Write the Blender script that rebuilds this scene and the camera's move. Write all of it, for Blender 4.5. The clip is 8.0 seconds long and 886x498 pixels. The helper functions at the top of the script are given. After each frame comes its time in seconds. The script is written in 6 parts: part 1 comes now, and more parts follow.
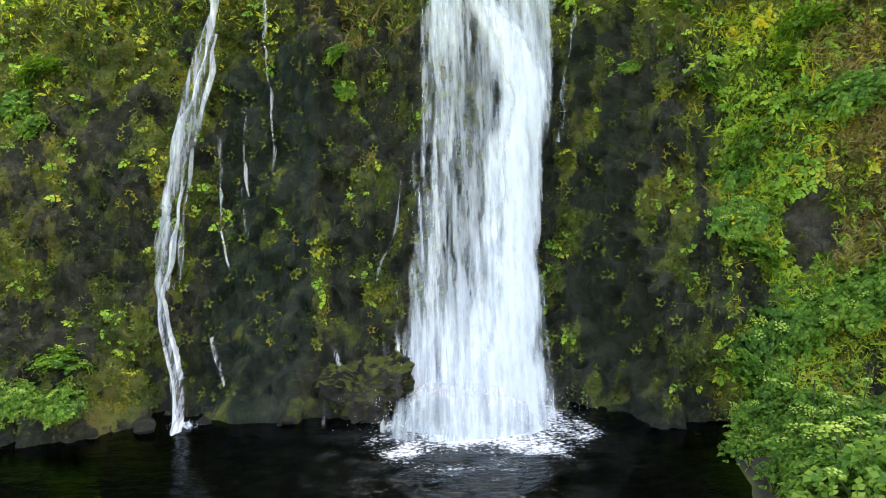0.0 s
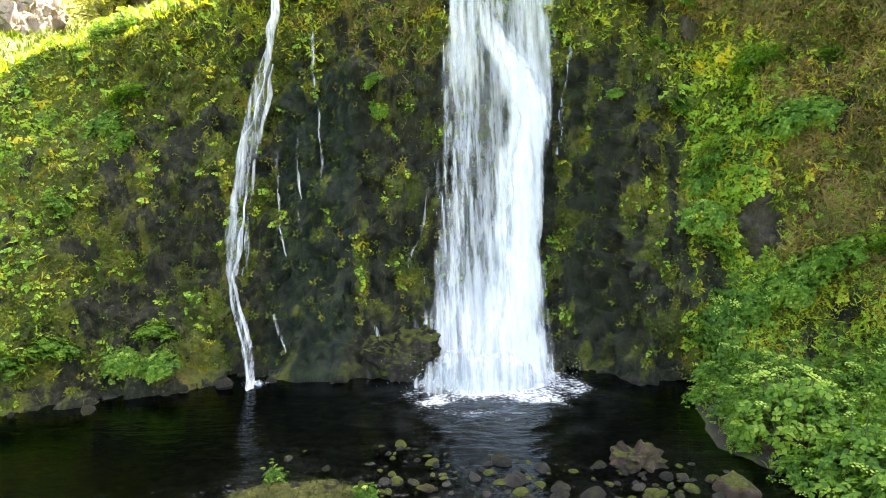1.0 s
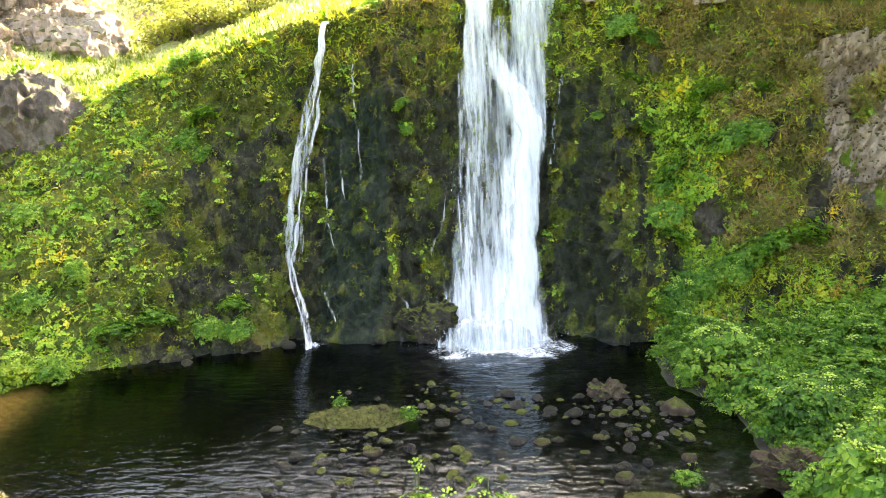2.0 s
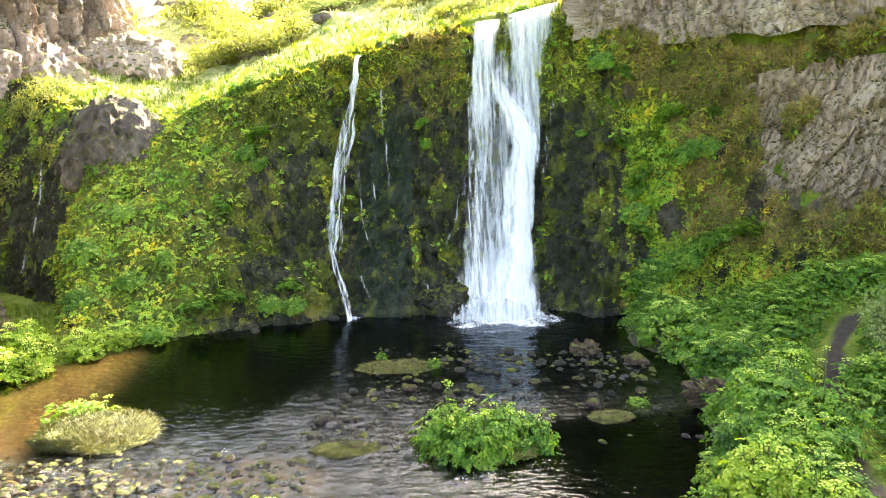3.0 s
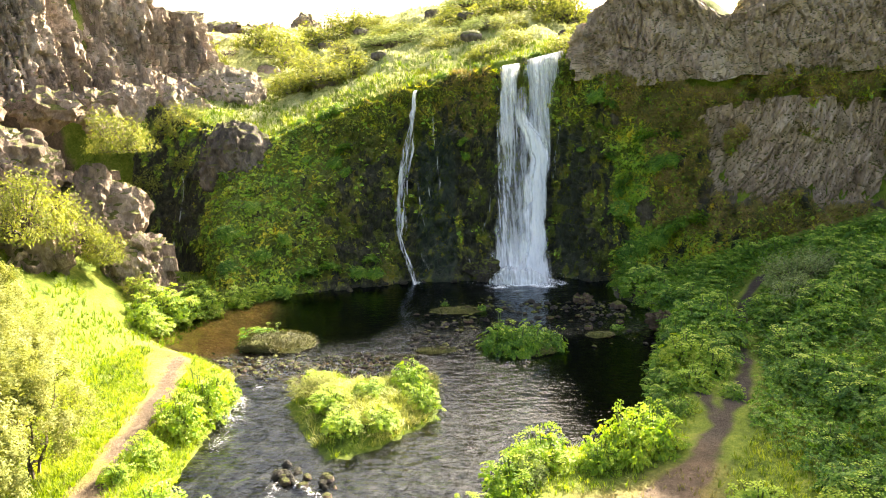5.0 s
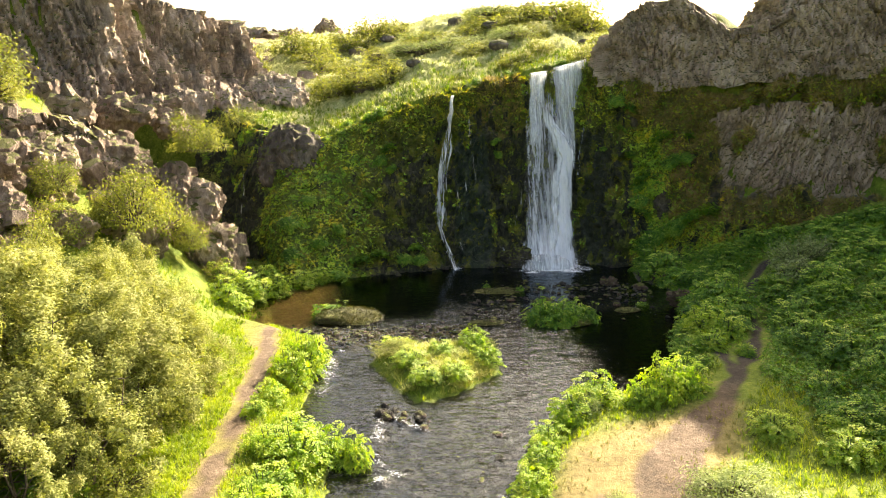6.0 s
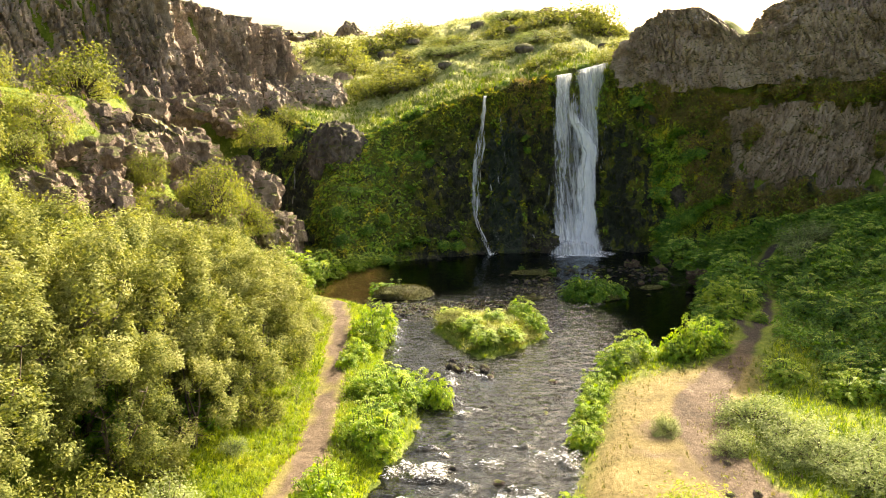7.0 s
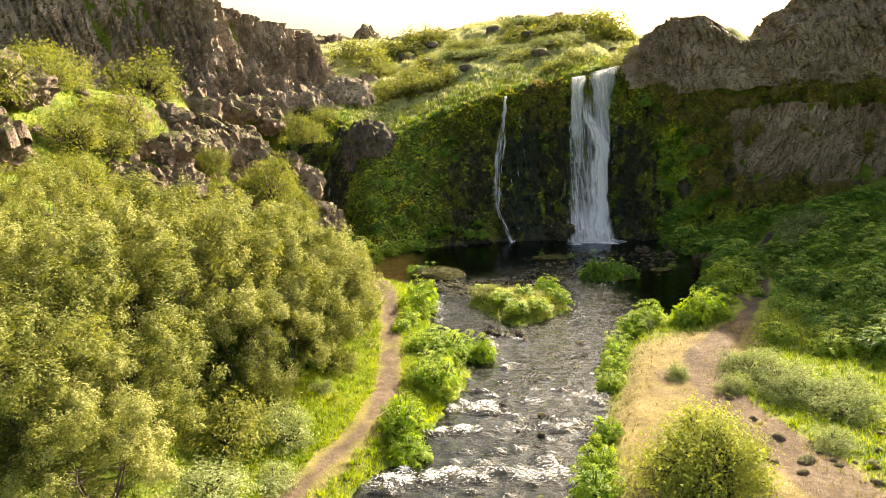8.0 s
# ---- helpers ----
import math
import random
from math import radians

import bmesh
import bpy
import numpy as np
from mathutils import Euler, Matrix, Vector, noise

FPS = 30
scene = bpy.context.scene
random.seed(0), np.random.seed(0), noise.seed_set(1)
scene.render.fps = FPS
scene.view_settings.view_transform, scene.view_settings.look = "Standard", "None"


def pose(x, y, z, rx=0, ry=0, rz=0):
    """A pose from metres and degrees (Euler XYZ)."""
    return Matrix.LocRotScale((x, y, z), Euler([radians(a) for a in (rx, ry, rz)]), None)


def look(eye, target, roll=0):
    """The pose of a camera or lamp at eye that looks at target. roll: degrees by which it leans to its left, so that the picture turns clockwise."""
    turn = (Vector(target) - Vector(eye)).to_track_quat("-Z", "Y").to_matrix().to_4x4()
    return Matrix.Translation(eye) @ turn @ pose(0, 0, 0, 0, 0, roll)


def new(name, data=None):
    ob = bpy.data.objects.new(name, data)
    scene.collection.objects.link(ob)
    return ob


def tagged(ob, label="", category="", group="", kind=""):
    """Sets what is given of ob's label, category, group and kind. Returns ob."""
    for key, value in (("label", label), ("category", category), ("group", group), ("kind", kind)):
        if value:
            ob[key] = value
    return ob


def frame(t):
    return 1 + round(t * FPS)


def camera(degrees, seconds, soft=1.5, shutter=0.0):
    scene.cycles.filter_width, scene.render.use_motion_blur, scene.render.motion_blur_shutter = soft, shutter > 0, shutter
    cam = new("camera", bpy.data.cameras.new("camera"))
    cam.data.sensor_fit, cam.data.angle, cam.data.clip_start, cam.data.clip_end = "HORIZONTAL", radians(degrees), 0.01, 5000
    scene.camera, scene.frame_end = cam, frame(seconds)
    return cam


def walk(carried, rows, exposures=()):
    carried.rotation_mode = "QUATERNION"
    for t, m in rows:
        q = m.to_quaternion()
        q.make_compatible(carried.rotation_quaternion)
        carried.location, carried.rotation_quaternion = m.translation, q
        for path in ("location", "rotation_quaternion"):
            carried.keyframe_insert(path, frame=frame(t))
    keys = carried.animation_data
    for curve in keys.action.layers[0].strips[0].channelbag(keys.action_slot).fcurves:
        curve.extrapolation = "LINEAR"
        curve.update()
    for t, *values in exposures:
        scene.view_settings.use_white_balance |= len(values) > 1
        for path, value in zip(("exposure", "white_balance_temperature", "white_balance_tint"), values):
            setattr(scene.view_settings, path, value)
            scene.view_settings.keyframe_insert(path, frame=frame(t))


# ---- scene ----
cam = camera(61.2, 8.0, soft=1.0)
METRES, EYE, TILT, LEAN, TURN = 36.0, 5.45, 0.0, 0.0, 0.0
ROWS = [
    (0.0, 0.0, 0.0, 0.0, -0.25, -11.55, 1.2),
    (0.5, -0.0061, -0.0386, 0.0058, -0.25, -11.48, 1.17),
    (1.0, -0.0129, -0.086, 0.0118, -0.28, -11.34, 1.12),
    (1.5, -0.0193, -0.1422, 0.0191, -0.24, -11.25, 1.11),
    (3.0, -0.0391, -0.3449, 0.0483, -0.25, -11.25, 1.11),
    (3.5, -0.0457, -0.4166, 0.0597, -0.23, -11.35, 1.11),
    (4.0, -0.0537, -0.4879, 0.0688, -0.16, -11.32, 1.09),
    (5.5, -0.1205, -0.6785, 0.09, -0.49, -11.37, 1.01),
    (6.0, -0.1505, -0.7324, 0.093, -0.51, -11.39, 1.0),
    (6.5, -0.1796, -0.7854, 0.0943, -0.46, -11.41, 1.01),
    (7.0, -0.2066, -0.8392, 0.0956, -0.41, -11.45, 1.02),
    (7.5, -0.2296, -0.8938, 0.097, -0.34, -11.49, 1.02),
    (8.0, -0.2488, -0.9493, 0.0981, -0.29, -11.48, 0.98),
]
walk(cam, [(t, pose(0, 0, EYE, TILT, LEAN, TURN) @ pose(METRES * x, METRES * y, METRES * z, 90 + pitch, roll, yaw)) for t, x, y, z, yaw, pitch, roll in ROWS],
     exposures=[(0.0, 3.85, 8000, 10), (1.5, 4.08, 8000, 10), (3.0, 4.00, 7600, 10), (3.5, 3.85, 7500, 10), (4.2, 3.40, 7600, 10), (5.5, 2.58, 7900, 10), (6.5, 2.20, 8200, 10), (8.0, 1.88, 8500, 10)])

# ---- daylight: low sun behind the falls, a little to the right ----
SUN_AZ, SUN_EL = radians(34), radians(32.5)
world = bpy.data.worlds.new("sky")
scene.world = world
world.use_nodes = True
wn = world.node_tree.nodes
sky = wn.new("ShaderNodeTexSky")
sky.sky_type, sky.sun_disc = "NISHITA", False
sky.sun_elevation, sky.sun_rotation = SUN_EL, SUN_AZ
sky.air_density, sky.dust_density, sky.ozone_density = 1.0, 7.0, 1.0
wn["Background"].inputs["Strength"].default_value = 0.10
world.node_tree.links.new(sky.outputs[0], wn["Background"].inputs["Color"])
sun = new("sun", bpy.data.lights.new("sun", "SUN"))
sun.data.energy, sun.data.angle, sun.data.color = 5.0, radians(0.5), (1.0, 0.93, 0.8)
sun.matrix_world = look((60 * math.sin(SUN_AZ), 60 * math.cos(SUN_AZ), 60 * math.tan(SUN_EL)), (0, 0, 0))


# ---- numeric noise ----
def hash3(i, j, k, s):
    h = (i.astype(np.int64) * 374761393 + j.astype(np.int64) * 668265263 + k.astype(np.int64) * 2147483647 + s * 1274126177) & 0xFFFFFFFF
    h = ((h ^ (h >> 13)) * 1274126177) & 0xFFFFFFFF
    h = ((h ^ (h >> 16)) * 2246822519) & 0xFFFFFFFF
    return ((h ^ (h >> 15)) & 0xFFFFFF) / float(0xFFFFFF)


def vnoise(x, y, z, s=0):
    """Smooth value noise, -1 to 1."""
    x, y, z = np.broadcast_arrays(np.asarray(x, float), np.asarray(y, float), np.asarray(z, float))
    i, j, k = np.floor(x), np.floor(y), np.floor(z)
    u, v, w = x - i, y - j, z - k
    u, v, w = (a * a * (3 - 2 * a) for a in (u, v, w))
    total = 0
    for a in (0, 1):
        for b in (0, 1):
            for c in (0, 1):
                total = total + hash3(i + a, j + b, k + c, s) * (u if a else 1 - u) * (v if b else 1 - v) * (w if c else 1 - w)
    return total * 2 - 1


def fbm(x, y, z=0.0, scale=1.0, octaves=4, s=0, gain=0.5):
    total, amp, f, norm = 0, 1.0, scale, 0
    for o in range(octaves):
        total = total + amp * vnoise(x * f + 17.3 * o, y * f - 9.1 * o, np.asarray(z) * f + 5.7 * o, s + o)
        norm += amp
        amp, f = amp * gain, f * 2.03
    return total / norm


def cells(x, y, z, s=0):
    """Cellular noise: distance to the nearest seed, to the edge, and the cell's own random value."""
    i, j, k = np.floor(x), np.floor(y), np.floor(z)
    d1 = np.full(np.shape(x), 9.0)
    d2 = np.full(np.shape(x), 9.0)
    own = np.zeros(np.shape(x))
    for a in (-1, 0, 1):
        for b in (-1, 0, 1):
            for c in (-1, 0, 1):
                p, q, r = i + a, j + b, k + c
                d = (p + hash3(p, q, r, s) - x) ** 2 + (q + hash3(p, q, r, s + 1) - y) ** 2 + (r + hash3(p, q, r, s + 2) - z) ** 2
                near = d < d1
                d2 = np.where(near, d1, np.minimum(d2, d))
                own = np.where(near, hash3(p, q, r, s + 3), own)
                d1 = np.where(near, d, d1)
    return np.sqrt(d1), np.sqrt(d2) - np.sqrt(d1), own


def facets(x, y, z, s=0):
    """Broken faces: every cell is a flat break with a tilt and a height of its own."""
    i, j, k = np.floor(x), np.floor(y), np.floor(z)
    d1 = np.full(np.shape(x), 9.0)
    out = np.zeros(np.shape(x))
    for a in (-1, 0, 1):
        for b in (-1, 0, 1):
            for c in (-1, 0, 1):
                p, q, r = i + a, j + b, k + c
                dx, dy, dz = x - p - hash3(p, q, r, s), y - q - hash3(p, q, r, s + 1), z - r - hash3(p, q, r, s + 2)
                d = dx * dx + dy * dy + dz * dz
                near = d < d1
                tilt = dx * (hash3(p, q, r, s + 4) - 0.5) + dy * (hash3(p, q, r, s + 5) - 0.5) + dz * (hash3(p, q, r, s + 6) - 0.5)
                out = np.where(near, 1.0 * tilt + hash3(p, q, r, s + 3) - 0.5, out)
                d1 = np.where(near, d, d1)
    return out


def smooth(a, b, x):
    t = np.clip((x - a) / (b - a), 0, 1)
    return t * t * (3 - 2 * t)


# ---- mesh helpers ----
def mesh_of(name, verts, faces, material, shade_smooth=True, attrs=None):
    verts = np.asarray(verts, np.float32).reshape(-1, 3)
    faces = np.asarray(faces, np.int32)
    me = bpy.data.meshes.new(name)
    n, k = faces.shape
    me.vertices.add(len(verts))
    me.vertices.foreach_set("co", verts.ravel())
    me.loops.add(n * k)
    me.loops.foreach_set("vertex_index", faces.ravel())
    me.polygons.add(n)
    me.polygons.foreach_set("loop_start", np.arange(0, n * k, k, dtype=np.int32))
    me.polygons.foreach_set("use_smooth", np.full(n, shade_smooth))
    me.update(calc_edges=True)
    me.validate()
    for key, values in (attrs or {}).items():
        at = me.attributes.new(key, "FLOAT", "POINT")
        at.data.foreach_set("value", np.asarray(values, np.float32).ravel())
    me.materials.append(material)
    return me


def grid_faces(nu, nv):
    i = np.arange(nu - 1)[:, None] * nv + np.arange(nv - 1)[None, :]
    return np.stack([i, i + nv, i + nv + 1, i + 1], -1).reshape(-1, 4)


def grid_normals(P):
    du = np.gradient(P, axis=0)
    dv = np.gradient(P, axis=1)
    n = np.cross(du, dv)
    return n / np.maximum(np.linalg.norm(n, axis=-1, keepdims=True), 1e-9)


def scatter(tv, tf, places, normals, sizes, rng, spin=None):
    """Copies of a small template (z is its own up) joined into one set of verts and faces."""
    tv, tf = np.asarray(tv, float), np.asarray(tf, int)
    n = len(places)
    up = normals / np.maximum(np.linalg.norm(normals, axis=1, keepdims=True), 1e-9)
    ref = np.where(np.abs(up[:, 2:3]) < 0.9, np.array([[0, 0, 1.0]]), np.array([[1.0, 0, 0]]))
    ax = np.cross(ref, up)
    ax /= np.linalg.norm(ax, axis=1, keepdims=True)
    ay = np.cross(up, ax)
    a = rng.uniform(0, 2 * np.pi, n) if spin is None else spin
    c, s = np.cos(a)[:, None], np.sin(a)[:, None]
    bx, by = ax * c + ay * s, ay * c - ax * s
    sz = np.asarray(sizes).reshape(n, -1)
    if sz.shape[1] == 1:
        sz = np.repeat(sz, 3, 1)
    V = (places[:, None] + tv[None, :, 0:1] * (bx * sz[:, 0:1])[:, None] + tv[None, :, 1:2] * (by * sz[:, 1:2])[:, None]
         + tv[None, :, 2:3] * (up * sz[:, 2:3])[:, None])
    F = tf[None] + (np.arange(n) * len(tv))[:, None, None]
    return V.reshape(-1, 3), F.reshape(-1, tf.shape[1])


def joined(sets):
    verts, faces, at = [], [], 0
    for v, f in sets:
        verts.append(v)
        faces.append(f + at)
        at += len(v)
    return np.concatenate(verts), np.concatenate(faces)


def part(name, me, parent, label=""):
    ob = new(name, me)
    ob.parent = parent
    return tagged(ob, label)


# ---- materials ----
def nodes_of(name):
    m = bpy.data.materials.new(name)
    m.use_nodes = True
    nt = m.node_tree
    nt.nodes.clear()
    out = nt.nodes.new("ShaderNodeOutputMaterial")
    return m, nt, out


def link(nt, a, b):
    nt.links.new(a, b)


def tex_noise(nt, scale, detail=5.0, rough=0.6, stretch=(1, 1, 1)):
    co = nt.nodes.new("ShaderNodeTexCoord")
    mp = nt.nodes.new("ShaderNodeMapping")
    mp.inputs["Scale"].default_value = stretch
    link(nt, co.outputs["Object"], mp.inputs["Vector"])
    t = nt.nodes.new("ShaderNodeTexNoise")
    t.inputs["Scale"].default_value, t.inputs["Detail"].default_value, t.inputs["Roughness"].default_value = scale, detail, rough
    link(nt, mp.outputs[0], t.inputs["Vector"])
    return t.outputs["Fac"]


def ramp(nt, fac, stops):
    r = nt.nodes.new("ShaderNodeValToRGB")
    el = r.color_ramp.elements
    while len(el) < len(stops):
        el.new(0.5)
    for e, (p, c) in zip(el, stops):
        e.position, e.color = p, (*c, 1) if len(c) == 3 else c
    link(nt, fac, r.inputs["Fac"])
    return r.outputs["Color"]


def grey(nt, fac, a, b, lo=0.0, hi=1.0):
    m = nt.nodes.new("ShaderNodeMapRange")
    m.inputs["From Min"].default_value, m.inputs["From Max"].default_value = a, b
    m.inputs["To Min"].default_value, m.inputs["To Max"].default_value = lo, hi
    link(nt, fac, m.inputs["Value"])
    return m.outputs["Result"]


def mixed(nt, fac, a, b):
    m = nt.nodes.new("ShaderNodeMix")
    m.data_type = "RGBA"
    link(nt, fac, m.inputs["Factor"])
    for src, slot in ((a, m.inputs["A"]), (b, m.inputs["B"])):
        if isinstance(src, tuple):
            slot.default_value = (*src, 1)
        else:
            link(nt, src, slot)
    return m.outputs["Result"]


def maths(nt, op, a, b):
    m = nt.nodes.new("ShaderNodeMath")
    m.operation = op
    for src, slot in ((a, m.inputs[0]), (b, m.inputs[1])):
        if isinstance(src, (int, float)):
            slot.default_value = src
        else:
            link(nt, src, slot)
    return m.outputs[0]


def attr(nt, name):
    a = nt.nodes.new("ShaderNodeAttribute")
    a.attribute_name = name
    return a.outputs["Fac"]


def bump(nt, height, strength, distance):
    b = nt.nodes.new("ShaderNodeBump")
    b.inputs["Strength"].default_value, b.inputs["Distance"].default_value = strength, distance
    link(nt, height, b.inputs["Height"])
    return b.outputs["Normal"]


def principled(nt, out, color, rough=0.8, normal=None, spec=0.5):
    p = nt.nodes.new("ShaderNodeBsdfPrincipled")
    if isinstance(color, tuple):
        p.inputs["Base Color"].default_value = (*color, 1)
    else:
        link(nt, color, p.inputs["Base Color"])
    if isinstance(rough, (int, float)):
        p.inputs["Roughness"].default_value = rough
    else:
        link(nt, rough, p.inputs["Roughness"])
    p.inputs["Specular IOR Level"].default_value = spec
    if normal is not None:
        link(nt, normal, p.inputs["Normal"])
    if out is not None:
        link(nt, p.outputs[0], out.inputs["Surface"])
    return p


def foliage(name, stops, through_light=0.45, gloss=0.55, hue_noise=0.6, tint=(1.7, 1.5, 0.45), patchy=0.5):
    """Leaves: each leaf has its own tone, and light passes through it."""
    m, nt, out = nodes_of(name)
    geo = nt.nodes.new("ShaderNodeNewGeometry")
    info = nt.nodes.new("ShaderNodeObjectInfo")
    patch = tex_noise(nt, hue_noise, 2.0)
    f = maths(nt, "MULTIPLY", geo.outputs["Random Per Island"], 1 - patchy)
    f = maths(nt, "ADD", f, maths(nt, "MULTIPLY", grey(nt, patch, 0.3, 0.7), patchy))
    f = maths(nt, "ADD", f, grey(nt, info.outputs["Random"], 0, 1, -0.12, 0.12))
    col = ramp(nt, f, stops)
    p = principled(nt, None, col, gloss, spec=0.3)
    t = nt.nodes.new("ShaderNodeBsdfTranslucent")
    g = nt.nodes.new("ShaderNodeMix")
    g.data_type, g.blend_type = "RGBA", "MULTIPLY"
    g.inputs["Factor"].default_value = 1.0
    link(nt, col, g.inputs["A"])
    g.inputs["B"].default_value = (*tint, 1)
    link(nt, g.outputs["Result"], t.inputs["Color"])
    mx = nt.nodes.new("ShaderNodeMixShader")
    mx.inputs[0].default_value = through_light
    link(nt, p.outputs[0], mx.inputs[1])
    link(nt, t.outputs[0], mx.inputs[2])
    link(nt, mx.outputs[0], out.inputs["Surface"])
    return m


def rock_material(name, dark, mid, light, moss=(0.09, 0.10, 0.018), moss_amount=0.35, stretch=(1, 1, 0.45)):
    """Basalt: broken tones, pits, vertical streaks, moss on the ledges."""
    m, nt, out = nodes_of(name)
    big = tex_noise(nt, 0.5, 4.0, 0.6)
    fine = tex_noise(nt, 5.0, 8.0, 0.7, stretch)
    both = maths(nt, "ADD", maths(nt, "MULTIPLY", big, 0.55), maths(nt, "MULTIPLY", fine, 0.45))
    col = ramp(nt, both, [(0.36, dark), (0.5, mid), (0.66, light)])
    geo = nt.nodes.new("ShaderNodeNewGeometry")
    sep = nt.nodes.new("ShaderNodeSeparateXYZ")
    link(nt, geo.outputs["Normal"], sep.inputs[0])
    patch = tex_noise(nt, 1.4, 6.0, 0.7)
    flat = maths(nt, "ADD", grey(nt, sep.outputs["Z"], 0.35, 0.95, -0.25, 0.3), maths(nt, "SUBTRACT", patch, 0.75 - moss_amount))
    mask = grey(nt, flat, 0.0, 0.12)
    mosscol = ramp(nt, tex_noise(nt, 9.0, 4.0), [(0.3, tuple(0.5 * c for c in moss)), (0.6, moss), (0.75, tuple(1.5 * c for c in moss))])
    col = mixed(nt, mask, col, mosscol)
    h = maths(nt, "ADD", fine, maths(nt, "MULTIPLY", tex_noise(nt, 18.0, 6.0, 0.75), 0.5))
    principled(nt, out, col, 0.85, bump(nt, h, 1.0, 0.16), spec=0.3)
    return m


ROCK_LEFT = rock_material("weathered_basalt", (0.072, 0.053, 0.042), (0.215, 0.16, 0.127), (0.43, 0.345, 0.285), moss_amount=0.26)
ROCK_RIGHT = rock_material("brown_basalt", (0.19, 0.135, 0.105), (0.41, 0.31, 0.25), (0.56, 0.46, 0.385), moss_amount=0.24, stretch=(1.1, 1.1, 0.6))
ROCK_PALE = rock_material("mossy_brown_basalt", (0.21, 0.145, 0.105), (0.43, 0.32, 0.25), (0.57, 0.46, 0.375), moss=(0.13, 0.12, 0.03), moss_amount=0.32, stretch=(1.2, 1.2, 0.5))
# weathered basalt lightened to stand in for haze and sunlit faces
ROCK_UPPER = rock_material("haze_paled_basalt", (0.10, 0.078, 0.063), (0.32, 0.255, 0.21), (0.54, 0.46, 0.40), moss_amount=0.2, stretch=(1.2, 1.2, 0.5))
ROCK_WET = rock_material("wet_basalt", (0.012, 0.011, 0.010), (0.035, 0.032, 0.028), (0.10, 0.09, 0.08), moss=(0.04, 0.045, 0.01), moss_amount=0.04)
ROCK_MOSSY = rock_material("mossy_wet_basalt", (0.010, 0.009, 0.008), (0.03, 0.026, 0.02), (0.09, 0.075, 0.06), moss=(0.085, 0.10, 0.012), moss_amount=0.36)
ROCK_RED = rock_material("rusty_basalt", (0.03, 0.02, 0.014), (0.09, 0.06, 0.043), (0.2, 0.14, 0.10), moss_amount=0.2)
# darker basalt; on the knob its tone stands in for shade
ROCK_DARK = rock_material("shaded_basalt", (0.03, 0.024, 0.02), (0.09, 0.074, 0.063), (0.25, 0.21, 0.185), moss_amount=0.28)


def wall_material():
    """Mossy wall: wet black rock, dry brown rock and moss of many greens, spread by the wall's own cover."""
    m, nt, out = nodes_of("mossy_cliff")
    fine = tex_noise(nt, 5.0, 10.0, 0.78, (1, 1, 0.5))
    wetcol = ramp(nt, fine, [(0.38, (0.008, 0.009, 0.005)), (0.47, (0.019, 0.021, 0.009)), (0.55, (0.040, 0.042, 0.017)), (0.63, (0.075, 0.068, 0.042)), (0.72, (0.15, 0.13, 0.115))])
    drycol = ramp(nt, fine, [(0.35, (0.10, 0.075, 0.055)), (0.5, (0.32, 0.245, 0.185)), (0.66, (0.48, 0.40, 0.32))])
    rock = mixed(nt, attr(nt, "dry"), wetcol, drycol)
    tone = maths(nt, "ADD", maths(nt, "MULTIPLY", tex_noise(nt, 0.7, 3.0), 0.5), maths(nt, "MULTIPLY", tex_noise(nt, 7.0, 5.0, 0.7), 0.5))
    moss = ramp(nt, tone, [(0.32, (0.018, 0.022, 0.004)), (0.45, (0.06, 0.08, 0.012)), (0.55, (0.135, 0.15, 0.022)), (0.66, (0.22, 0.15, 0.035))])
    green = ramp(nt, tone, [(0.32, (0.03, 0.065, 0.012)), (0.48, (0.10, 0.19, 0.025)), (0.65, (0.22, 0.30, 0.045))])
    cover = mixed(nt, attr(nt, "lush"), moss, green)
    rust = maths(nt, "MULTIPLY", attr(nt, "rusty"), grey(nt, tex_noise(nt, 1.3, 5.0, 0.7), 0.40, 0.56))
    rusty = ramp(nt, tex_noise(nt, 6.0, 5.0, 0.7), [(0.3, (0.05, 0.03, 0.012)), (0.5, (0.19, 0.125, 0.045)), (0.7, (0.32, 0.225, 0.085))])
    cover = mixed(nt, maths(nt, "MULTIPLY", rust, 0.9), cover, rusty)
    algae = ramp(nt, tex_noise(nt, 4.0, 10.0, 0.78, (1.6, 1.6, 0.3)), [(0.36, (0.004, 0.008, 0.005)), (0.5, (0.018, 0.032, 0.020)), (0.6, (0.05, 0.07, 0.03)), (0.7, (0.08, 0.11, 0.03))])
    rock = mixed(nt, attr(nt, "algae"), rock, algae)
    speck = tex_noise(nt, 2.4, 10.0, 0.74, (1.3, 1.3, 0.42))
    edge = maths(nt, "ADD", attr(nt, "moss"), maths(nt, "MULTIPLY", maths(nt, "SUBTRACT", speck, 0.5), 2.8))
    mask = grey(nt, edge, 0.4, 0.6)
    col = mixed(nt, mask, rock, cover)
    wet = maths(nt, "MULTIPLY", attr(nt, "wet"), maths(nt, "SUBTRACT", 1.0, mask))
    rough = grey(nt, wet, 0, 1, 0.85, 0.3)
    h = maths(nt, "ADD", maths(nt, "MULTIPLY", fine, 1.0), maths(nt, "MULTIPLY", tex_noise(nt, 22.0, 4.0, 0.7), 0.5))
    principled(nt, out, col, rough, bump(nt, h, 1.0, 0.28), spec=0.4)
    return m


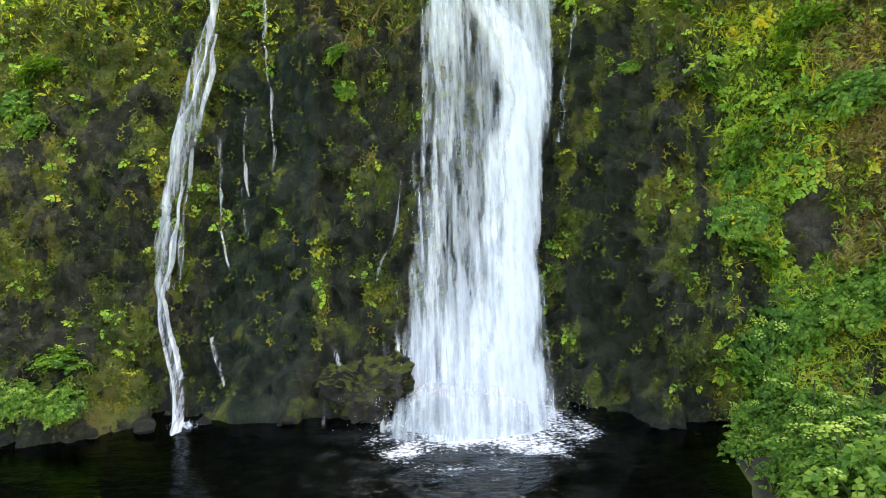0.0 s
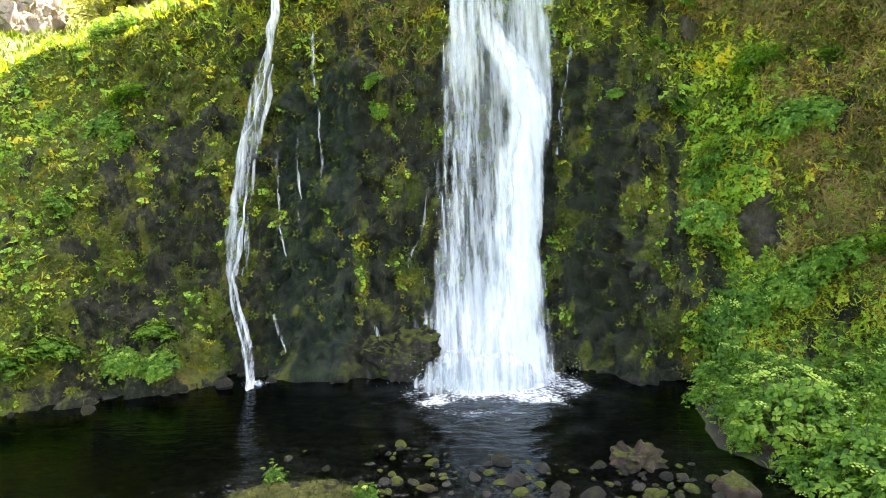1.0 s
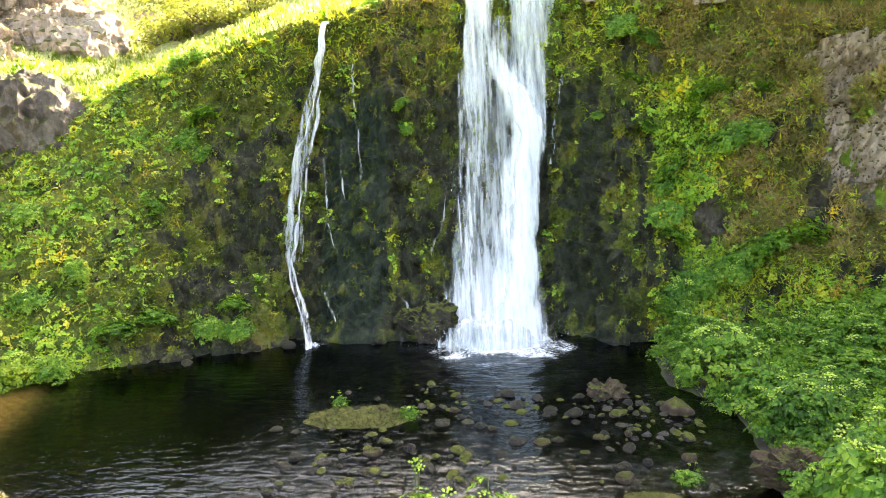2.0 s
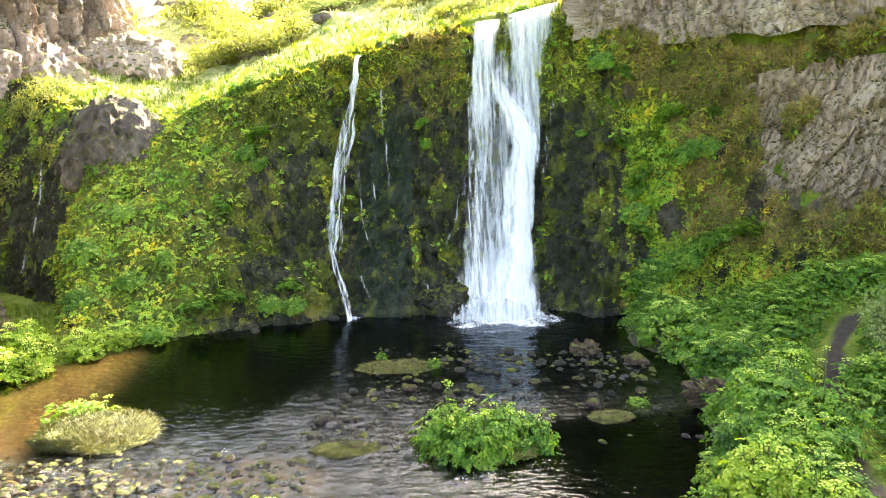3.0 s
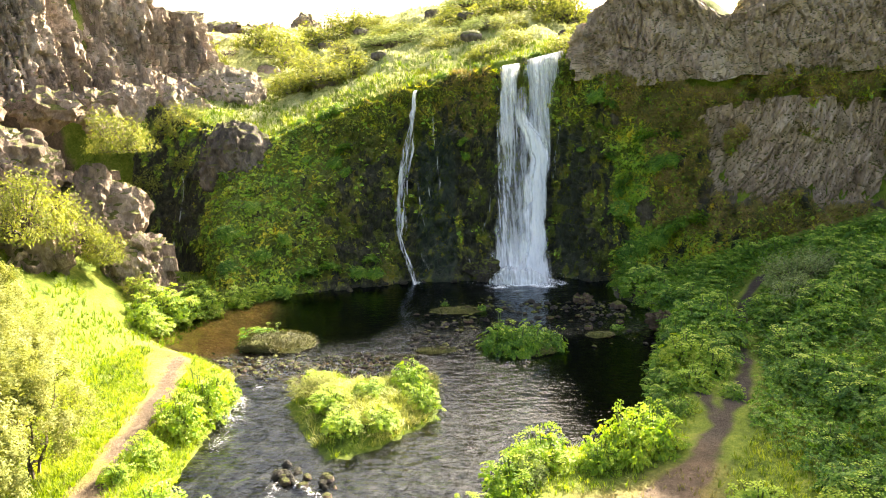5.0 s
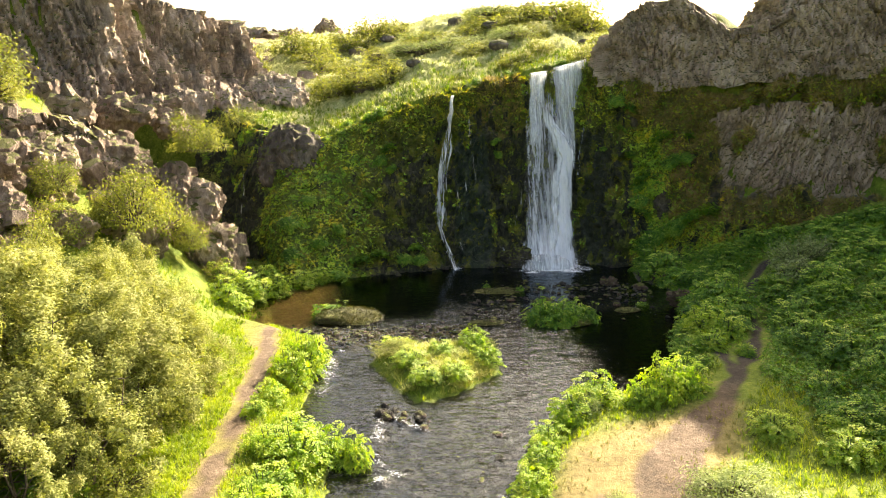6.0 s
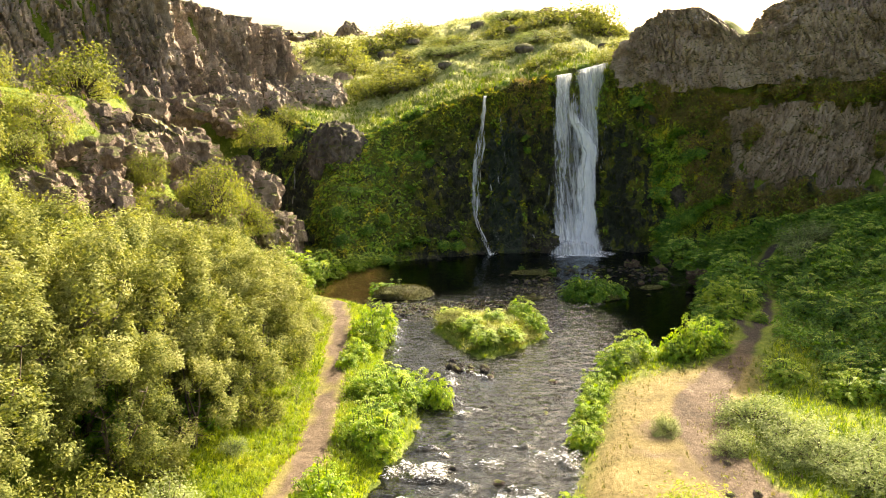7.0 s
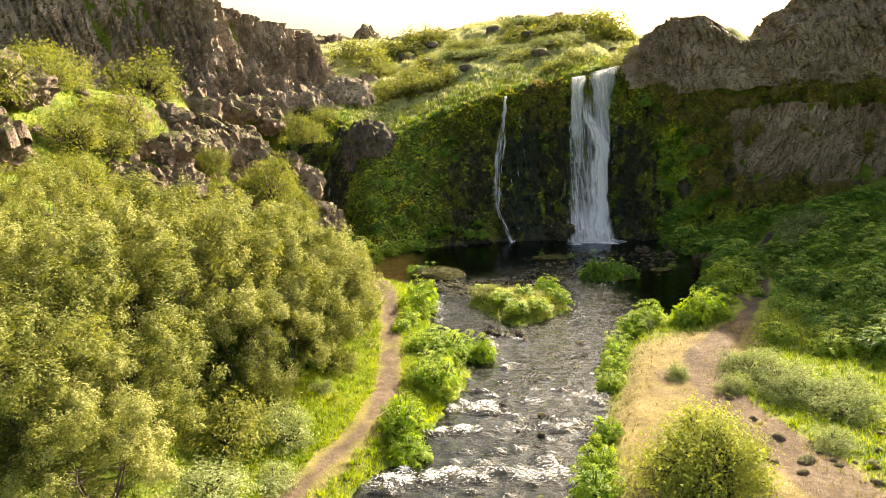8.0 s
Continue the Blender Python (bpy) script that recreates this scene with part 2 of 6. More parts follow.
def ground_material():
    """Turf, bare path earth, stony river bed and ochre silt, spread by the ground's own cover."""
    m, nt, out = nodes_of("ground_cover")
    fine = tex_noise(nt, 8.0, 8.0, 0.7)
    mid = tex_noise(nt, 1.1, 4.0, 0.6)
    both = maths(nt, "ADD", maths(nt, "MULTIPLY", fine, 0.5), maths(nt, "MULTIPLY", mid, 0.5))
    turf = ramp(nt, both, [(0.36, (0.04, 0.07, 0.008)), (0.5, (0.11, 0.16, 0.017)), (0.62, (0.21, 0.24, 0.042))])
    heath = ramp(nt, both, [(0.38, (0.09, 0.12, 0.03)), (0.5, (0.28, 0.30, 0.10)), (0.62, (0.46, 0.45, 0.24))])
    turf = mixed(nt, attr(nt, "heath"), turf, heath)
    earth = ramp(nt, both, [(0.33, (0.045, 0.033, 0.025)), (0.5, (0.102, 0.074, 0.053)), (0.66, (0.20, 0.152, 0.11))])
    # darker tone of the earth, mixed in north of about y -6
    dark_earth = ramp(nt, both, [(0.33, (0.02, 0.016, 0.014)), (0.5, (0.045, 0.037, 0.032)), (0.68, (0.085, 0.07, 0.06))])
    earth = mixed(nt, attr(nt, "dark_earth"), earth, dark_earth)
    dryg = ramp(nt, both, [(0.36, (0.10, 0.082, 0.03)), (0.53, (0.205, 0.162, 0.068)), (0.7, (0.32, 0.26, 0.13))])
    vor = nt.nodes.new("ShaderNodeTexVoronoi")
    vor.inputs["Scale"].default_value = 5.5
    co = nt.nodes.new("ShaderNodeTexCoord")
    link(nt, co.outputs["Object"], vor.inputs["Vector"])
    sep = nt.nodes.new("ShaderNodeSeparateColor")
    link(nt, vor.outputs["Color"], sep.inputs[0])
    cob = maths(nt, "ADD", maths(nt, "MULTIPLY", sep.outputs[0], 0.5), maths(nt, "MULTIPLY", fine, 0.5))
    bed = ramp(nt, cob, [(0.25, (0.022, 0.021, 0.016)), (0.5, (0.042, 0.040, 0.030)), (0.7, (0.075, 0.072, 0.052)), (0.85, (0.065, 0.075, 0.026))])
    silt = ramp(nt, both, [(0.35, (0.19, 0.118, 0.034)), (0.6, (0.35, 0.235, 0.08))])
    col = mixed(nt, attr(nt, "straw"), turf, dryg)
    col = mixed(nt, grey(nt, maths(nt, "ADD", attr(nt, "earth"), maths(nt, "MULTIPLY", maths(nt, "SUBTRACT", both, 0.5), 1.8)), 0.22, 0.8), col, earth)
    bed = mixed(nt, attr(nt, "silt"), bed, silt)
    col = mixed(nt, attr(nt, "bed"), col, bed)
    h = maths(nt, "ADD", fine, maths(nt, "MULTIPLY", tex_noise(nt, 40.0, 4.0, 0.7), 0.5))
    h = maths(nt, "SUBTRACT", h, maths(nt, "MULTIPLY", maths(nt, "MULTIPLY", vor.outputs["Distance"], 1.6), attr(nt, "bed")))
    principled(nt, out, col, 0.9, bump(nt, h, 0.8, 0.08), spec=0.2)
    return m


def water_material():
    """Clear dark water: gloss over a tinted clear layer, ripples, and foam where it breaks."""
    m, nt, out = nodes_of("river_water")
    r1 = tex_noise(nt, 2.4, 3.0, 0.5, (0.9, 2.2, 1))
    r2 = tex_noise(nt, 8.0, 2.0, 0.5, (0.9, 2.0, 1))
    rough = attr(nt, "riffle")
    r3 = tex_noise(nt, 22.0, 1.0, 0.5, (1.0, 1.5, 1))
    h = maths(nt, "ADD", r1, maths(nt, "ADD", maths(nt, "MULTIPLY", r2, 0.18), maths(nt, "MULTIPLY", r3, 0.06)))
    h = maths(nt, "MULTIPLY", h, maths(nt, "ADD", maths(nt, "MULTIPLY", rough, 0.3), 0.12))
    nor = bump(nt, h, 1.0, 0.13)
    fres = nt.nodes.new("ShaderNodeFresnel")
    fres.inputs["IOR"].default_value = 1.33
    link(nt, nor, fres.inputs["Normal"])
    gloss = nt.nodes.new("ShaderNodeBsdfGlossy")
    gloss.inputs["Roughness"].default_value = 0.03
    gloss.inputs["Color"].default_value = (0.82, 0.91, 1.0, 1)
    link(nt, nor, gloss.inputs["Normal"])
    clear = nt.nodes.new("ShaderNodeBsdfTransparent")
    tint = mixed(nt, attr(nt, "deep_tint"), (0.36, 0.36, 0.33), (0.05, 0.07, 0.08))
    tint = mixed(nt, attr(nt, "shallow"), tint, (0.86, 0.82, 0.74))
    link(nt, tint, clear.inputs["Color"])
    body = nt.nodes.new("ShaderNodeMixShader")
    link(nt, fres.outputs[0], body.inputs[0])
    link(nt, clear.outputs[0], body.inputs[1])
    link(nt, gloss.outputs[0], body.inputs[2])
    # grey diffuse layer: aerated water, and a painted stand-in for sky reflection
    milk_sheen = nt.nodes.new("ShaderNodeBsdfDiffuse")
    milk_sheen.inputs["Color"].default_value = (0.30, 0.33, 0.33, 1)
    cloud = nt.nodes.new("ShaderNodeMixShader")
    swirl = tex_noise(nt, 2.8, 8.0, 0.68, (1.0, 0.7, 1))
    link(nt, maths(nt, "MULTIPLY", rough, grey(nt, swirl, 0.46, 0.74, 0.0, 0.10)), cloud.inputs[0])
    link(nt, body.outputs[0], cloud.inputs[1])
    link(nt, milk_sheen.outputs[0], cloud.inputs[2])
    body = cloud
    foam = nt.nodes.new("ShaderNodeBsdfPrincipled")
    foam.inputs["Base Color"].default_value = (0.85, 0.88, 0.9, 1)
    foam.inputs["Roughness"].default_value = 0.6
    lace = tex_noise(nt, 12.0, 9.0, 0.8, (1.0, 1.6, 1))
    mask = grey(nt, maths(nt, "ADD", attr(nt, "foam"), maths(nt, "MULTIPLY", maths(nt, "SUBTRACT", lace, 0.5), 2.4)), 0.5, 0.8)
    mx = nt.nodes.new("ShaderNodeMixShader")
    link(nt, mask, mx.inputs[0])
    link(nt, body.outputs[0], mx.inputs[1])
    link(nt, foam.outputs[0], mx.inputs[2])
    link(nt, mx.outputs[0], out.inputs["Surface"])
    return m


def fall_material(name, scale=1.0):
    """Falling water: white aerated strands with gaps between them."""
    m, nt, out = nodes_of(name)
    a = tex_noise(nt, 3.2 * scale, 5.0, 0.62, (2.4, 0.12, 0.2))
    b = tex_noise(nt, 9.0 * scale, 6.0, 0.7, (1.5, 0.2, 0.36))
    lace = maths(nt, "ADD", maths(nt, "MULTIPLY", a, 0.72), maths(nt, "MULTIPLY", b, 0.28))
    f = maths(nt, "ADD", attr(nt, "aerate"), maths(nt, "MULTIPLY", maths(nt, "SUBTRACT", lace, 0.5), 2.1))
    mask = grey(nt, f, 0.16, 0.98)
    white = nt.nodes.new("ShaderNodeBsdfDiffuse")
    grain = maths(nt, "ADD", maths(nt, "MULTIPLY", a, 0.5), maths(nt, "MULTIPLY", b, 0.5))
    link(nt, ramp(nt, grain, [(0.34, (0.44, 0.48, 0.52)), (0.46, (0.74, 0.77, 0.80)), (0.55, (0.87, 0.89, 0.91))]), white.inputs["Color"])
    tr = nt.nodes.new("ShaderNodeBsdfTranslucent")
    tr.inputs["Color"].default_value = (0.74, 0.78, 0.82, 1)
    w = nt.nodes.new("ShaderNodeMixShader")
    w.inputs[0].default_value = 0.4
    link(nt, white.outputs[0], w.inputs[1])
    link(nt, tr.outputs[0], w.inputs[2])
    clear = nt.nodes.new("ShaderNodeBsdfTransparent")
    mx = nt.nodes.new("ShaderNodeMixShader")
    link(nt, mask, mx.inputs[0])
    link(nt, clear.outputs[0], mx.inputs[1])
    link(nt, w.outputs[0], mx.inputs[2])
    link(nt, mx.outputs[0], out.inputs["Surface"])
    return m


def bark_material():
    m, nt, out = nodes_of("birch_bark")
    f = tex_noise(nt, 14.0, 5.0, 0.7, (1, 1, 0.3))
    principled(nt, out, ramp(nt, f, [(0.35, (0.03, 0.022, 0.016)), (0.6, (0.12, 0.092, 0.07))]), 0.85, bump(nt, f, 0.6, 0.02))
    return m


WALL, GROUND, WATER = wall_material(), ground_material(), water_material()
FALL, TRICKLE = fall_material("falling_water"), fall_material("trickling_water", 1.5)
BARK = bark_material()
LEAF_ANGELICA = foliage("angelica_leaf", [(0.1, (0.028, 0.085, 0.012)), (0.45, (0.085, 0.205, 0.024)), (0.7, (0.17, 0.305, 0.036)), (0.95, (0.29, 0.39, 0.07))], 0.45)
LEAF_BIRCH = foliage("birch_leaf", [(0.1, (0.075, 0.10, 0.026)), (0.4, (0.19, 0.22, 0.06)), (0.65, (0.30, 0.32, 0.115)), (0.95, (0.45, 0.45, 0.23))], 0.34, 0.9, hue_noise=3.0, tint=(1.25, 1.2, 0.5), patchy=0.5)
LEAF_WILLOW = foliage("willow_leaf", [(0.1, (0.095, 0.125, 0.026)), (0.5, (0.18, 0.21, 0.042)), (0.9, (0.28, 0.295, 0.08))], 0.42, 0.8, hue_noise=2.0, tint=(1.25, 1.18, 0.62), patchy=0.7)
LEAF_ROUND = foliage("soft_willow_leaf", [(0.1, (0.19, 0.235, 0.05)), (0.5, (0.32, 0.355, 0.085)), (0.9, (0.45, 0.46, 0.15))], 0.42, 0.9, hue_noise=3.0, tint=(1.2, 1.2, 0.55), patchy=0.5)
# brighter, yellower copy of the angelica leaf, for clumps standing in the sun
LEAF_SUNLIT = foliage("sunlit_angelica_leaf", [(0.1, (0.095, 0.19, 0.018)), (0.45, (0.18, 0.295, 0.028)), (0.75, (0.275, 0.365, 0.042)), (0.95, (0.38, 0.43, 0.08))], 0.44, hue_noise=2.0, tint=(1.5, 1.5, 0.42))
# grass coloured brighter and yellower as if sunlit, laid on sunny ground only
GRASS_SUNLIT = foliage("sunlit_grass_blade", [(0.1, (0.13, 0.20, 0.017)), (0.5, (0.25, 0.335, 0.03)), (0.9, (0.38, 0.41, 0.06))], 0.46, tint=(1.45, 1.45, 0.42))
CLIFF_GRASS = foliage("cliff_grass_blade", [(0.08, (0.03, 0.055, 0.008)), (0.3, (0.16, 0.27, 0.02)), (0.5, (0.33, 0.45, 0.035)), (0.66, (0.48, 0.48, 0.035)), (0.8, (0.44, 0.31, 0.045)), (0.95, (0.30, 0.18, 0.055))], 0.3, hue_noise=0.9, patchy=0.72)
LEAF_GREY = foliage("woolly_willow_leaf", [(0.1, (0.10, 0.15, 0.045)), (0.5, (0.215, 0.27, 0.10)), (0.9, (0.39, 0.44, 0.24))], 0.36, 0.9, hue_noise=2.0, tint=(1.2, 1.2, 0.7), patchy=0.5)
GRASS = foliage("grass_blade", [(0.15, (0.04, 0.085, 0.008)), (0.5, (0.115, 0.19, 0.016)), (0.9, (0.24, 0.28, 0.04))], 0.45, tint=(1.4, 1.35, 0.5))
GRASS_DRY = foliage("tawny_grass_blade", [(0.15, (0.09, 0.09, 0.025)), (0.5, (0.2, 0.19, 0.06)), (0.9, (0.34, 0.30, 0.12))], 0.4, tint=(1.2, 1.15, 0.7))
RUST_GRASS = foliage("rusty_grass_blade", [(0.12, (0.07, 0.075, 0.02)), (0.4, (0.17, 0.155, 0.04)), (0.65, (0.28, 0.20, 0.065)), (0.92, (0.36, 0.27, 0.11))], 0.3, hue_noise=1.0, tint=(1.2, 1.1, 0.7), patchy=0.6)
GRASS_PALE = foliage("pale_grass_blade", [(0.1, (0.17, 0.21, 0.04)), (0.5, (0.30, 0.33, 0.09)), (0.9, (0.44, 0.44, 0.18))], 0.45, tint=(1.35, 1.3, 0.55))
HEATH = foliage("heath_blade", [(0.15, (0.2, 0.23, 0.09)), (0.5, (0.42, 0.44, 0.22)), (0.9, (0.62, 0.60, 0.42))], 0.4, tint=(1.15, 1.15, 0.85))
MOSS_TUFT = foliage("moss_tuft", [(0.08, (0.025, 0.038, 0.006)), (0.36, (0.072, 0.105, 0.013)), (0.55, (0.145, 0.18, 0.022)), (0.75, (0.23, 0.22, 0.028)), (0.92, (0.23, 0.135, 0.028))], 0.3, hue_noise=1.2, patchy=0.72)
LUSH_TUFT = foliage("lush_tuft", [(0.1, (0.04, 0.11, 0.014)), (0.4, (0.14, 0.30, 0.034)), (0.7, (0.28, 0.45, 0.05)), (0.95, (0.54, 0.48, 0.05))], 0.35, hue_noise=1.1, patchy=0.7)
UMBEL = foliage("flower_umbel", [(0.2, (0.24, 0.37, 0.05)), (0.55, (0.38, 0.52, 0.09)), (0.9, (0.56, 0.62, 0.2))], 0.4)
YELLOW = foliage("yellow_flower", [(0.2, (0.5, 0.36, 0.01)), (0.8, (0.75, 0.55, 0.02))], 0.3)
STEM = foliage("green_stem", [(0.2, (0.06, 0.10, 0.03)), (0.8, (0.12, 0.15, 0.05))], 0.1)

# ---- plan of the place ----
SHORE = np.array([(-14.6, 6.3), (-12.2, 8.0), (-9.9, 10.2), (-7.9, 11.0), (-6.3, 11.6), (-4.4, 12.4), (-2.3, 12.3), (1.0, 12.3), (3.0, 12.0), (4.3, 11.2),
                  (4.1, 8.6), (5.0, 7.3), (4.8, 5.0), (4.1, 2.0), (3.4, 0.5), (2.8, -1.3), (1.9, -3.6), (0.7, -5.1), (-1.1, -5.4), (-2.3, -7.0), (-3.3, -10.0), (-4.1, -13.3),
                  (-5.2, -16.4), (-5.9, -19.0), (-7.0, -24.0), (-9.5, -40.0), (-15.5, -40.0), (-13.0, -24.0), (-11.0, -18.2), (-9.9, -16.2),
                  (-9.0, -14.2), (-8.0, -11.0), (-8.2, -9.4), (-9.4, -7.2), (-9.5, -4.6), (-9.3, -2.0), (-9.9, 0.2), (-11.6, 2.0), (-13.2, 3.2), (-14.4, 4.6)])
ISLAND = np.array([(-7.9, -2.2), (-6.9, -4.5), (-6.1, -5.8), (-4.8, -5.0), (-3.5, -3.4), (-3.4, -0.2), (-5.4, -0.9), (-7.0, 0.1)])
CLEARING = np.array([(-5.0, -19.5), (-4.3, -15.1), (-3.3, -12.3), (-2.4, -9.6), (-0.7, -8.4), (1.4, -7.4), (2.6, -7.2), (1.5, -9.8), (0.0, -11.6), (-0.7, -13.6), (-0.6, -15.9), (0.4, -18.5), (1.0, -24), (-5.5, -24)])
PATH_RIGHT = np.array([(0.4, -26.0), (-0.3, -19.2), (-0.6, -16.8), (-0.9, -14.6), (-0.9, -12.6), (-0.2, -10.6), (0.9, -8.8), (2.3, -6.9), (3.6, -5.0), (5.1, -2.4), (6.1, -0.2), (6.9, 2.4), (8.4, 5.5), (9.6, 7.0)])
BEACH = np.array([(-13.3, 3.6), (-12.2, 0.2), (-11.8, -1.0)])
PATH_SPUR = np.array([(4.1, -0.6), (3.85, -2.3), (3.5, -4.8)])
PATH_LEFT = np.array([(-15.0, -25.0), (-12.4, -19.0), (-11.2, -15.9), (-10.65, -13.3), (-10.8, -9.4), (-11.1, -5.0), (-11.3, -2.5), (-11.8, 0.8)])
UPPER_LEFT = np.array([(-60.0, 9.0), (-30.5, 13.0), (-24.6, 17.6), (-22.6, 21.5), (-20.4, 25.5), (-19.0, 28.0), (-20.0, 34.0), (-24.0, 42.0)])


def seg_dist(x, y, pts, closed=False):
    """Distance to a line of points."""
    best = np.full(np.shape(x), 1e9)
    ends = list(zip(pts, np.roll(pts, -1, 0))) if closed else list(zip(pts[:-1], pts[1:]))
    for (ax, ay), (bx, by) in ends:
        dx, dy = bx - ax, by - ay
        t = np.clip(((x - ax) * dx + (y - ay) * dy) / (dx * dx + dy * dy), 0, 1)
        best = np.minimum(best, np.hypot(x - ax - t * dx, y - ay - t * dy))
    return best


def inside(x, y, pts):
    r = np.zeros(np.shape(x), bool)
    for (ax, ay), (bx, by) in zip(pts, np.roll(pts, -1, 0)):
        r ^= ((ay > y) != (by > y)) & (x < (bx - ax) * (y - ay) / (by - ay + 1e-12) + ax)
    return r


def area_dist(x, y, pts):
    """Signed distance: positive inside."""
    d = seg_dist(x, y, pts, True)
    return np.where(inside(x, y, pts), d, -d)


# the wall across the valley: foot, rim, rim height, lean
WX = [-34, -22, -18, -15, -13, -11, -8, -6, -4.5, -2, 0.5, 3, 3.9, 5.5, 7.5, 9, 12, 15, 20, 40]
WFOOT = [16, 15.5, 14.6, 12.2, 8.8, 9.4, 10.9, 11.7, 12.3, 12.3, 12.2, 12.0, 11.4, 11.4, 11.0, 10.4, 9.0, 8.0, 6.0, 2]
WRIM = [21, 20, 19, 17.0, 16.2, 16.3, 16.8, 17.3, 17.6, 17.8, 17.9, 17.5, 15.9, 15.0, 14.3, 13.4, 12.0, 11.0, 9.0, 4]
WTOP = [8.5, 8.4, 8.2, 6.9, 6.3, 6.8, 7.9, 8.7, 9.0, 9.6, 10.2, 10.4, 9.5, 9.2, 9.0, 8.6, 8.9, 9.2, 9.8, 10]


def wall_foot(x):
    return np.interp(x, WX, WFOOT)


def wall_rim(x):
    return np.interp(x, WX, WRIM)


def wall_top(x):
    return np.interp(x, WX, WTOP)


def wall_lean(x):
    return np.interp(x, [-14, -9, -5, 2.5, 4, 8, 12], [1.0, 0.85, 0.65, 0.65, 0.8, 0.8, 0.62])


def cliff_crest(x):
    """Height of the upper right cliff above the wall's rim."""
    return np.interp(x, [3.2, 4.2, 6.0, 8.0, 10.0, 11.2, 13.0, 16.0, 40], [0, 1.6, 2.8, 3.4, 3.0, 2.8, 3.6, 3.8, 3.8])


def height(x, y, rough=True):
    x, y = np.broadcast_arrays(np.asarray(x, float), np.asarray(y, float))
    # valley floor and river
    w = np.maximum(area_dist(x, y, SHORE), -9)
    isl = area_dist(x, y, ISLAND)
    w = np.where(isl > -1.0, np.minimum(w, -isl), w)
    depth = 0.16 + 1.1 * smooth(-11.5, -8.8, x) * smooth(0, 2.5, y - np.interp(x, [-12, -9, -6, -4.6, -3.4, 4], [2.2, 2.6, 3.6, 8.0, 9.6, 9.8]))
    depth = depth + 0.35 * smooth(-1, 0, x - 0.2) * smooth(4.5, 2.0, y) * smooth(-5, -2, y)
    floor = np.where(w > 0, -depth * smooth(-0.3, 1.3, w) - 0.02, 0.42 * smooth(0.0, 1.0, -w))
    floor = floor - 0.7 * smooth(-0.9, 0.1, y - wall_foot(x)) * smooth(-10.5, -9.0, x) * smooth(5.2, 4.2, x)
    floor = floor + 0.05 * fbm(x, y, 0, 0.8, 3, 11) * smooth(0, 0.8, np.abs(w))
    # valley sides
    foot = np.interp(y, [-60, -25, -10, 0, 4, 8, 10], [-15.5, -13.2, -12.4, -13.6, -14.9, -15.2, -17.5])
    steep = np.interp(y, [-40, -8, 0, 4, 9], [0.4, 0.42, 0.6, 0.9, 1.0])
    side = np.maximum(foot - x, 0)
    left = np.minimum(steep * side + 0.42 * np.maximum(side - 6, 0), 7.6 + 0.12 * side) * smooth(14.0, 10.0, y)
    rs = np.maximum(x - np.interp(y, [-60, -20, -8, 0, 8, 12], [3, 3.5, 5.2, 7.2, 7.6, 7.0]), 0)
    right = 0.42 * rs - 0.006 * rs * rs * (rs < 30)
    right = np.where(rs > 25, 7.0, right)
    floor = floor + left + right
    # wall and the hill behind it
    f, r, top = wall_foot(x), wall_rim(x), wall_top(x)
    s = np.clip((y - 0.75 - f) / (r - f), 0, 1)
    wall = top * s ** (1 / wall_lean(x)) - 0.35 * (s < 1)
    back = np.maximum(y - r, 0)
    cap = np.interp(x, [-40, -22, -12, -4, 5, 8, 12, 30], [16.0, 15.8, 15.0, 16.6, 16.6, 14.5, 12.0, 11.5])
    hill = cap - top
    rise = np.interp(x, [-20, -12, -4, 4], [0.21, 0.27, 0.25, 0.27])
    lin = rise * back
    behind = hill - np.log1p(np.exp(np.clip((hill - lin) * 1.6, -50, 50))) / 1.6 + np.log1p(np.exp(-hill * 1.6)) / 1.6
    bench = smooth(0.2, 1.2, back) * cliff_crest(x)
    z = np.maximum(floor, wall + np.maximum(behind, bench))
    z = z + 1.5 * np.exp(-((x - 9.8) / 1.5) ** 2 - ((y - 16.2) / 1.3) ** 2)
    # upper left cliff
    d = seg_dist(x, y, UPPER_LEFT)
    beyond = inside(x, y, np.concatenate([UPPER_LEFT, [(-60.0, 42.0)]]))
    z = np.where(beyond, np.maximum(z, z + (14.6 + 1.4 * smooth(-22, -26, x) - z) * smooth(0.0, 1.6, d)), z)
    if rough:
        far = smooth(1.0, 6.0, back)
        z = z + far * (0.8 * fbm(x, y, 0, 0.13, 3, 21) + 0.6 * fbm(x, y, 0, 0.5, 3, 22) + 0.25 * fbm(x, y, 0, 1.7, 2, 24))
        z = z + 0.45 * fbm(x, y, 0, 0.4, 4, 23) * smooth(0.5, 3.0, left)
    return z


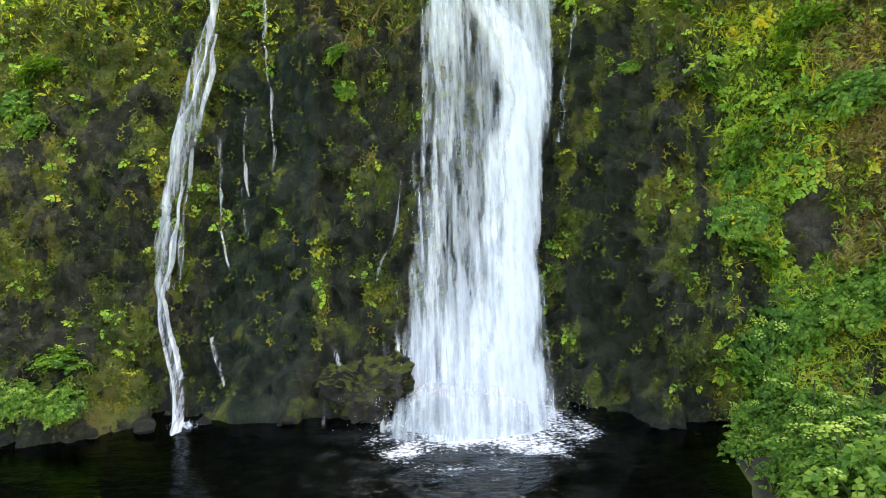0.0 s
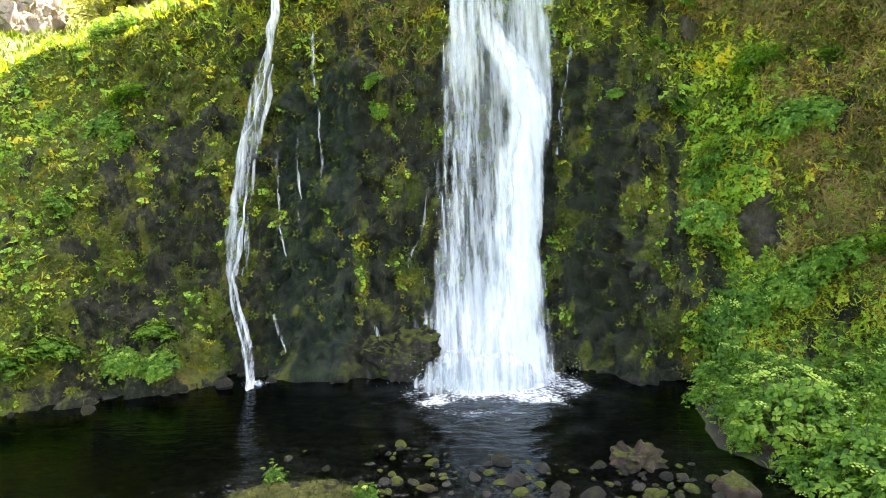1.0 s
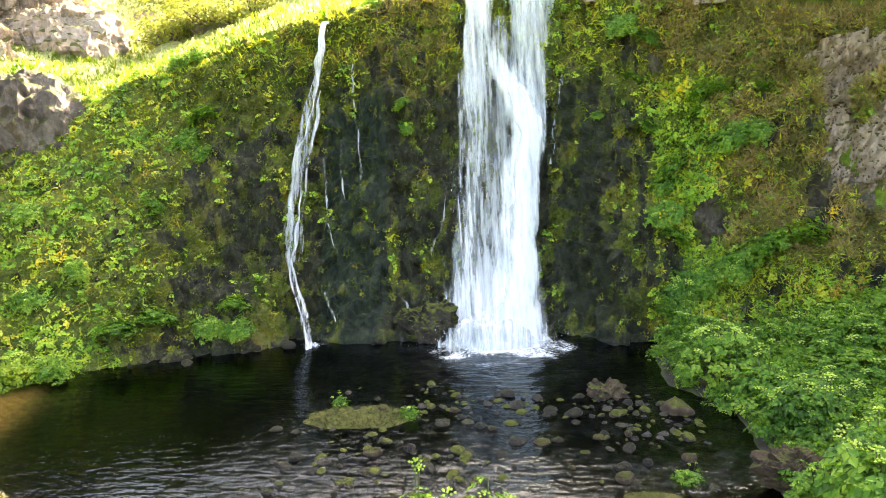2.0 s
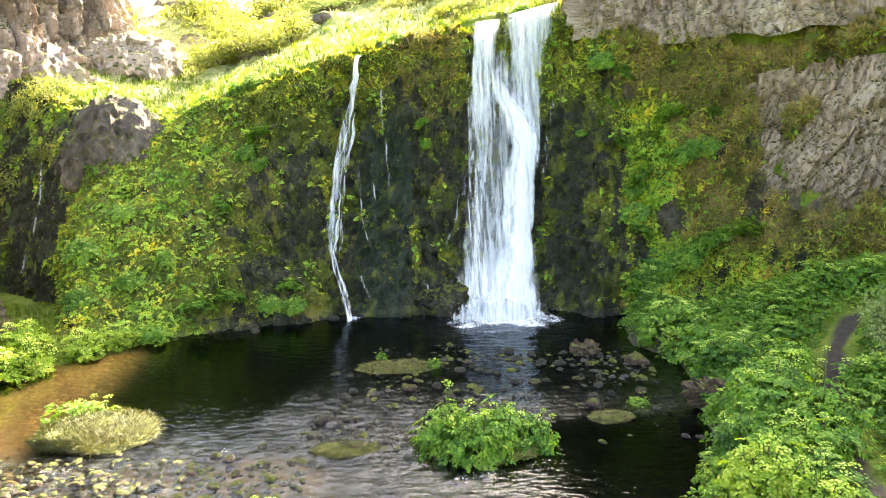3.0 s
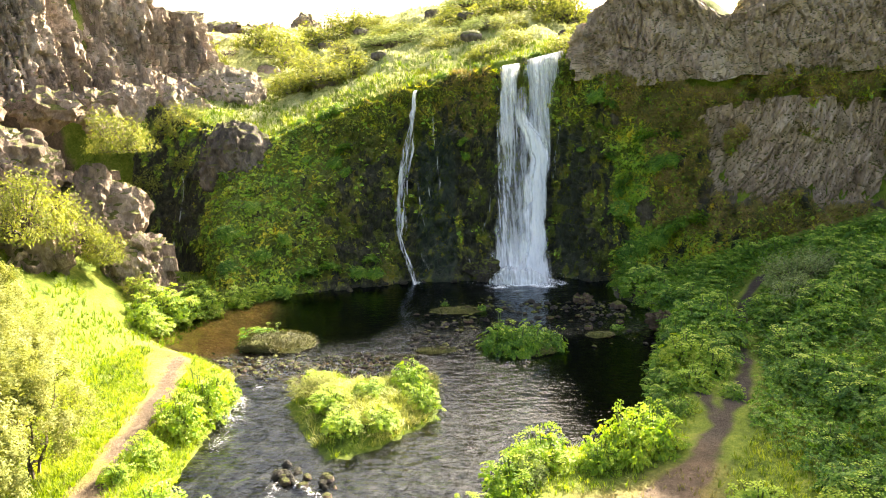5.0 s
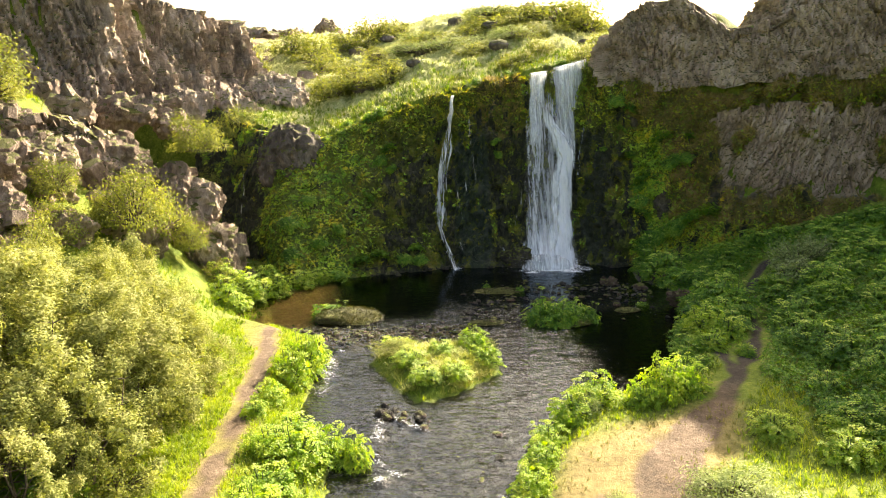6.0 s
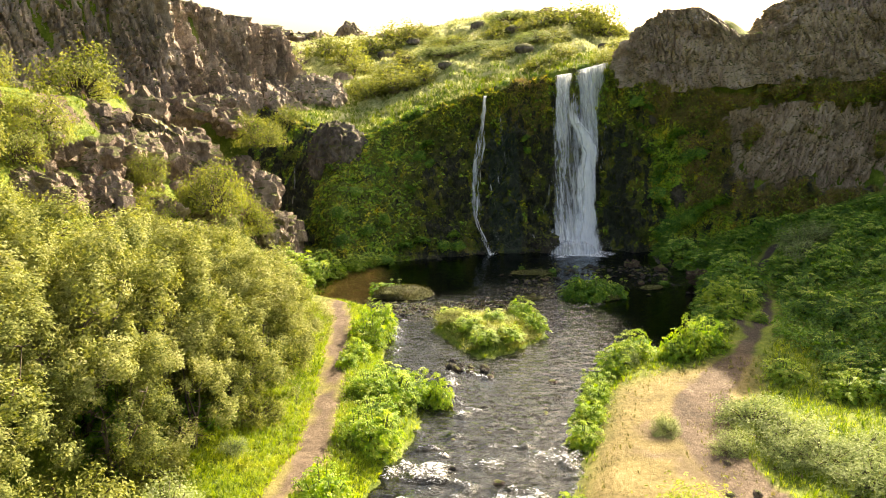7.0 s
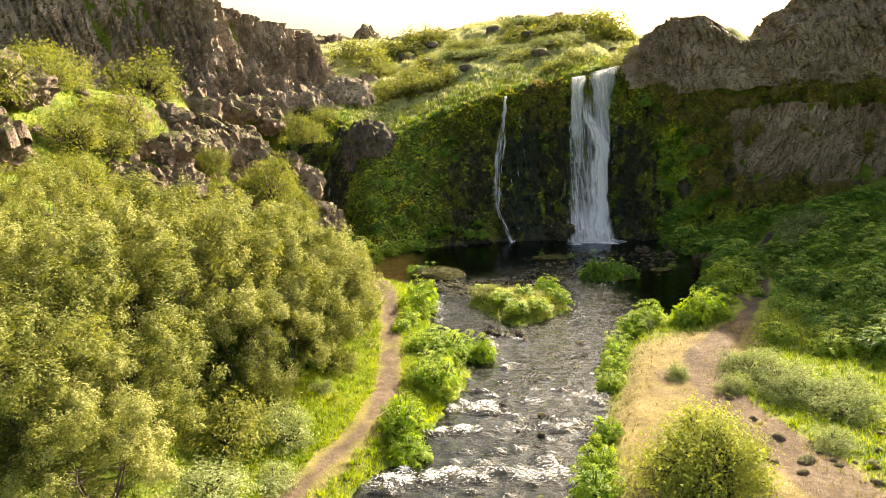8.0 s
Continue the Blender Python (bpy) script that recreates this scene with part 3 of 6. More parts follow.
def ground():
    xs = np.concatenate([-np.geomspace(2500, 36, 26), np.arange(-34, 22, 0.24), np.geomspace(23, 2500, 26)])
    ys = np.concatenate([-np.geomspace(2500, 31, 24), np.arange(-30, 24, 0.24), np.arange(24.3, 75, 0.5), np.geomspace(78, 2500, 22)])
    X, Y = np.meshgrid(xs, ys, indexing="ij")
    Z = height(X, Y)
    far = smooth(90, 500, np.hypot(X, Y))
    Z = Z * (1 - far) + far * 9.0
    w = area_dist(X, Y, SHORE)
    isl = area_dist(X, Y, ISLAND)
    bed = smooth(-0.12, 0.15, w) * smooth(0.12, -0.15, isl)
    n = fbm(X, Y, 0, 0.9, 3, 31)
    pr, pl = seg_dist(X, Y, PATH_RIGHT), seg_dist(X, Y, PATH_LEFT)
    clear = area_dist(X, Y, CLEARING)
    wide = np.interp(Y, [-18, -10, -6, 0], [0.62, 0.5, 0.16, 0.08])
    earth = np.maximum.reduce([smooth(0.26, 0.0, pr + 0.25 * n - wide), smooth(0.34, 0.08, pl + 0.28 * n), smooth(0.25, 0.08, seg_dist(X, Y, PATH_SPUR) + 0.15 * n), 0.62 * smooth(0.3, 1.2, clear + 0.5 * n) * smooth(-0.15, 0.25, n)])
    bank = smooth(-0.75, -0.35, w) * (w < 0) * smooth(0.0, 1.5, Y) * smooth(3.0, 3.4, X)
    earth = np.maximum(earth, 0.95 * bank)
    straw = np.maximum(smooth(-0.7, 0.4, clear + 0.3 * n), smooth(0.9, 0.3, pl + 0.3 * n) * 0.8)
    beach = smooth(1.9, 1.2, seg_dist(X, Y, BEACH) + 0.3 * n)
    straw = np.maximum(straw, 0.3 * beach)
    silt = np.maximum(smooth(-8.3, -9.8, X + 0.25 * Y - 1.0) * smooth(1.0, 3.0, Y), 0.5 * smooth(1.9, 0.6, seg_dist(X, Y, np.array([(-11.0, 1.4), (-8.0, 0.8), (-4.6, 1.2)])) + 0.5 * n))
    heath = smooth(1.0, 5.0, Y - wall_rim(X))
    scree = smooth(0.5, 3, np.maximum(-X - 16.5, 0)) * smooth(-0.15, 0.2, n) * smooth(-6, 0, Y)
    me = mesh_of("ground", np.stack([X, Y, Z], -1), grid_faces(len(xs), len(ys)), GROUND, True,
                 {"bed": bed, "earth": np.maximum(earth * (1 - bed), scree), "straw": straw * (1 - bed), "silt": silt, "heath": heath, "dark_earth": smooth(-6.8, -5.2, Y + 0.5 * n) * smooth(0.0, 1.0, X)})
    tagged(new("ground", me), "grassy valley floor with bare earth paths, stony bed and heath", "ground", kind="structure")


ground()


def river():
    xs, ys = np.arange(-16, 6, 0.13), np.concatenate([np.arange(-40, -24, 0.5), np.arange(-24, 13, 0.13)])
    X, Y = np.meshgrid(xs, ys, indexing="ij")
    line = np.interp(X, [-12, -9, -6, -4.6, -3.4, 4], [1.8, 2.2, 3.2, 7.0, 8.6, 8.8])
    riffle = smooth(1.0, -1.0, Y - line)
    still = smooth(-1.2, 0.8, X + 0.1 + 0.25 * (Y + 1.0) * (Y > -1) + 0.6 * fbm(X, Y, 0, 0.8, 3, 43)) * smooth(4.6, 3.0, Y) * smooth(-5.4, -3.4, Y)
    riffle = riffle * (1 - 0.95 * still)
    riffle = riffle * (1 - 0.7 * smooth(4.0, 6.0, Y))
    splash = smooth(3.2, 0.6, np.hypot((X - 0.3) * 0.9, Y - 11.0))
    n1, n2 = fbm(X, Y, 0, 1.3, 4, 41), fbm(X, Y * 1.3, 0, 3.2, 3, 42)
    lines = [((-11.5, 0.9), (-5.6, 2.4), 0.35, 0.3), ((-9.2, -1.8), (-9.0, -5.0), 0.8, 0.46), ((-7.5, -8.4), (-6.6, -9.9), 0.5, 0.36), ((-7.9, -9.2), (-7.0, -10.2), 0.4, 0.34),
             ((-9.2, -13.6), (-4.6, -12.8), 0.8, 0.3), ((-9.6, -15.2), (-5.6, -14.8), 0.6, 0.28), ((-10.8, -17.6), (-6.0, -17.4), 0.9, 0.32), ((-12, -21), (-7, -20), 2.0, 0.3),
             ((-1.2, 0.9), (0.8, 1.3), 0.4, 0.42), ((-4.2, 7.5), (-2.8, 4.0), 0.9, 0.22), ((3.3, 3.2), (3.9, 1.6), 0.35, 0.35), ((-5.5, -7.5), (-2.6, -7.2), 0.8, 0.22)]
    lines += [((-7.2, -6.6), (-7.1, -8.2), 0.45, 0.42), ((-6.9, -6.5), (-5.9, -7.6), 0.35, 0.42), ((-9.4, -2.2), (-9.2, -3.2), 0.45, 0.6), ((-9.0, -0.8), (-8.5, -1.6), 0.4, 0.4)]
    foam = 0.04 + 0 * X
    for a, b, wid, amt in lines:
        d = seg_dist(X, Y, np.array([a, b]))
        foam = np.maximum(foam, amt * smooth(wid, 0.0, d) + 0.04)
    foam = foam * (0.68 + 0.9 * n1) + riffle * (0.02 + 0.14 * smooth(-8, -12, Y)) + (0.05 + 0.2 * smooth(-9, -12, Y)) * riffle * smooth(0.05, 0.6, n2)
    foam = np.maximum(foam, 0.85 * smooth(2.2, 0.4, np.hypot((X - 0.45) * 0.85, Y - 11.8) + 0.9 * n1 + 0.4 * n2))
    Z = 0.035 * riffle * n2 + 0.05 * splash * n2 + 0.10 * smooth(0.25, 0.5, foam) * (0.5 + n2) * smooth(5, 3, Y)
    line2 = np.interp(X, [-12, -9, -6, -4.6, -3.4, 4], [2.2, 2.6, 3.6, 8.0, 9.6, 9.8])
    # dark tint of the deep pool, laid also over northern shallows and still reach
    deep_tint = np.maximum.reduce([smooth(0, 2.0, Y - line2), still * 0.95, 0.7 * smooth(3.6, 5.6, Y)]) * smooth(-11.0, -8.8, X)
    shallow = np.maximum(smooth(-9.6, -11.2, X) * smooth(0.5, 2.0, Y), 0.75 * smooth(1.5, 0.4, seg_dist(X, Y, np.array([(-11.0, 1.4), (-8.0, 0.8), (-4.6, 1.2)])) + 0.4 * n1))
    me = mesh_of("river", np.stack([X, Y, Z], -1), grid_faces(len(xs), len(ys)), WATER, True,
                 {"foam": foam, "riffle": np.clip(riffle + splash, 0, 1), "deep_tint": deep_tint, "shallow": shallow})
    tagged(new("water", me), "dark clear plunge pool running out over a stony riffle", "river", kind="structure")


river()


# ---- the wall ----
def fall_trace(z):
    """Depth of the wall at the falls, by height."""
    return 12.2 + 5.6 * np.clip(z / 10.0, 0, 1.05) ** 0.65


def wall_grid(nu=600, nv=210):
    xs = np.linspace(-19.5, 19.5, nu)
    h = np.linspace(-0.06, 1.12, nv)
    X, Hh = np.meshgrid(xs, h, indexing="ij")
    f, r, top = wall_foot(X), wall_rim(X), wall_top(X)
    hc = np.clip(Hh, 0, 1)
    Y = f + (r - f) * hc ** wall_lean(X)
    Z = top * np.minimum(Hh, 1.0)
    over = np.clip(Hh - 1, 0, 1) / 0.12
    Y = Y + over * 1.8
    Z = Z + over * 0.02 - 0.4 * smooth(0.5, 1.0, over)
    P = np.stack([X, Y, Z], -1)
    N = -grid_normals(P)
    N = np.where(N[..., 1:2] > 0, -N, N)
    # relief: big bulges, broken blocks, columns on the dry face
    dry = smooth(8.8, 9.6, X + 1.9 * fbm(X, Y, Z, 0.7, 5, 51)) * smooth(3.2, 4.6, Z + 1.8 * fbm(X, Y, Z, 0.8, 5, 52)) * smooth(8.5, 7.5, Z + 1.5 * fbm(X, Y, Z, 0.8, 5, 53)) * smooth(0.45, 0.2, fbm(X, Y, Z, 0.9, 4, 57))
    bulge = 0.55 * fbm(X, Y, Z, 0.33, 3, 54) + 0.3 * fbm(X, Y, Z * 0.6, 0.9, 3, 55)
    blocks = 0.34 * facets(X * 1.5, Y * 1.5, Z * 1.1, 83) + 0.2 * facets(X * 3.4, Y * 3.4, Z * 2.6, 84) + 0.12 * fbm(X, Y, Z * 0.5, 4.0, 3, 82)
    fine = 0.10 * fbm(X, Y, Z, 3.0, 3, 56)
    slack = smooth(-6.5, -9.5, X)
    calm = np.maximum(smooth(2.6, 1.4, np.abs(X - 1.0)), smooth(1.3, 0.5, np.abs(X + 4.9)))
    bulge = bulge * (1 - 0.85 * calm)
    disp = bulge + (1 - dry) * blocks * (1 - 0.5 * slack) - 1.1 * dry + fine
    ends = smooth(-0.06, 0.06, Hh) * smooth(1.12, 1.0, Hh)
    notch = np.exp(-((X - 1.0) / 1.4) ** 2) * 0.35
    P[..., 2] = P[..., 2] + 0.28 * fbm(X, 3.0, 0.0, 0.9, 3, 58) * smooth(0.7, 1.0, Hh) * (1 - calm)
    P = P + N * (disp * (0.25 + 0.75 * ends) - notch * ends)[..., None]
    # cover
    n = fbm(X, Y, Z * 0.7, 1.5, 4, 71)
    n2 = fbm(X, Y, Z * 0.22, 2.1, 3, 72)
    wet = np.maximum.reduce([smooth(1.6, 0.5, np.abs(X - 0.9)), smooth(1.5, 0.5, np.abs(X + 3.6 - 0.12 * (Z - 4))), 0.8 * smooth(0.9, 0.3, np.abs(X - 3.2))]) * smooth(9.5, 8.0, Z)
    wet = np.maximum(wet, 0.6 * smooth(1.1, 0.1, Z) * smooth(-5, -3.5, X) * smooth(5.5, 4.0, X))
    lushness = np.clip(smooth(-6.5, -9.5, X) + smooth(4.2, 5.2, X), 0, 1)
    moss = 0.58 + (0.75 - 0.2 * lushness) * n + (0.9 - 0.25 * lushness) * n2 + 0.16 * lushness - 0.45 * wet + 0.42 * smooth(0.55, 0.9, Hh) + 0.25 * slack - 0.9 * dry
    # moss bared at the far left: dark rock, darkened further for recess shade
    moss = moss - 0.8 * smooth(-14.4, -15.6, X)
    gully = np.exp(-((X + 7.1 + 0.5 * n) / 0.55) ** 2) * smooth(7.2, 5.5, Z) + 0.6 * np.exp(-((X + 5.9 + 0.4 * n) / 0.35) ** 2)
    moss = moss - 0.42 * gully
    band = smooth(-3.2, -2.2, X) * smooth(0.2, -0.6, X)
    moss = moss - 0.28 * band * smooth(7.5, 6, Z) + 0.05 * smooth(3.0, 3.6, X) * smooth(5.2, 4.4, X)
    lush = np.clip(smooth(-8.0, -10.5, X) * 0.8 + smooth(4.4, 5.2, X) * 0.85 + 0.6 * n2, 0, 1)
    algae = smooth(0.35, 0.0, np.abs(X + 3.55) - 0.75 + 0.3 * n) * smooth(7.6, 6.2, Z) + 0.4 * smooth(0.5, 0.0, np.abs(X - 3.0) - 0.3 + 0.3 * n) * smooth(8.0, 6.5, Z)
    streak = fbm(X, Y, Z * 0.12, 3.4, 3, 74)
    moss = moss + 0.95 * streak * (1 - 0.8 * lush) - 0.2 * algae
    bare = smooth(0.55, 0.15, np.hypot((X - 6.3) / 1.1, (Z - 3.1) / 1.7) + 0.5 * n) + smooth(0.5, 0.2, np.hypot((X - 7.9) / 0.8, (Z - 6.6) / 0.9) + 0.4 * n) + smooth(0.5, 0.2, np.hypot((X - 5.2) / 0.5, (Z - 7.3) / 0.7) + 0.4 * n)
    bare = np.clip(bare, 0, 1)
    patches = smooth(0.1, 0.35, fbm(X, Y, Z, 0.8, 3, 93))
    lush = np.clip(lush * (0.55 + 0.6 * patches), 0, 1)
    # moss also thinned low on the left, darkening it for the steep wall's shade
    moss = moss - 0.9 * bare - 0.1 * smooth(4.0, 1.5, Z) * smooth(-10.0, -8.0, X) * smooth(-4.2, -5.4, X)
    rust = smooth(4.4, 5.6, X) * smooth(6.6, 7.6, Z + 0.8 * n) + 0.8 * smooth(6.4, 7.4, X + 0.8 * n2) * smooth(1.6, 2.6, Z) + 0.15 * smooth(-10.8, -9.6, X) * smooth(-6.6, -7.6, X) * smooth(1.4, 2.6, Z + n) * smooth(6.8, 5.4, Z) + 0.4 * smooth(-3.4, -2.8, X) * smooth(-0.2, -0.9, X) * smooth(5.4, 6.6, Z + n)
    rust = np.clip(rust + 0.12, 0, 1)
    return P, N, moss, wet, np.maximum(dry, 0.3 * bare), lush, Z, np.clip(algae, 0, 1), rust


WALL_P, WALL_N, WALL_MOSS, WALL_WET, WALL_DRY, WALL_LUSH, WALL_Z, WALL_ALGAE, WALL_RUST = wall_grid()


def wall_mesh():
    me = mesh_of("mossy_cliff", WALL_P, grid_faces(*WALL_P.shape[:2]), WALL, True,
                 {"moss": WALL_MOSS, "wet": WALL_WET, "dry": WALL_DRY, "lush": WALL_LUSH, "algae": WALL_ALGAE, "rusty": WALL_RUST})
    tagged(new("wall_north", me), "tall basalt cliff grown with green and rusty moss", "cliff", kind="structure")


wall_mesh()


def cliff_band(name, line, low, high, material, seed, label, lean=0.15, size=1.0, depth=0.6, overhang=0.0, nu=320, nv=90, slant=0.15, tall=1.0):
    """A broken basalt face along a plan line, with columns, ledges and a rounded crest."""
    line = np.asarray(line, float)
    run = np.concatenate([[0], np.cumsum(np.hypot(*np.diff(line, axis=0).T))])
    t = np.linspace(0, run[-1], nu)
    bx, by = np.interp(t, run, line[:, 0]), np.interp(t, run, line[:, 1])
    k = np.ones(17) / 17
    bx = np.convolve(np.pad(bx, 8, mode="edge"), k, "valid")
    by = np.convolve(np.pad(by, 8, mode="edge"), k, "valid")
    tx, ty = np.gradient(bx), np.gradient(by)
    ln = np.hypot(tx, ty)
    nx, ny = ty / ln, -tx / ln
    lo, hi = np.interp(t, run, low), np.interp(t, run, high)
    v = np.linspace(0, 1.35, nv)
    T, V = np.meshgrid(t, v, indexing="ij")
    face = np.clip(V, 0, 1)
    over = np.clip(V - 1, 0, 1) / 0.35
    Z = lo[:, None] + (hi - lo)[:, None] * face + 0.15 * over
    out = -lean * (hi - lo)[:, None] * face ** 1.3 + overhang * smooth(0.0, 0.16, face) - 2.4 * over
    X, Y = bx[:, None] + nx[:, None] * out, by[:, None] + ny[:, None] * out
    n1 = fbm(X, Y, Z, 0.45, 3, seed)
    swirl = slant * Z + 0.9 * fbm(X, Y, Z, 0.22, 2, seed + 15)
    _, e, o = cells((X + swirl) * 1.5 / size, Y * 1.5 / size, Z * tall * 0.38 / size, seed + 5)
    _, e2, o2 = cells((X + swirl) * 3.6 / size, Y * 3.6 / size, Z * tall * 1.5 / size, seed + 9)
    cracks = 0.3 * smooth(0.14, 0.0, e) + 0.16 * smooth(0.16, 0.0, e2)
    ragged = 0.35 * fbm(T * 1.0, seed, 0, 0.9, 3, seed + 20)
    Z = Z + ragged * smooth(0.35, 0.0, V)
    f1 = facets((X + swirl) * 0.9 / size, Y * 0.9 / size, Z * tall * 0.36 / size, seed + 31)
    f2 = facets((X + swirl) * 2.4 / size + n1, Y * 2.4 / size, Z * tall * 1.0 / size, seed + 41)
    d = depth * (0.75 * n1 + 0.75 * f1 + 0.42 * f2 + 0.55 * (o - 0.5) + 0.22 * (o2 - 0.5) - cracks) + 0.10 * facets(X * 6.0, Y * 6.0, Z * tall * 4.0, seed + 51) + 0.12 * fbm(X, Y, Z, 3.6, 4, seed + 2)
    fade = smooth(1.35, 1.1, V)
    X, Y = X + nx[:, None] * d * (0.3 + 0.7 * fade), Y + ny[:, None] * d * (0.3 + 0.7 * fade)
    Z = Z + 0.35 * (o - 0.5) * smooth(0.8, 1.0, V) * depth * 2 - 0.5 * smooth(0.6, 1.0, over)
    me = mesh_of(name, np.stack([X, Y, Z], -1), grid_faces(nu, nv), material, False)
    return tagged(new(name, me), label, "cliff", kind="structure")


cliff_band("wall_outcrop_left", [(-29, -3), (-26, -1.2), (-23, 1.6), (-20.6, 2.8), (-18.8, 3.2), (-17.6, 5.4), (-15.9, 6.6), (-14.6, 7.6), (-14.6, 9.4), (-16.4, 12.2)],
           [5.5, 5.0, 4.2, 3.2, 2.0, 1.2, 0.5, 0.2, 0.2, 0.5], [8.8, 8.6, 8.5, 8.2, 7.0, 6.2, 4.6, 2.8, 2.6, 4.0], ROCK_LEFT, 161,
           "sunlit broken basalt outcrop stepping up the slope", lean=0.72, size=0.6, depth=0.66, nu=440, nv=110)
cliff_band("wall_upper_right", [(3.4, 18.2), (3.7, 16.1), (5.4, 15.0), (7.5, 14.2), (8.6, 13.6), (9.5, 13.1), (10.8, 12.5), (12.2, 11.9), (15, 11.0), (20, 9.0), (26, 6.5)],
           [9.4, 9.1, 8.9, 9.0, 9.3, 9.1, 9.2, 9.2, 9.2, 9.2, 9.4], [11.0, 12.3, 13.6, 13.6, 12.7, 11.9, 12.0, 12.8, 13.2, 13.6, 14], ROCK_RIGHT, 101,
           "overhanging brown basalt cliff with swirling columns", lean=0.10, size=0.75, depth=0.42, nu=460, nv=120, slant=0.2)
# crest beyond x 14 raised out of view, to throw shade on the slope
cliff_band("wall_crest_right", [(11.2, 17.6), (11.6, 15.6), (12.6, 14.4), (14.4, 13.6), (17, 12.8), (22, 10.6), (29, 7.5)],
           [11.2, 11.2, 11.4, 11.6, 11.8, 12, 12], [12.8, 13.6, 14.3, 15.8, 19.0, 19.4, 19.4], ROCK_RIGHT, 113,
           "brown basalt crest standing behind the cliff", lean=0.2, size=0.8, depth=0.5, nu=260, nv=80, slant=0.3)
cliff_band("wall_lower_right", [(8.2, 13.9), (8.8, 12.9), (10.4, 12.1), (13.1, 11.1), (15.8, 10.15), (20.8, 8.1)],
           [4.2, 3.9, 3.6, 3.2, 3.2, 3.8], [6.6, 7.6, 8.1, 8.3, 8.1, 8.7], ROCK_PALE, 181,
           "pale brown basalt face of slanting columns", lean=0.07, size=0.62, depth=0.42, nu=360, nv=110, slant=-0.35)
cliff_band("wall_upper_left", [(-46, 8.5), (-31, 12.6), (-27.5, 15.4), (-24.2, 17.4), (-23.0, 20.8), (-21.6, 23.2), (-19.2, 26.6), (-18.0, 28.6), (-18.9, 33), (-23, 42)],
           [7.0, 8.0, 8.2, 8.4, 8.6, 9.0, 9.2, 9.0, 9.4, 10.0], [17.5, 17.5, 17.0, 16.2, 15.4, 14.8, 14.2, 13.6, 14.6, 15.0], ROCK_UPPER, 131,
           "weathered grey basalt cliff with short broken columns", lean=0.16, size=0.9, depth=0.8, nu=460, nv=110, tall=0.4)


# ---- rocks ----
def ico(subdiv):
    bm = bmesh.new()
    bmesh.ops.create_icosphere(bm, subdivisions=subdiv, radius=1.0)
    v = np.array([p.co[:] for p in bm.verts])
    f = np.array([[p.index for p in q.verts] for q in bm.faces])
    bm.free()
    return v, f


ICO = {k: ico(k) for k in (2, 3, 4, 5, 6)}


def rock_shape(radii, seed, subdiv=5, chop=0.62, block=1.0):
    """A broken rock: a lump with flat breaks, columns and pits. Returns verts about its middle, and faces."""
    v, f = ICO[subdiv]
    rng = np.random.default_rng(seed)
    p = v * np.asarray(radii)
    d = 1 + 0.28 * fbm(v[:, 0], v[:, 1], v[:, 2], 1.1, 3, seed)
    for _ in range(9 if subdiv < 4 else 24):
        n = rng.normal(size=3)
        n /= np.linalg.norm(n)
        h = rng.uniform(0.62, 0.9)
        k = v @ n * d
        d = np.where(k > h, d * (h + (k - h) * (1 - chop * 1.6 if chop < 0.6 else 0.1)) / np.maximum(k, 1e-6), d)
    p = p * d[:, None]
    if subdiv >= 4:
        q = 0.26 * block * facets(p[:, 0] * 1.2 / block, p[:, 1] * 1.2 / block, p[:, 2] * 0.7 / block, seed + 3) + 0.22 * block * facets(p[:, 0] * 2.8 / block, p[:, 1] * 2.8 / block, p[:, 2] * 1.7 / block, seed + 7) + 0.13 * facets(p[:, 0] * 6.5, p[:, 1] * 6.5, p[:, 2] * 5, seed + 11) + min(0.1, 0.1 * block) * fbm(p[:, 0], p[:, 1], p[:, 2], 3.2, 4, seed + 1)
        p = p + v * q[:, None]
    else:
        p = p * (1 + 0.10 * fbm(v[:, 0], v[:, 1], v[:, 2], 2.6, 2, seed + 2))[:, None]
    return p, f


def rock_mass(name, at, radii, seed, material, label, category="rock", turn=0.0, subdiv=5, block=1.0, kind=""):
    """One rock; a large one is a broken mass with angular blocks standing out of it."""
    p, f = rock_shape(radii, seed, subdiv, block=block)
    if max(radii) < 1.5 or category != "rock":
        ob = new(name, mesh_of(name, p, f, material, subdiv < 4))
        ob.matrix_world = pose(*at, 0, 0, turn)
        return tagged(ob, label, category, kind=kind)
    root = tagged(new(name), label, category, kind=kind)
    root.matrix_world = pose(*at, 0, 0, turn)
    part("rock_face", mesh_of("rock_face", p, f, material, False), root)
    rng = np.random.default_rng(seed)
    show = np.where((p[:, 2] > -0.3 * radii[2]) & (p[:, 1] < 0.5 * radii[1]))[0]
    shapes = block_meshes(material)
    for k in rng.choice(show, 12, replace=False):
        ob = part("block", shapes[int(rng.integers(0, len(shapes)))], root)
        g = rng.uniform(0.14, 0.5) * min(1.0, max(radii) / 2.2)
        ob.matrix_basis = pose(*(p[k] * 0.95), rng.uniform(-35, 35), rng.uniform(-35, 35), rng.uniform(0, 360)) @ Matrix.Diagonal((g * rng.uniform(0.9, 1.6), g * rng.uniform(0.6, 1.2), g * rng.uniform(0.6, 1.3), 1))
    return root


BLOCKS = {}


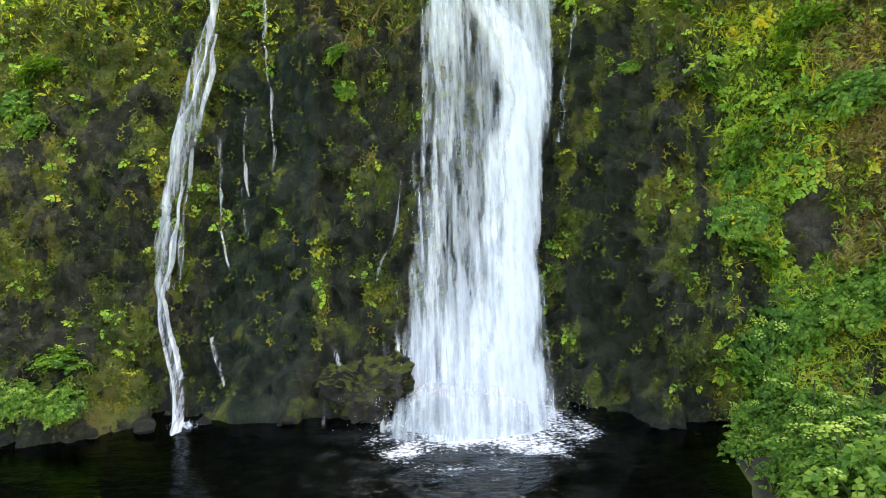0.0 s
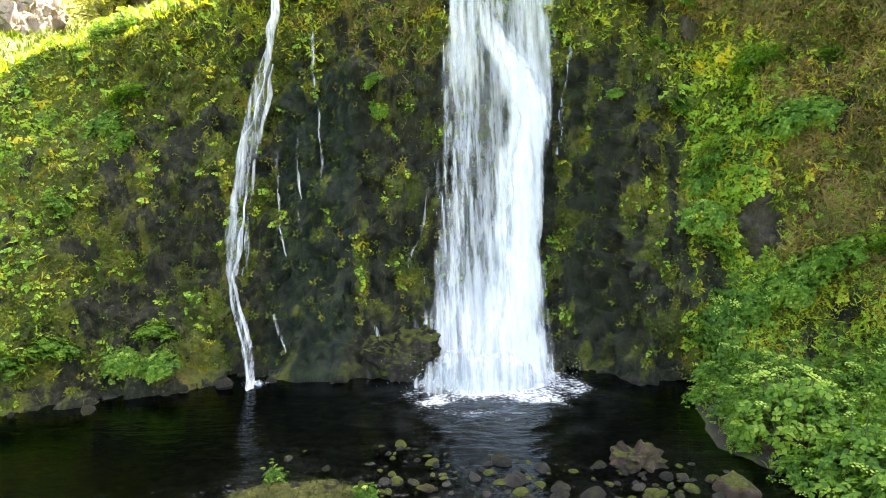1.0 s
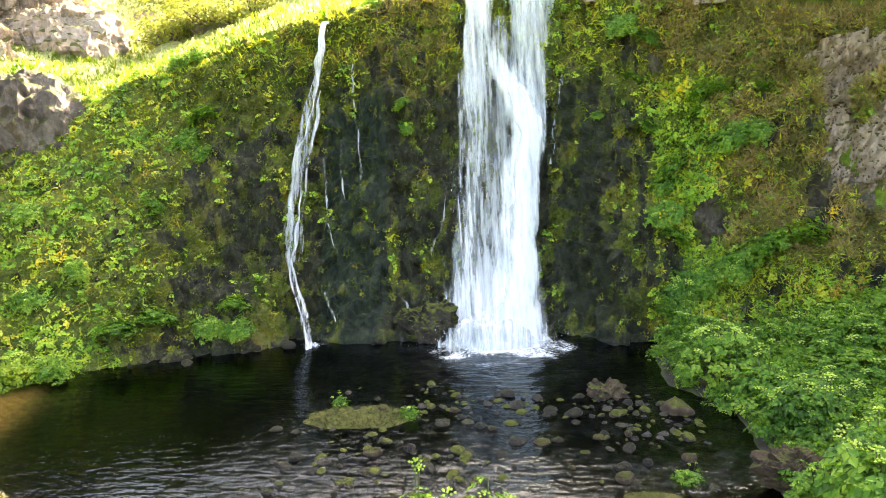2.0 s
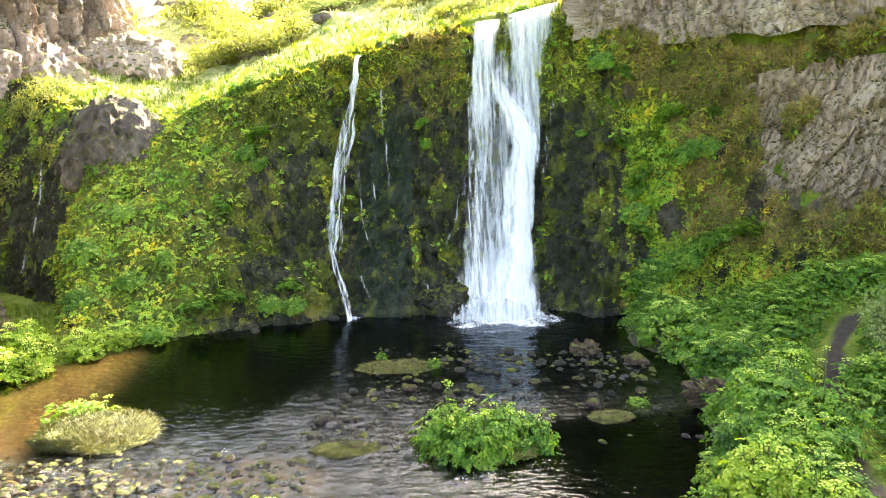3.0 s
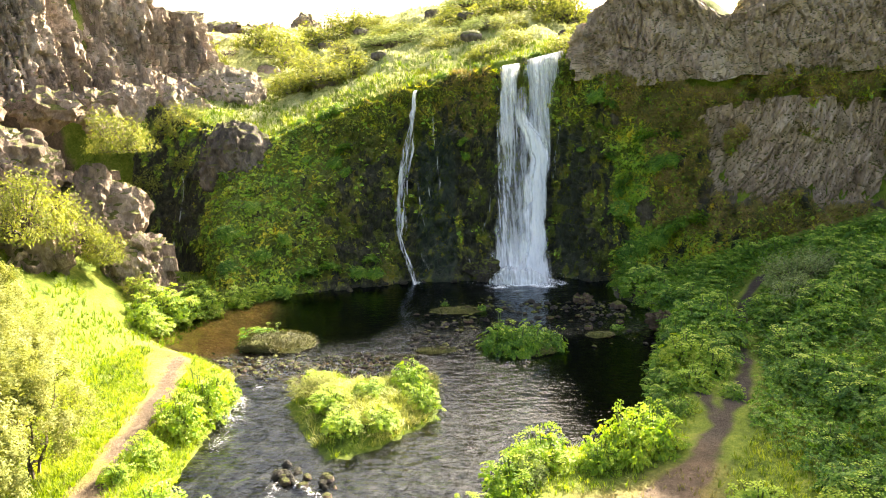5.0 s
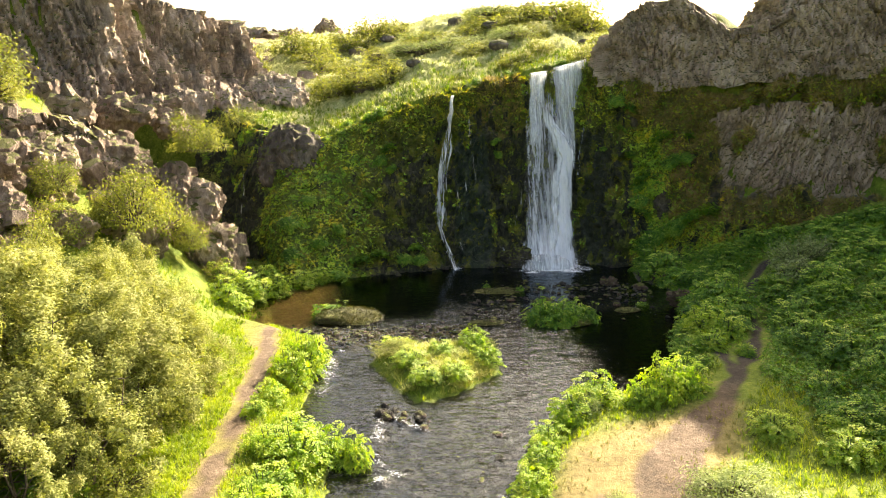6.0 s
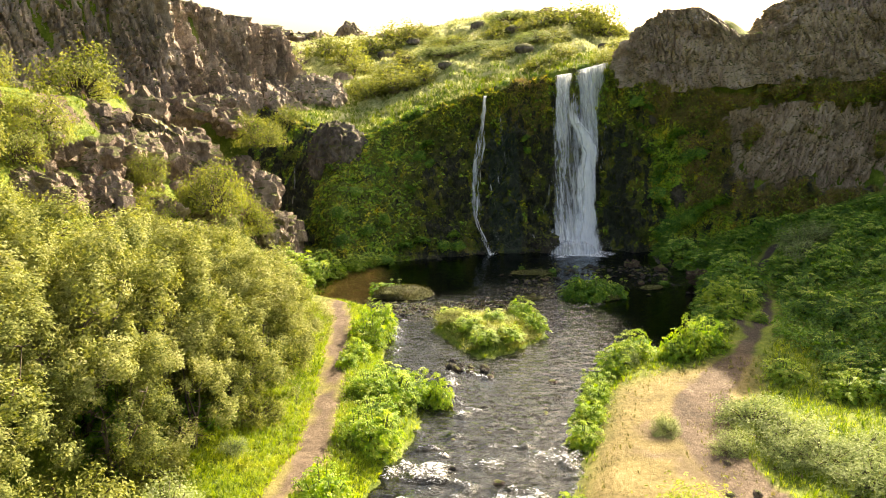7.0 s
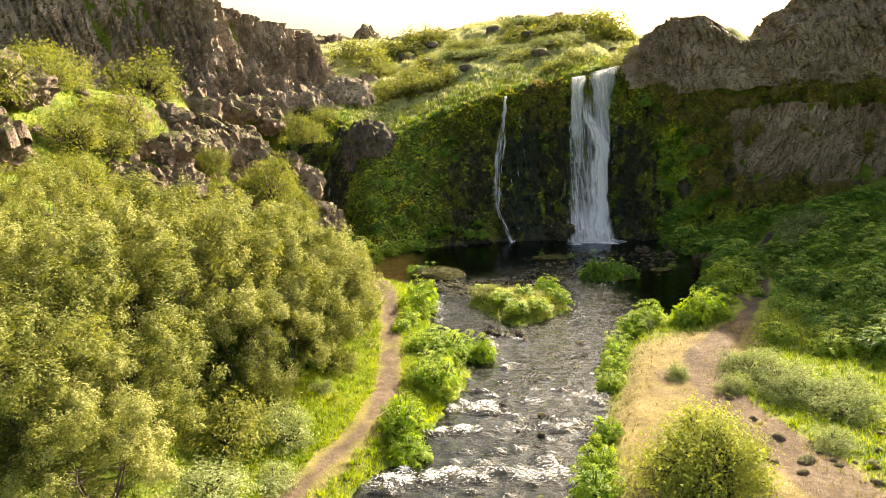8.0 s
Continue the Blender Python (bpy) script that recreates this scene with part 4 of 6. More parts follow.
def block_meshes(material):
    """Short broken columns, three of each rock."""
    if material.name not in BLOCKS:
        made = []
        for k in range(3):
            rng = np.random.default_rng(700 + k)
            n = 5 + k
            a = np.arange(n) * 2 * np.pi / n + rng.uniform(-0.25, 0.25, n)
            r = rng.uniform(0.8, 1.1, n)
            ring = lambda z, g, tilt: np.stack([np.cos(a) * r * g, np.sin(a) * r * g, z + tilt * np.cos(a + k)], 1)
            v = np.concatenate([ring(-0.8, 1.05, 0), ring(0.62, 1.0, 0.14), ring(0.8, 0.78, 0.16), [[0.1, 0, 0.86]]])
            f = [(i + q * n, (i + 1) % n + q * n, (i + 1) % n + q * n + n) for q in (0, 1) for i in range(n)]
            f += [(i + q * n, (i + 1) % n + q * n + n, i + q * n + n) for q in (0, 1) for i in range(n)]
            f += [(i + 2 * n, (i + 1) % n + 2 * n, 3 * n) for i in range(n)]
            made.append(mesh_of("block", v, f, material, False))
        BLOCKS[material.name] = made
    return BLOCKS[material.name]


BIG = "sunlit grey basalt outcrop with pitted broken faces"
rock_mass("rock_outcrop", (-16.6, 8.6, 1.6), (2.3, 2.0, 2.5), 201, ROCK_LEFT, BIG, turn=-20)
rock_mass("rock_outcrop", (-18.2, 9.2, 3.4), (2.6, 2.2, 3.0), 202, ROCK_LEFT, BIG, turn=15)
rock_mass("rock_outcrop", (-18.6, 4.6, 3.4), (1.9, 1.6, 2.2), 203, ROCK_LEFT, BIG)
rock_mass("rock_outcrop", (-20.6, 7.0, 5.8), (2.6, 2.6, 2.4), 204, ROCK_LEFT, "grey basalt outcrop with mossy ledges")
rock_mass("rock_outcrop", (-22.0, 3.6, 6.0), (2.6, 2.2, 2.4), 205, ROCK_LEFT, "brown crumbling basalt outcrop on the slope")
rock_mass("rock_outcrop", (-24.6, 1.0, 6.8), (2.2, 2.6, 2.0), 206, ROCK_LEFT, "brown crumbling basalt outcrop on the slope")
rock_mass("rock_outcrop", (-26.5, -4.0, 9.6), (2.4, 2.4, 1.8), 207, ROCK_LEFT, "grey basalt outcrop above the birches")
rock_mass("rock_outcrop", (-24.4, -9.0, 7.6), (2.0, 2.4, 2.2), 208, ROCK_LEFT, "grey basalt outcrop among the birches")
# knob takes the darker basalt in place of its shade
rock_mass("rock_outcrop", (-14.0, 16.3, 4.9), (2.7, 2.0, 2.8), 209, ROCK_DARK, "basalt knob darkened to its shaded tone")
rock_mass("rock_outcrop", (-18.0, 21.2, 7.6), (2.4, 1.8, 1.9), 210, ROCK_UPPER, "grey basalt outcrop on the grassy terrace")
rock_mass("rock_outcrop", (-20.6, 19.6, 8.0), (2.0, 1.6, 1.8), 211, ROCK_UPPER, "grey basalt outcrop on the grassy terrace")
rock_mass("rock_outcrop", (-16.6, 25.0, 8.8), (2.6, 2.2, 2.6), 212, ROCK_UPPER, "dark scree and basalt below the upper cliff")
for k, (x, y, z, r) in enumerate([(-22.0, 14.0, 8.6, 1.5), (-25.0, 11.6, 8.8, 1.7), (-20.0, 15.6, 8.0, 1.2), (-23.2, 9.6, 8.4, 1.5), (-27.5, 8.8, 9.0, 1.9), (-21.4, 17.8, 8.8, 1.2), (-18.4, 23.6, 9.2, 1.4), (-30.0, 6.0, 9.0, 2.2), (-28.5, 0.5, 8.4, 1.8)]):
    rock_mass("rock_outcrop", (x, y, z - 0.3), (r * 1.2, r, r * 0.8), 260 + k, ROCK_LEFT, "low grey basalt outcrop on the terrace", subdiv=4)
for k, (x, y, z, r) in enumerate([(-20.9, -1.0, 4.9, 1.7), (-21.9, 0.8, 6.3, 1.6), (-21.6, -3.6, 5.6, 1.6), (-19.6, -2.6, 3.9, 1.2), (-22.8, -1.4, 7.2, 1.4), (-19.4, 1.0, 4.2, 1.3), (-23.4, 4.4, 8.2, 1.5)]):
    rock_mass("rock_outcrop", (x, y, z), (r * 1.1, r * 0.9, r * 0.8), 280 + k, ROCK_LEFT, "crumbling brown basalt outcrop among the willows", subdiv=5, block=0.6)
rock_mass("boulder", (-14.9, 30.6, 10.3), (0.85, 0.8, 0.8), 213, ROCK_LEFT, "round grey boulder on the hillside", "boulder", subdiv=3)
rock_mass("rock_peak", (-18.2, 66.0, 15.8), (2.4, 1.8, 2.9), 214, ROCK_LEFT, "small pointed rock on the skyline", subdiv=5)
for k, (x, y, z, r) in enumerate([(-26, 62, 15.8, 3.0), (-22, 63, 15.8, 2.4), (-13.5, 62, 15.2, 2.4), (-10, 60, 15.4, 2.2), (-6.5, 54, 15.9, 1.5), (-1.0, 46, 16.2, 1.0), (3.2, 45, 16.6, 1.1)]):
    rock_mass("skyline_rock", (x, y, z), (r * 1.2, r * 0.9, r * 0.5), 220 + k, ROCK_LEFT, "dark broken rock along the hill's crest", subdiv=4)
for k in range(26):
    rr = np.random.default_rng(900 + k)
    x, y, r = rr.uniform(-16, 6), rr.uniform(23, 52), rr.uniform(0.3, 0.8)
    rock_mass("hill_rock", (x, y, float(height(x, y)) + 0.1), (r * 1.3, r, r * 0.7), 900 + k, ROCK_DARK, "dark rock showing through the heath", subdiv=3)
rock_mass("rock_ledge", (-1.3, 12.6, 0.35), (1.0, 0.7, 0.6), 230, ROCK_MOSSY, "wet black rock with moss beside the fall")
rock_mass("boulder", (5.5, 8.4, 0.25), (0.9, 0.65, 0.42), 231, ROCK_RED, "large rusty-brown boulder at the pool's edge", "boulder", subdiv=4, block=0.4)
rock_mass("boulder", (2.6, 8.1, 0.06), (0.42, 0.34, 0.3), 232, ROCK_RED, "rusty-brown boulder with grass in the pool", "boulder", subdiv=4, block=0.3)
rock_mass("boulder", (3.9, 7.2, 0.05), (0.32, 0.3, 0.28), 233, ROCK_RED, "rust-red boulder standing in the pool", "boulder", subdiv=3)
rock_mass("boulder", (4.9, 3.9, 0.3), (0.7, 0.5, 0.45), 234, ROCK_RED, "flat brown rock on the bank", "boulder", subdiv=5, block=0.5)

RNG = np.random.default_rng(7)
STONES = [mesh_of("stone", *rock_shape((1.0, 0.8, 0.6), 300 + k, 2, chop=0.7), [ROCK_WET, ROCK_WET, ROCK_WET, ROCK_RED, ROCK_LEFT][k], False) for k in range(5)]


def stone(x, y, r, z=None, k=None, label="wet dark stone in the shallow water", group="stones in the stream"):
    k = int(RNG.integers(0, 4)) if k is None else k
    ob = new("stone", STONES[k])
    z = float(height(x, y)) if z is None else z
    ob.matrix_world = pose(x, y, z, RNG.uniform(-15, 15), RNG.uniform(-15, 15), RNG.uniform(0, 360)) @ Matrix.Diagonal((r, r * RNG.uniform(0.8, 1.2), r * RNG.uniform(0.8, 1.2), 1))
    return tagged(ob, label, "stone", group)


for _ in range(120):
    x, y = RNG.uniform(-4.4, 3.6), RNG.uniform(1.6, 8.4)
    if y < 9.6 - 0.7 * max(0, -x - 2.5) ** 1.5 and float(area_dist(np.array(x), np.array(y), SHORE)) > 0.1 and not (x > -0.2 and y < 3.8):
        stone(x, y, RNG.uniform(0.06, 0.17) * RNG.choice([1, 1, 1.5]), z=RNG.uniform(-0.06, 0.04))
for _ in range(45):
    a = RNG.uniform(0, 1)
    stone(-10.6 + 6.0 * a + RNG.normal(0, 0.25), 1.3 - 0.3 * a + RNG.normal(0, 0.6), RNG.uniform(0.05, 0.2), z=RNG.uniform(-0.07, 0.04), k=int(RNG.choice([0, 1, 3, 3, 4])), label="sunlit stone on the gravel bar")
for _ in range(26):
    y = RNG.uniform(-18.5, -6)
    l, r = np.interp(y, [-18.5, -14, -11, -6], [-11, -8.8, -7.8, -8.5]), np.interp(y, [-18.5, -14, -10, -7, -6], [-6, -4.6, -3.6, -2.6, -2.6])
    stone(RNG.uniform(l, r), y, RNG.uniform(0.06, 0.2), z=RNG.uniform(-0.1, 0.03))
for _ in range(22):
    x = RNG.uniform(-9, 4.4)
    stone(x, float(wall_foot(x)) - RNG.uniform(-0.2, 0.35), RNG.uniform(0.08, 0.24), z=RNG.uniform(-0.05, 0.1), k=int(RNG.integers(0, 3)), label="wet dark stone at the foot of the cliff", group="stones at the cliff foot")
for _ in range(14):
    x, y = RNG.uniform(-1.6, 1.4), RNG.uniform(-19, -12.5)
    stone(x, y, RNG.uniform(0.05, 0.17), k=4, label="grey stone lying on the bare path", group="stones on the path")
for _ in range(34):
    x, y = RNG.uniform(0.0, 2.3), RNG.uniform(-19, -12.8)
    stone(x, y, RNG.uniform(0.04, 0.13) * RNG.choice([1, 1, 1.6]), k=int(RNG.choice([3, 4, 4])), label="brown stone beside the bare path", group="stones on the path")
for _ in range(26):
    t = RNG.uniform(0, 1)
    x, y = -19.5 - 4 * t + RNG.normal(0, 1.4), 5 - 9 * t + RNG.normal(0, 1.8)
    stone(x, y, RNG.uniform(0.2, 0.7), k=4, label="grey basalt block on the scree", group="blocks on the slope")


for k in range(24):
    a = RNG.uniform(0, 1)
    x, y = -7.3 + 1.5 * a + RNG.normal(0, 0.15), -6.2 - 1.0 * a * RNG.uniform(0.2, 1.3) + RNG.normal(0, 0.15)
    stone(x, y, RNG.uniform(0.06, 0.2), z=RNG.uniform(-0.03, 0.06), k=int(RNG.choice([0, 1, 3, 4])), label="wet stone of the little weir", group="stones of the weir")


for x, y, r in [(-0.42, -17.9, 0.3), (0.95, -18.2, 0.26), (-0.55, -16.7, 0.2), (1.5, -18.8, 0.22), (0.35, -17.2, 0.17), (0.6, -19.0, 0.2), (-0.8, -18.5, 0.18), (1.5, -17.5, 0.16)]:
    stone(x, y, r, k=4, label="large grey stone beside the bare path", group="stones on the path")


# ---- cobbles that break the surface ----
def cobbles(name, count, box, keep, size, material, label, seed):
    rng = np.random.default_rng(seed)
    x, y = rng.uniform(box[0], box[1], count), rng.uniform(box[2], box[3], count)
    k = (area_dist(x, y, SHORE) > 0.1) & (area_dist(x, y, ISLAND) < 0.1) & (rng.random(count) < keep(x, y))
    x, y = x[k], y[k]
    s = rng.uniform(*size, len(x)) * rng.choice([1.0, 1.0, 1.0, 1.7], len(x))
    P = np.stack([x, y, rng.uniform(-0.08, 0.0, len(x))], 1)
    v, f = rock_shape((1.0, 0.75, 0.5), seed, 2, chop=0.7)
    V, F = scatter(v, f, P, np.array([0, 0, 1.0]) + rng.normal(0, 0.25, P.shape), np.stack([s, s * rng.uniform(0.7, 1.2, len(x)), s * rng.uniform(0.7, 1.3, len(x))], 1), rng)
    tagged(new(name, mesh_of(name, V, F, material, False)), label, "stones", kind="stuff")


def shoal(x, y):
    return smooth(9.4, 8.2, y + 0.7 * np.maximum(0, -x - 2.5) ** 1.5) * (1 - 0.9 * smooth(-0.6, 0.6, x) * smooth(4.2, 3.2, y)) * smooth(-0.25, 0.35, fbm(x, y, 0, 0.8, 3, 46))


cobbles("cobbles", 1000, (-4.8, 4.2, 2.2, 9.2), shoal, (0.04, 0.12), ROCK_WET, "dark wet cobbles in the shallow water", 461)
cobbles("cobbles", 800, (-4.8, 4.2, 2.2, 9.2), shoal, (0.04, 0.115), ROCK_MOSSY, "mossy cobbles in the shallow water", 462)
cobbles("cobbles", 420, (-11.6, -4.2, -1.0, 3.0), lambda x, y: smooth(1.2, 0.3, seg_dist(x, y, np.array([(-10.8, 1.5), (-8.0, 0.8), (-4.8, 1.0)]))), (0.04, 0.11), ROCK_RED, "brown cobbles of the gravel bar", 463)
cobbles("cobbles", 420, (-11.6, -4.2, -1.0, 3.0), lambda x, y: smooth(1.5, 0.4, seg_dist(x, y, np.array([(-10.8, 1.5), (-8.0, 0.8), (-4.8, 1.0)]))), (0.04, 0.11), ROCK_MOSSY, "mossy cobbles of the gravel bar", 464)
cobbles("cobbles", 380, (-11.5, -2.5, -19.0, -8.0), lambda x, y: smooth(-0.1, 0.4, fbm(x, y, 0, 0.6, 3, 47)), (0.03, 0.08), ROCK_DARK, "brown cobbles in the rapids", 465)


# ---- falling water ----
def fall_sheet(name, parent, zs, left, right, dens, offset, material, seed, nu=60, nv=260, trace=fall_trace, lip=0.0, slope=0.0):
    """A curved, rippled curtain between a left and a right edge."""
    zs = np.asarray(zs, float)
    z = np.linspace(zs[0], zs[-1], nv)
    order = np.argsort(zs)
    at = lambda vals: np.interp(z, zs[order], np.asarray(vals, float)[order])
    l, r, d = at(left), at(right), at(dens)
    u = np.linspace(0, 1, nu)
    U, Z = np.meshgrid(u, z, indexing="ij")
    l = l + 0.07 * vnoise(z * 2.2, seed, 0, seed)
    r = r + 0.07 * vnoise(z * 2.0, seed + 9, 0, seed)
    X = l[None] + (r - l)[None] * U
    Y = trace(Z) - offset - 0.16 * np.sin(np.pi * U) + 0.10 * fbm(X * 2.0, Z * 0.5, 0, 1.2, 3, seed) + 0.05 * fbm(X * 6, Z * 0.8, 0, 1.0, 2, seed + 4)
    X = X + 0.04 * fbm(X * 4, Z * 1.2, 1.0, 1.0, 2, seed + 6)
    fade = smooth(0, 0.12, U) * smooth(1, 0.88, U)
    fade = smooth(0, 0.3, U) * smooth(1, 0.7, U) if nu > 40 else fade
    D = d[None] * (0.35 + 0.65 * fade) + 0.22 * fbm(X * 3.0, Z * 0.35, 0, 1.0, 3, seed + 8) - 0.25 * (1 - fade)
    Z = Z + slope * (U - 0.5) * smooth(1.6, 0.0, z[0] - Z)
    if lip:
        run = np.linspace(lip, 0.05, 14)[None, :]
        X = np.concatenate([np.repeat(X[:, :1], 14, 1) + 0.12 * run, X], 1)
        Y = np.concatenate([Y[:, :1] + run, Y], 1)
        Z = np.concatenate([Z[:, :1] + 0.10 * run + 0.05 * np.sin(run * 5), Z], 1)
        D = np.concatenate([np.repeat(D[:, :1], 14, 1), D], 1)
        nv += 14
    me = mesh_of(name, np.stack([X, Y, Z], -1), grid_faces(nu, nv), material, True, {"aerate": D})
    return part(name, me, parent)


RIBBON_V = [(-0.5, 0, 0), (0.5, 0, 0), (-0.35, -0.3, -0.35), (0.35, -0.3, -0.35), (-0.2, -0.2, -0.75), (0.2, -0.2, -0.75), (0, 0, -1)]
RIBBON_F = [(0, 2, 1), (1, 2, 3), (2, 4, 3), (3, 4, 5), (4, 6, 5)]


def strands(parent, zs, left, right, count, seed, size=1.0, trace=fall_trace):
    rng = np.random.default_rng(seed)
    zs = np.asarray(zs, float)
    o = np.argsort(zs)
    z = rng.uniform(zs.min(), zs.max(), count)
    l, r = np.interp(z, zs[o], np.asarray(left, float)[o]), np.interp(z, zs[o], np.asarray(right, float)[o])
    x = l + (r - l) * rng.beta(0.8, 0.8, count)
    P = np.stack([x, trace(z) - rng.uniform(0.25, 0.62, count) * size, z], 1)
    slope = (trace(z + 0.2) - trace(z - 0.2)) / 0.4
    N = np.stack([rng.normal(0, 0.05, count), slope * 0.8, np.ones(count)], 1)
    S = np.stack([rng.uniform(0.008, 0.03, count) * size, np.full(count, 0.06), rng.uniform(0.1, 0.45, count) * size], 1)
    v, f = scatter(RIBBON_V, RIBBON_F, P, N, S, rng, spin=rng.normal(0, 0.5, count))
    return tagged(part("strand_veil", mesh_of("strand_veil", v, f, DROPS, True), parent), "thin white strands of falling water", kind="stuff")


def drops_material():
    m, nt, out = nodes_of("white_droplets")
    principled(nt, out, (0.86, 0.9, 0.94), 0.35)
    return m


DROPS = drops_material()
TETRA_V = [(0, 0, 1), (0.9, 0, -0.4), (-0.5, 0.8, -0.4), (-0.5, -0.8, -0.4)]
TETRA_F = [(0, 1, 2), (0, 2, 3), (0, 3, 1), (1, 3, 2)]

main_fall = tagged(new("waterfall"), "broad white waterfall sliding down the mossy cliff", "waterfall")
LZ = [10.1, 9.2, 8.4, 7.2, 6.0, 5.0, 3.5, 2.1, 1.1, 0.0]
LL = [-0.05, -0.2, -0.32, -0.44, -0.5, -0.58, -0.72, -0.9, -1.12, -1.0]
LR = [1.12, 0.98, 0.8, 0.66, 0.52, 0.5, 0.6, 0.9, 1.0, 1.0]
RZ = [10.55, 9.6, 8.7, 7.8, 6.9, 6.1, 5.4, 4.3, 3.0, 2.0, 0.9, 0.0]
RL = [1.24, 1.08, 0.98, 0.78, 0.75, 1.0, 1.1, 0.95, 0.6, 0.3, 0.0, -0.3]
RR = [3.2, 3.08, 2.9, 2.78, 2.62, 2.48, 2.36, 2.08, 1.82, 1.77, 1.76, 1.85]
fall_sheet("left_curtain", main_fall, LZ, LL, LR, [0.95, 0.7, 0.6, 0.55, 0.36, 0.3, 0.36, 0.5, 0.62, 0.9], 0.22, FALL, 401, lip=0.9, slope=0.15)
fall_sheet("left_veil", main_fall, LZ, LL, LR, [0.6, 0.3, 0.26, 0.28, 0.15, 0.12, 0.22, 0.34, 0.45, 0.8], 0.42, FALL, 402)
fall_sheet("right_curtain", main_fall, RZ, RL, RR, [1.1, 0.85, 0.72, 0.68, 0.75, 0.9, 1.0, 0.9, 0.8, 0.85, 1.1, 1.3], 0.22, FALL, 403, lip=1.4, slope=0.45)
fall_sheet("right_veil", main_fall, RZ, RL, RR, [0.7, 0.3, 0.25, 0.3, 0.5, 0.8, 0.9, 0.8, 0.6, 0.6, 0.9, 1.2], 0.42, FALL, 404, slope=0.45)
fall_sheet("slide", main_fall, [8.2, 7.4, 6.7, 6.0, 5.4, 4.6, 3.4, 2.2, 1.0, 0.0], [0.45, 0.5, 0.7, 0.9, 1.0, 0.9, 0.7, 0.45, 0.2, -0.1],
           [0.9, 1.4, 1.95, 2.3, 2.25, 2.02, 1.9, 1.82, 1.8, 1.9], [0.4, 0.8, 1.05, 1.2, 1.2, 1.1, 0.95, 0.9, 1.0, 1.2], 0.5, FALL, 405)
fall_sheet("core", main_fall, [7.2, 6.5, 5.8, 5.0, 4.0, 3.0, 2.0, 1.0, 0.0], [0.8, 1.1, 1.3, 1.35, 1.2, 1.1, 0.9, 0.7, 0.3],
           [1.3, 1.9, 2.2, 2.1, 1.95, 1.85, 1.8, 1.75, 1.85], [0.5, 1.0, 1.5, 1.6, 1.5, 1.35, 1.3, 1.3, 1.4], 0.68, FALL, 406)
fall_sheet("mist_veil", main_fall, [9.0, 7.6, 6.5, 5.2, 4.0, 3.0, 2.0, 1.0, 0.0], [-0.2, -0.42, -0.45, -0.5, -0.6, -0.68, -0.8, -0.95, -1.0], [1.5, 1.3, 1.5, 1.6, 1.6, 1.7, 1.8, 1.9, 2.0], [0.25, 0.42, 0.46, 0.42, 0.36, 0.4, 0.46, 0.6, 0.8], 0.34, FALL, 407)
strands(main_fall, LZ, LL, LR, 110, 411, 0.55)
strands(main_fall, RZ, RL, RR, 140, 412, 0.55)


def splash(parent, at, radii, count, seed):
    """Boiling foam where the water lands: lumps of white and flung drops."""
    rng = np.random.default_rng(seed)
    v, f = ICO[4]
    sets = []
    for k in range(6):
        c = np.array([at[0] + rng.uniform(-0.8, 0.8) * radii[0], at[1] + rng.uniform(-0.5, 0.5) * radii[1], at[2]])
        s = rng.uniform(0.4, 0.75)
        d = 1 + 0.35 * fbm(v[:, 0] + k, v[:, 1], v[:, 2], 2.2, 4, seed + k)
        V = c + v * np.array([radii[0] * s, radii[1] * s, radii[2] * rng.uniform(0.6, 1.1)]) * d[:, None]
        sets.append(V)
    for V in sets:
        D = 0.55 + 0.5 * smooth(0.9, 0.0, V[:, 2] / radii[2]) - 0.6 * smooth(0.8, 1.3, np.hypot((V[:, 0] - at[0]) / radii[0], (V[:, 1] - at[1]) / radii[1]))
        part("splash", mesh_of("splash", V, f, FALL, True, {"aerate": D}), parent, "boiling white foam at the foot of the fall")
    P = np.stack([at[0] + rng.normal(0, 0.7, count) * radii[0], at[1] + rng.normal(-0.1, 0.6, count) * radii[1], at[2] + np.abs(rng.normal(0, 0.55, count)) * radii[2]], 1)
    v, f = scatter(TETRA_V, TETRA_F, P, rng.normal(size=(count, 3)), rng.uniform(0.004, 0.013, count), rng)
    tagged(part("spray", mesh_of("spray", v, f, DROPS, True), parent), "flung white drops", kind="stuff")


splash(main_fall, (0.5, 11.8, 0.0), (1.05, 0.55, 0.75), 1600, 421)

small_fall = tagged(new("waterfall"), "thin white waterfall beside the broad one", "waterfall")
SZ = [8.85, 7.6, 6.8, 5.7, 4.6, 3.5, 2.1, 1.25, 0.6, 0.0]
SL = [-4.55, -4.78, -4.95, -5.28, -5.46, -5.56, -5.56, -5.25, -4.95, -4.66]
SR = [-4.38, -4.55, -4.62, -4.72, -4.98, -5.2, -5.22, -5.02, -4.72, -4.42]
fall_sheet("curtain", small_fall, SZ, SL, SR, [0.95, 0.66, 0.48, 0.40, 0.42, 0.40, 0.32, 0.34, 0.32, 0.6], 0.38, TRICKLE, 431, nu=30, lip=0.8)
strands(small_fall, SZ, SL, SR, 70, 432, 0.45)
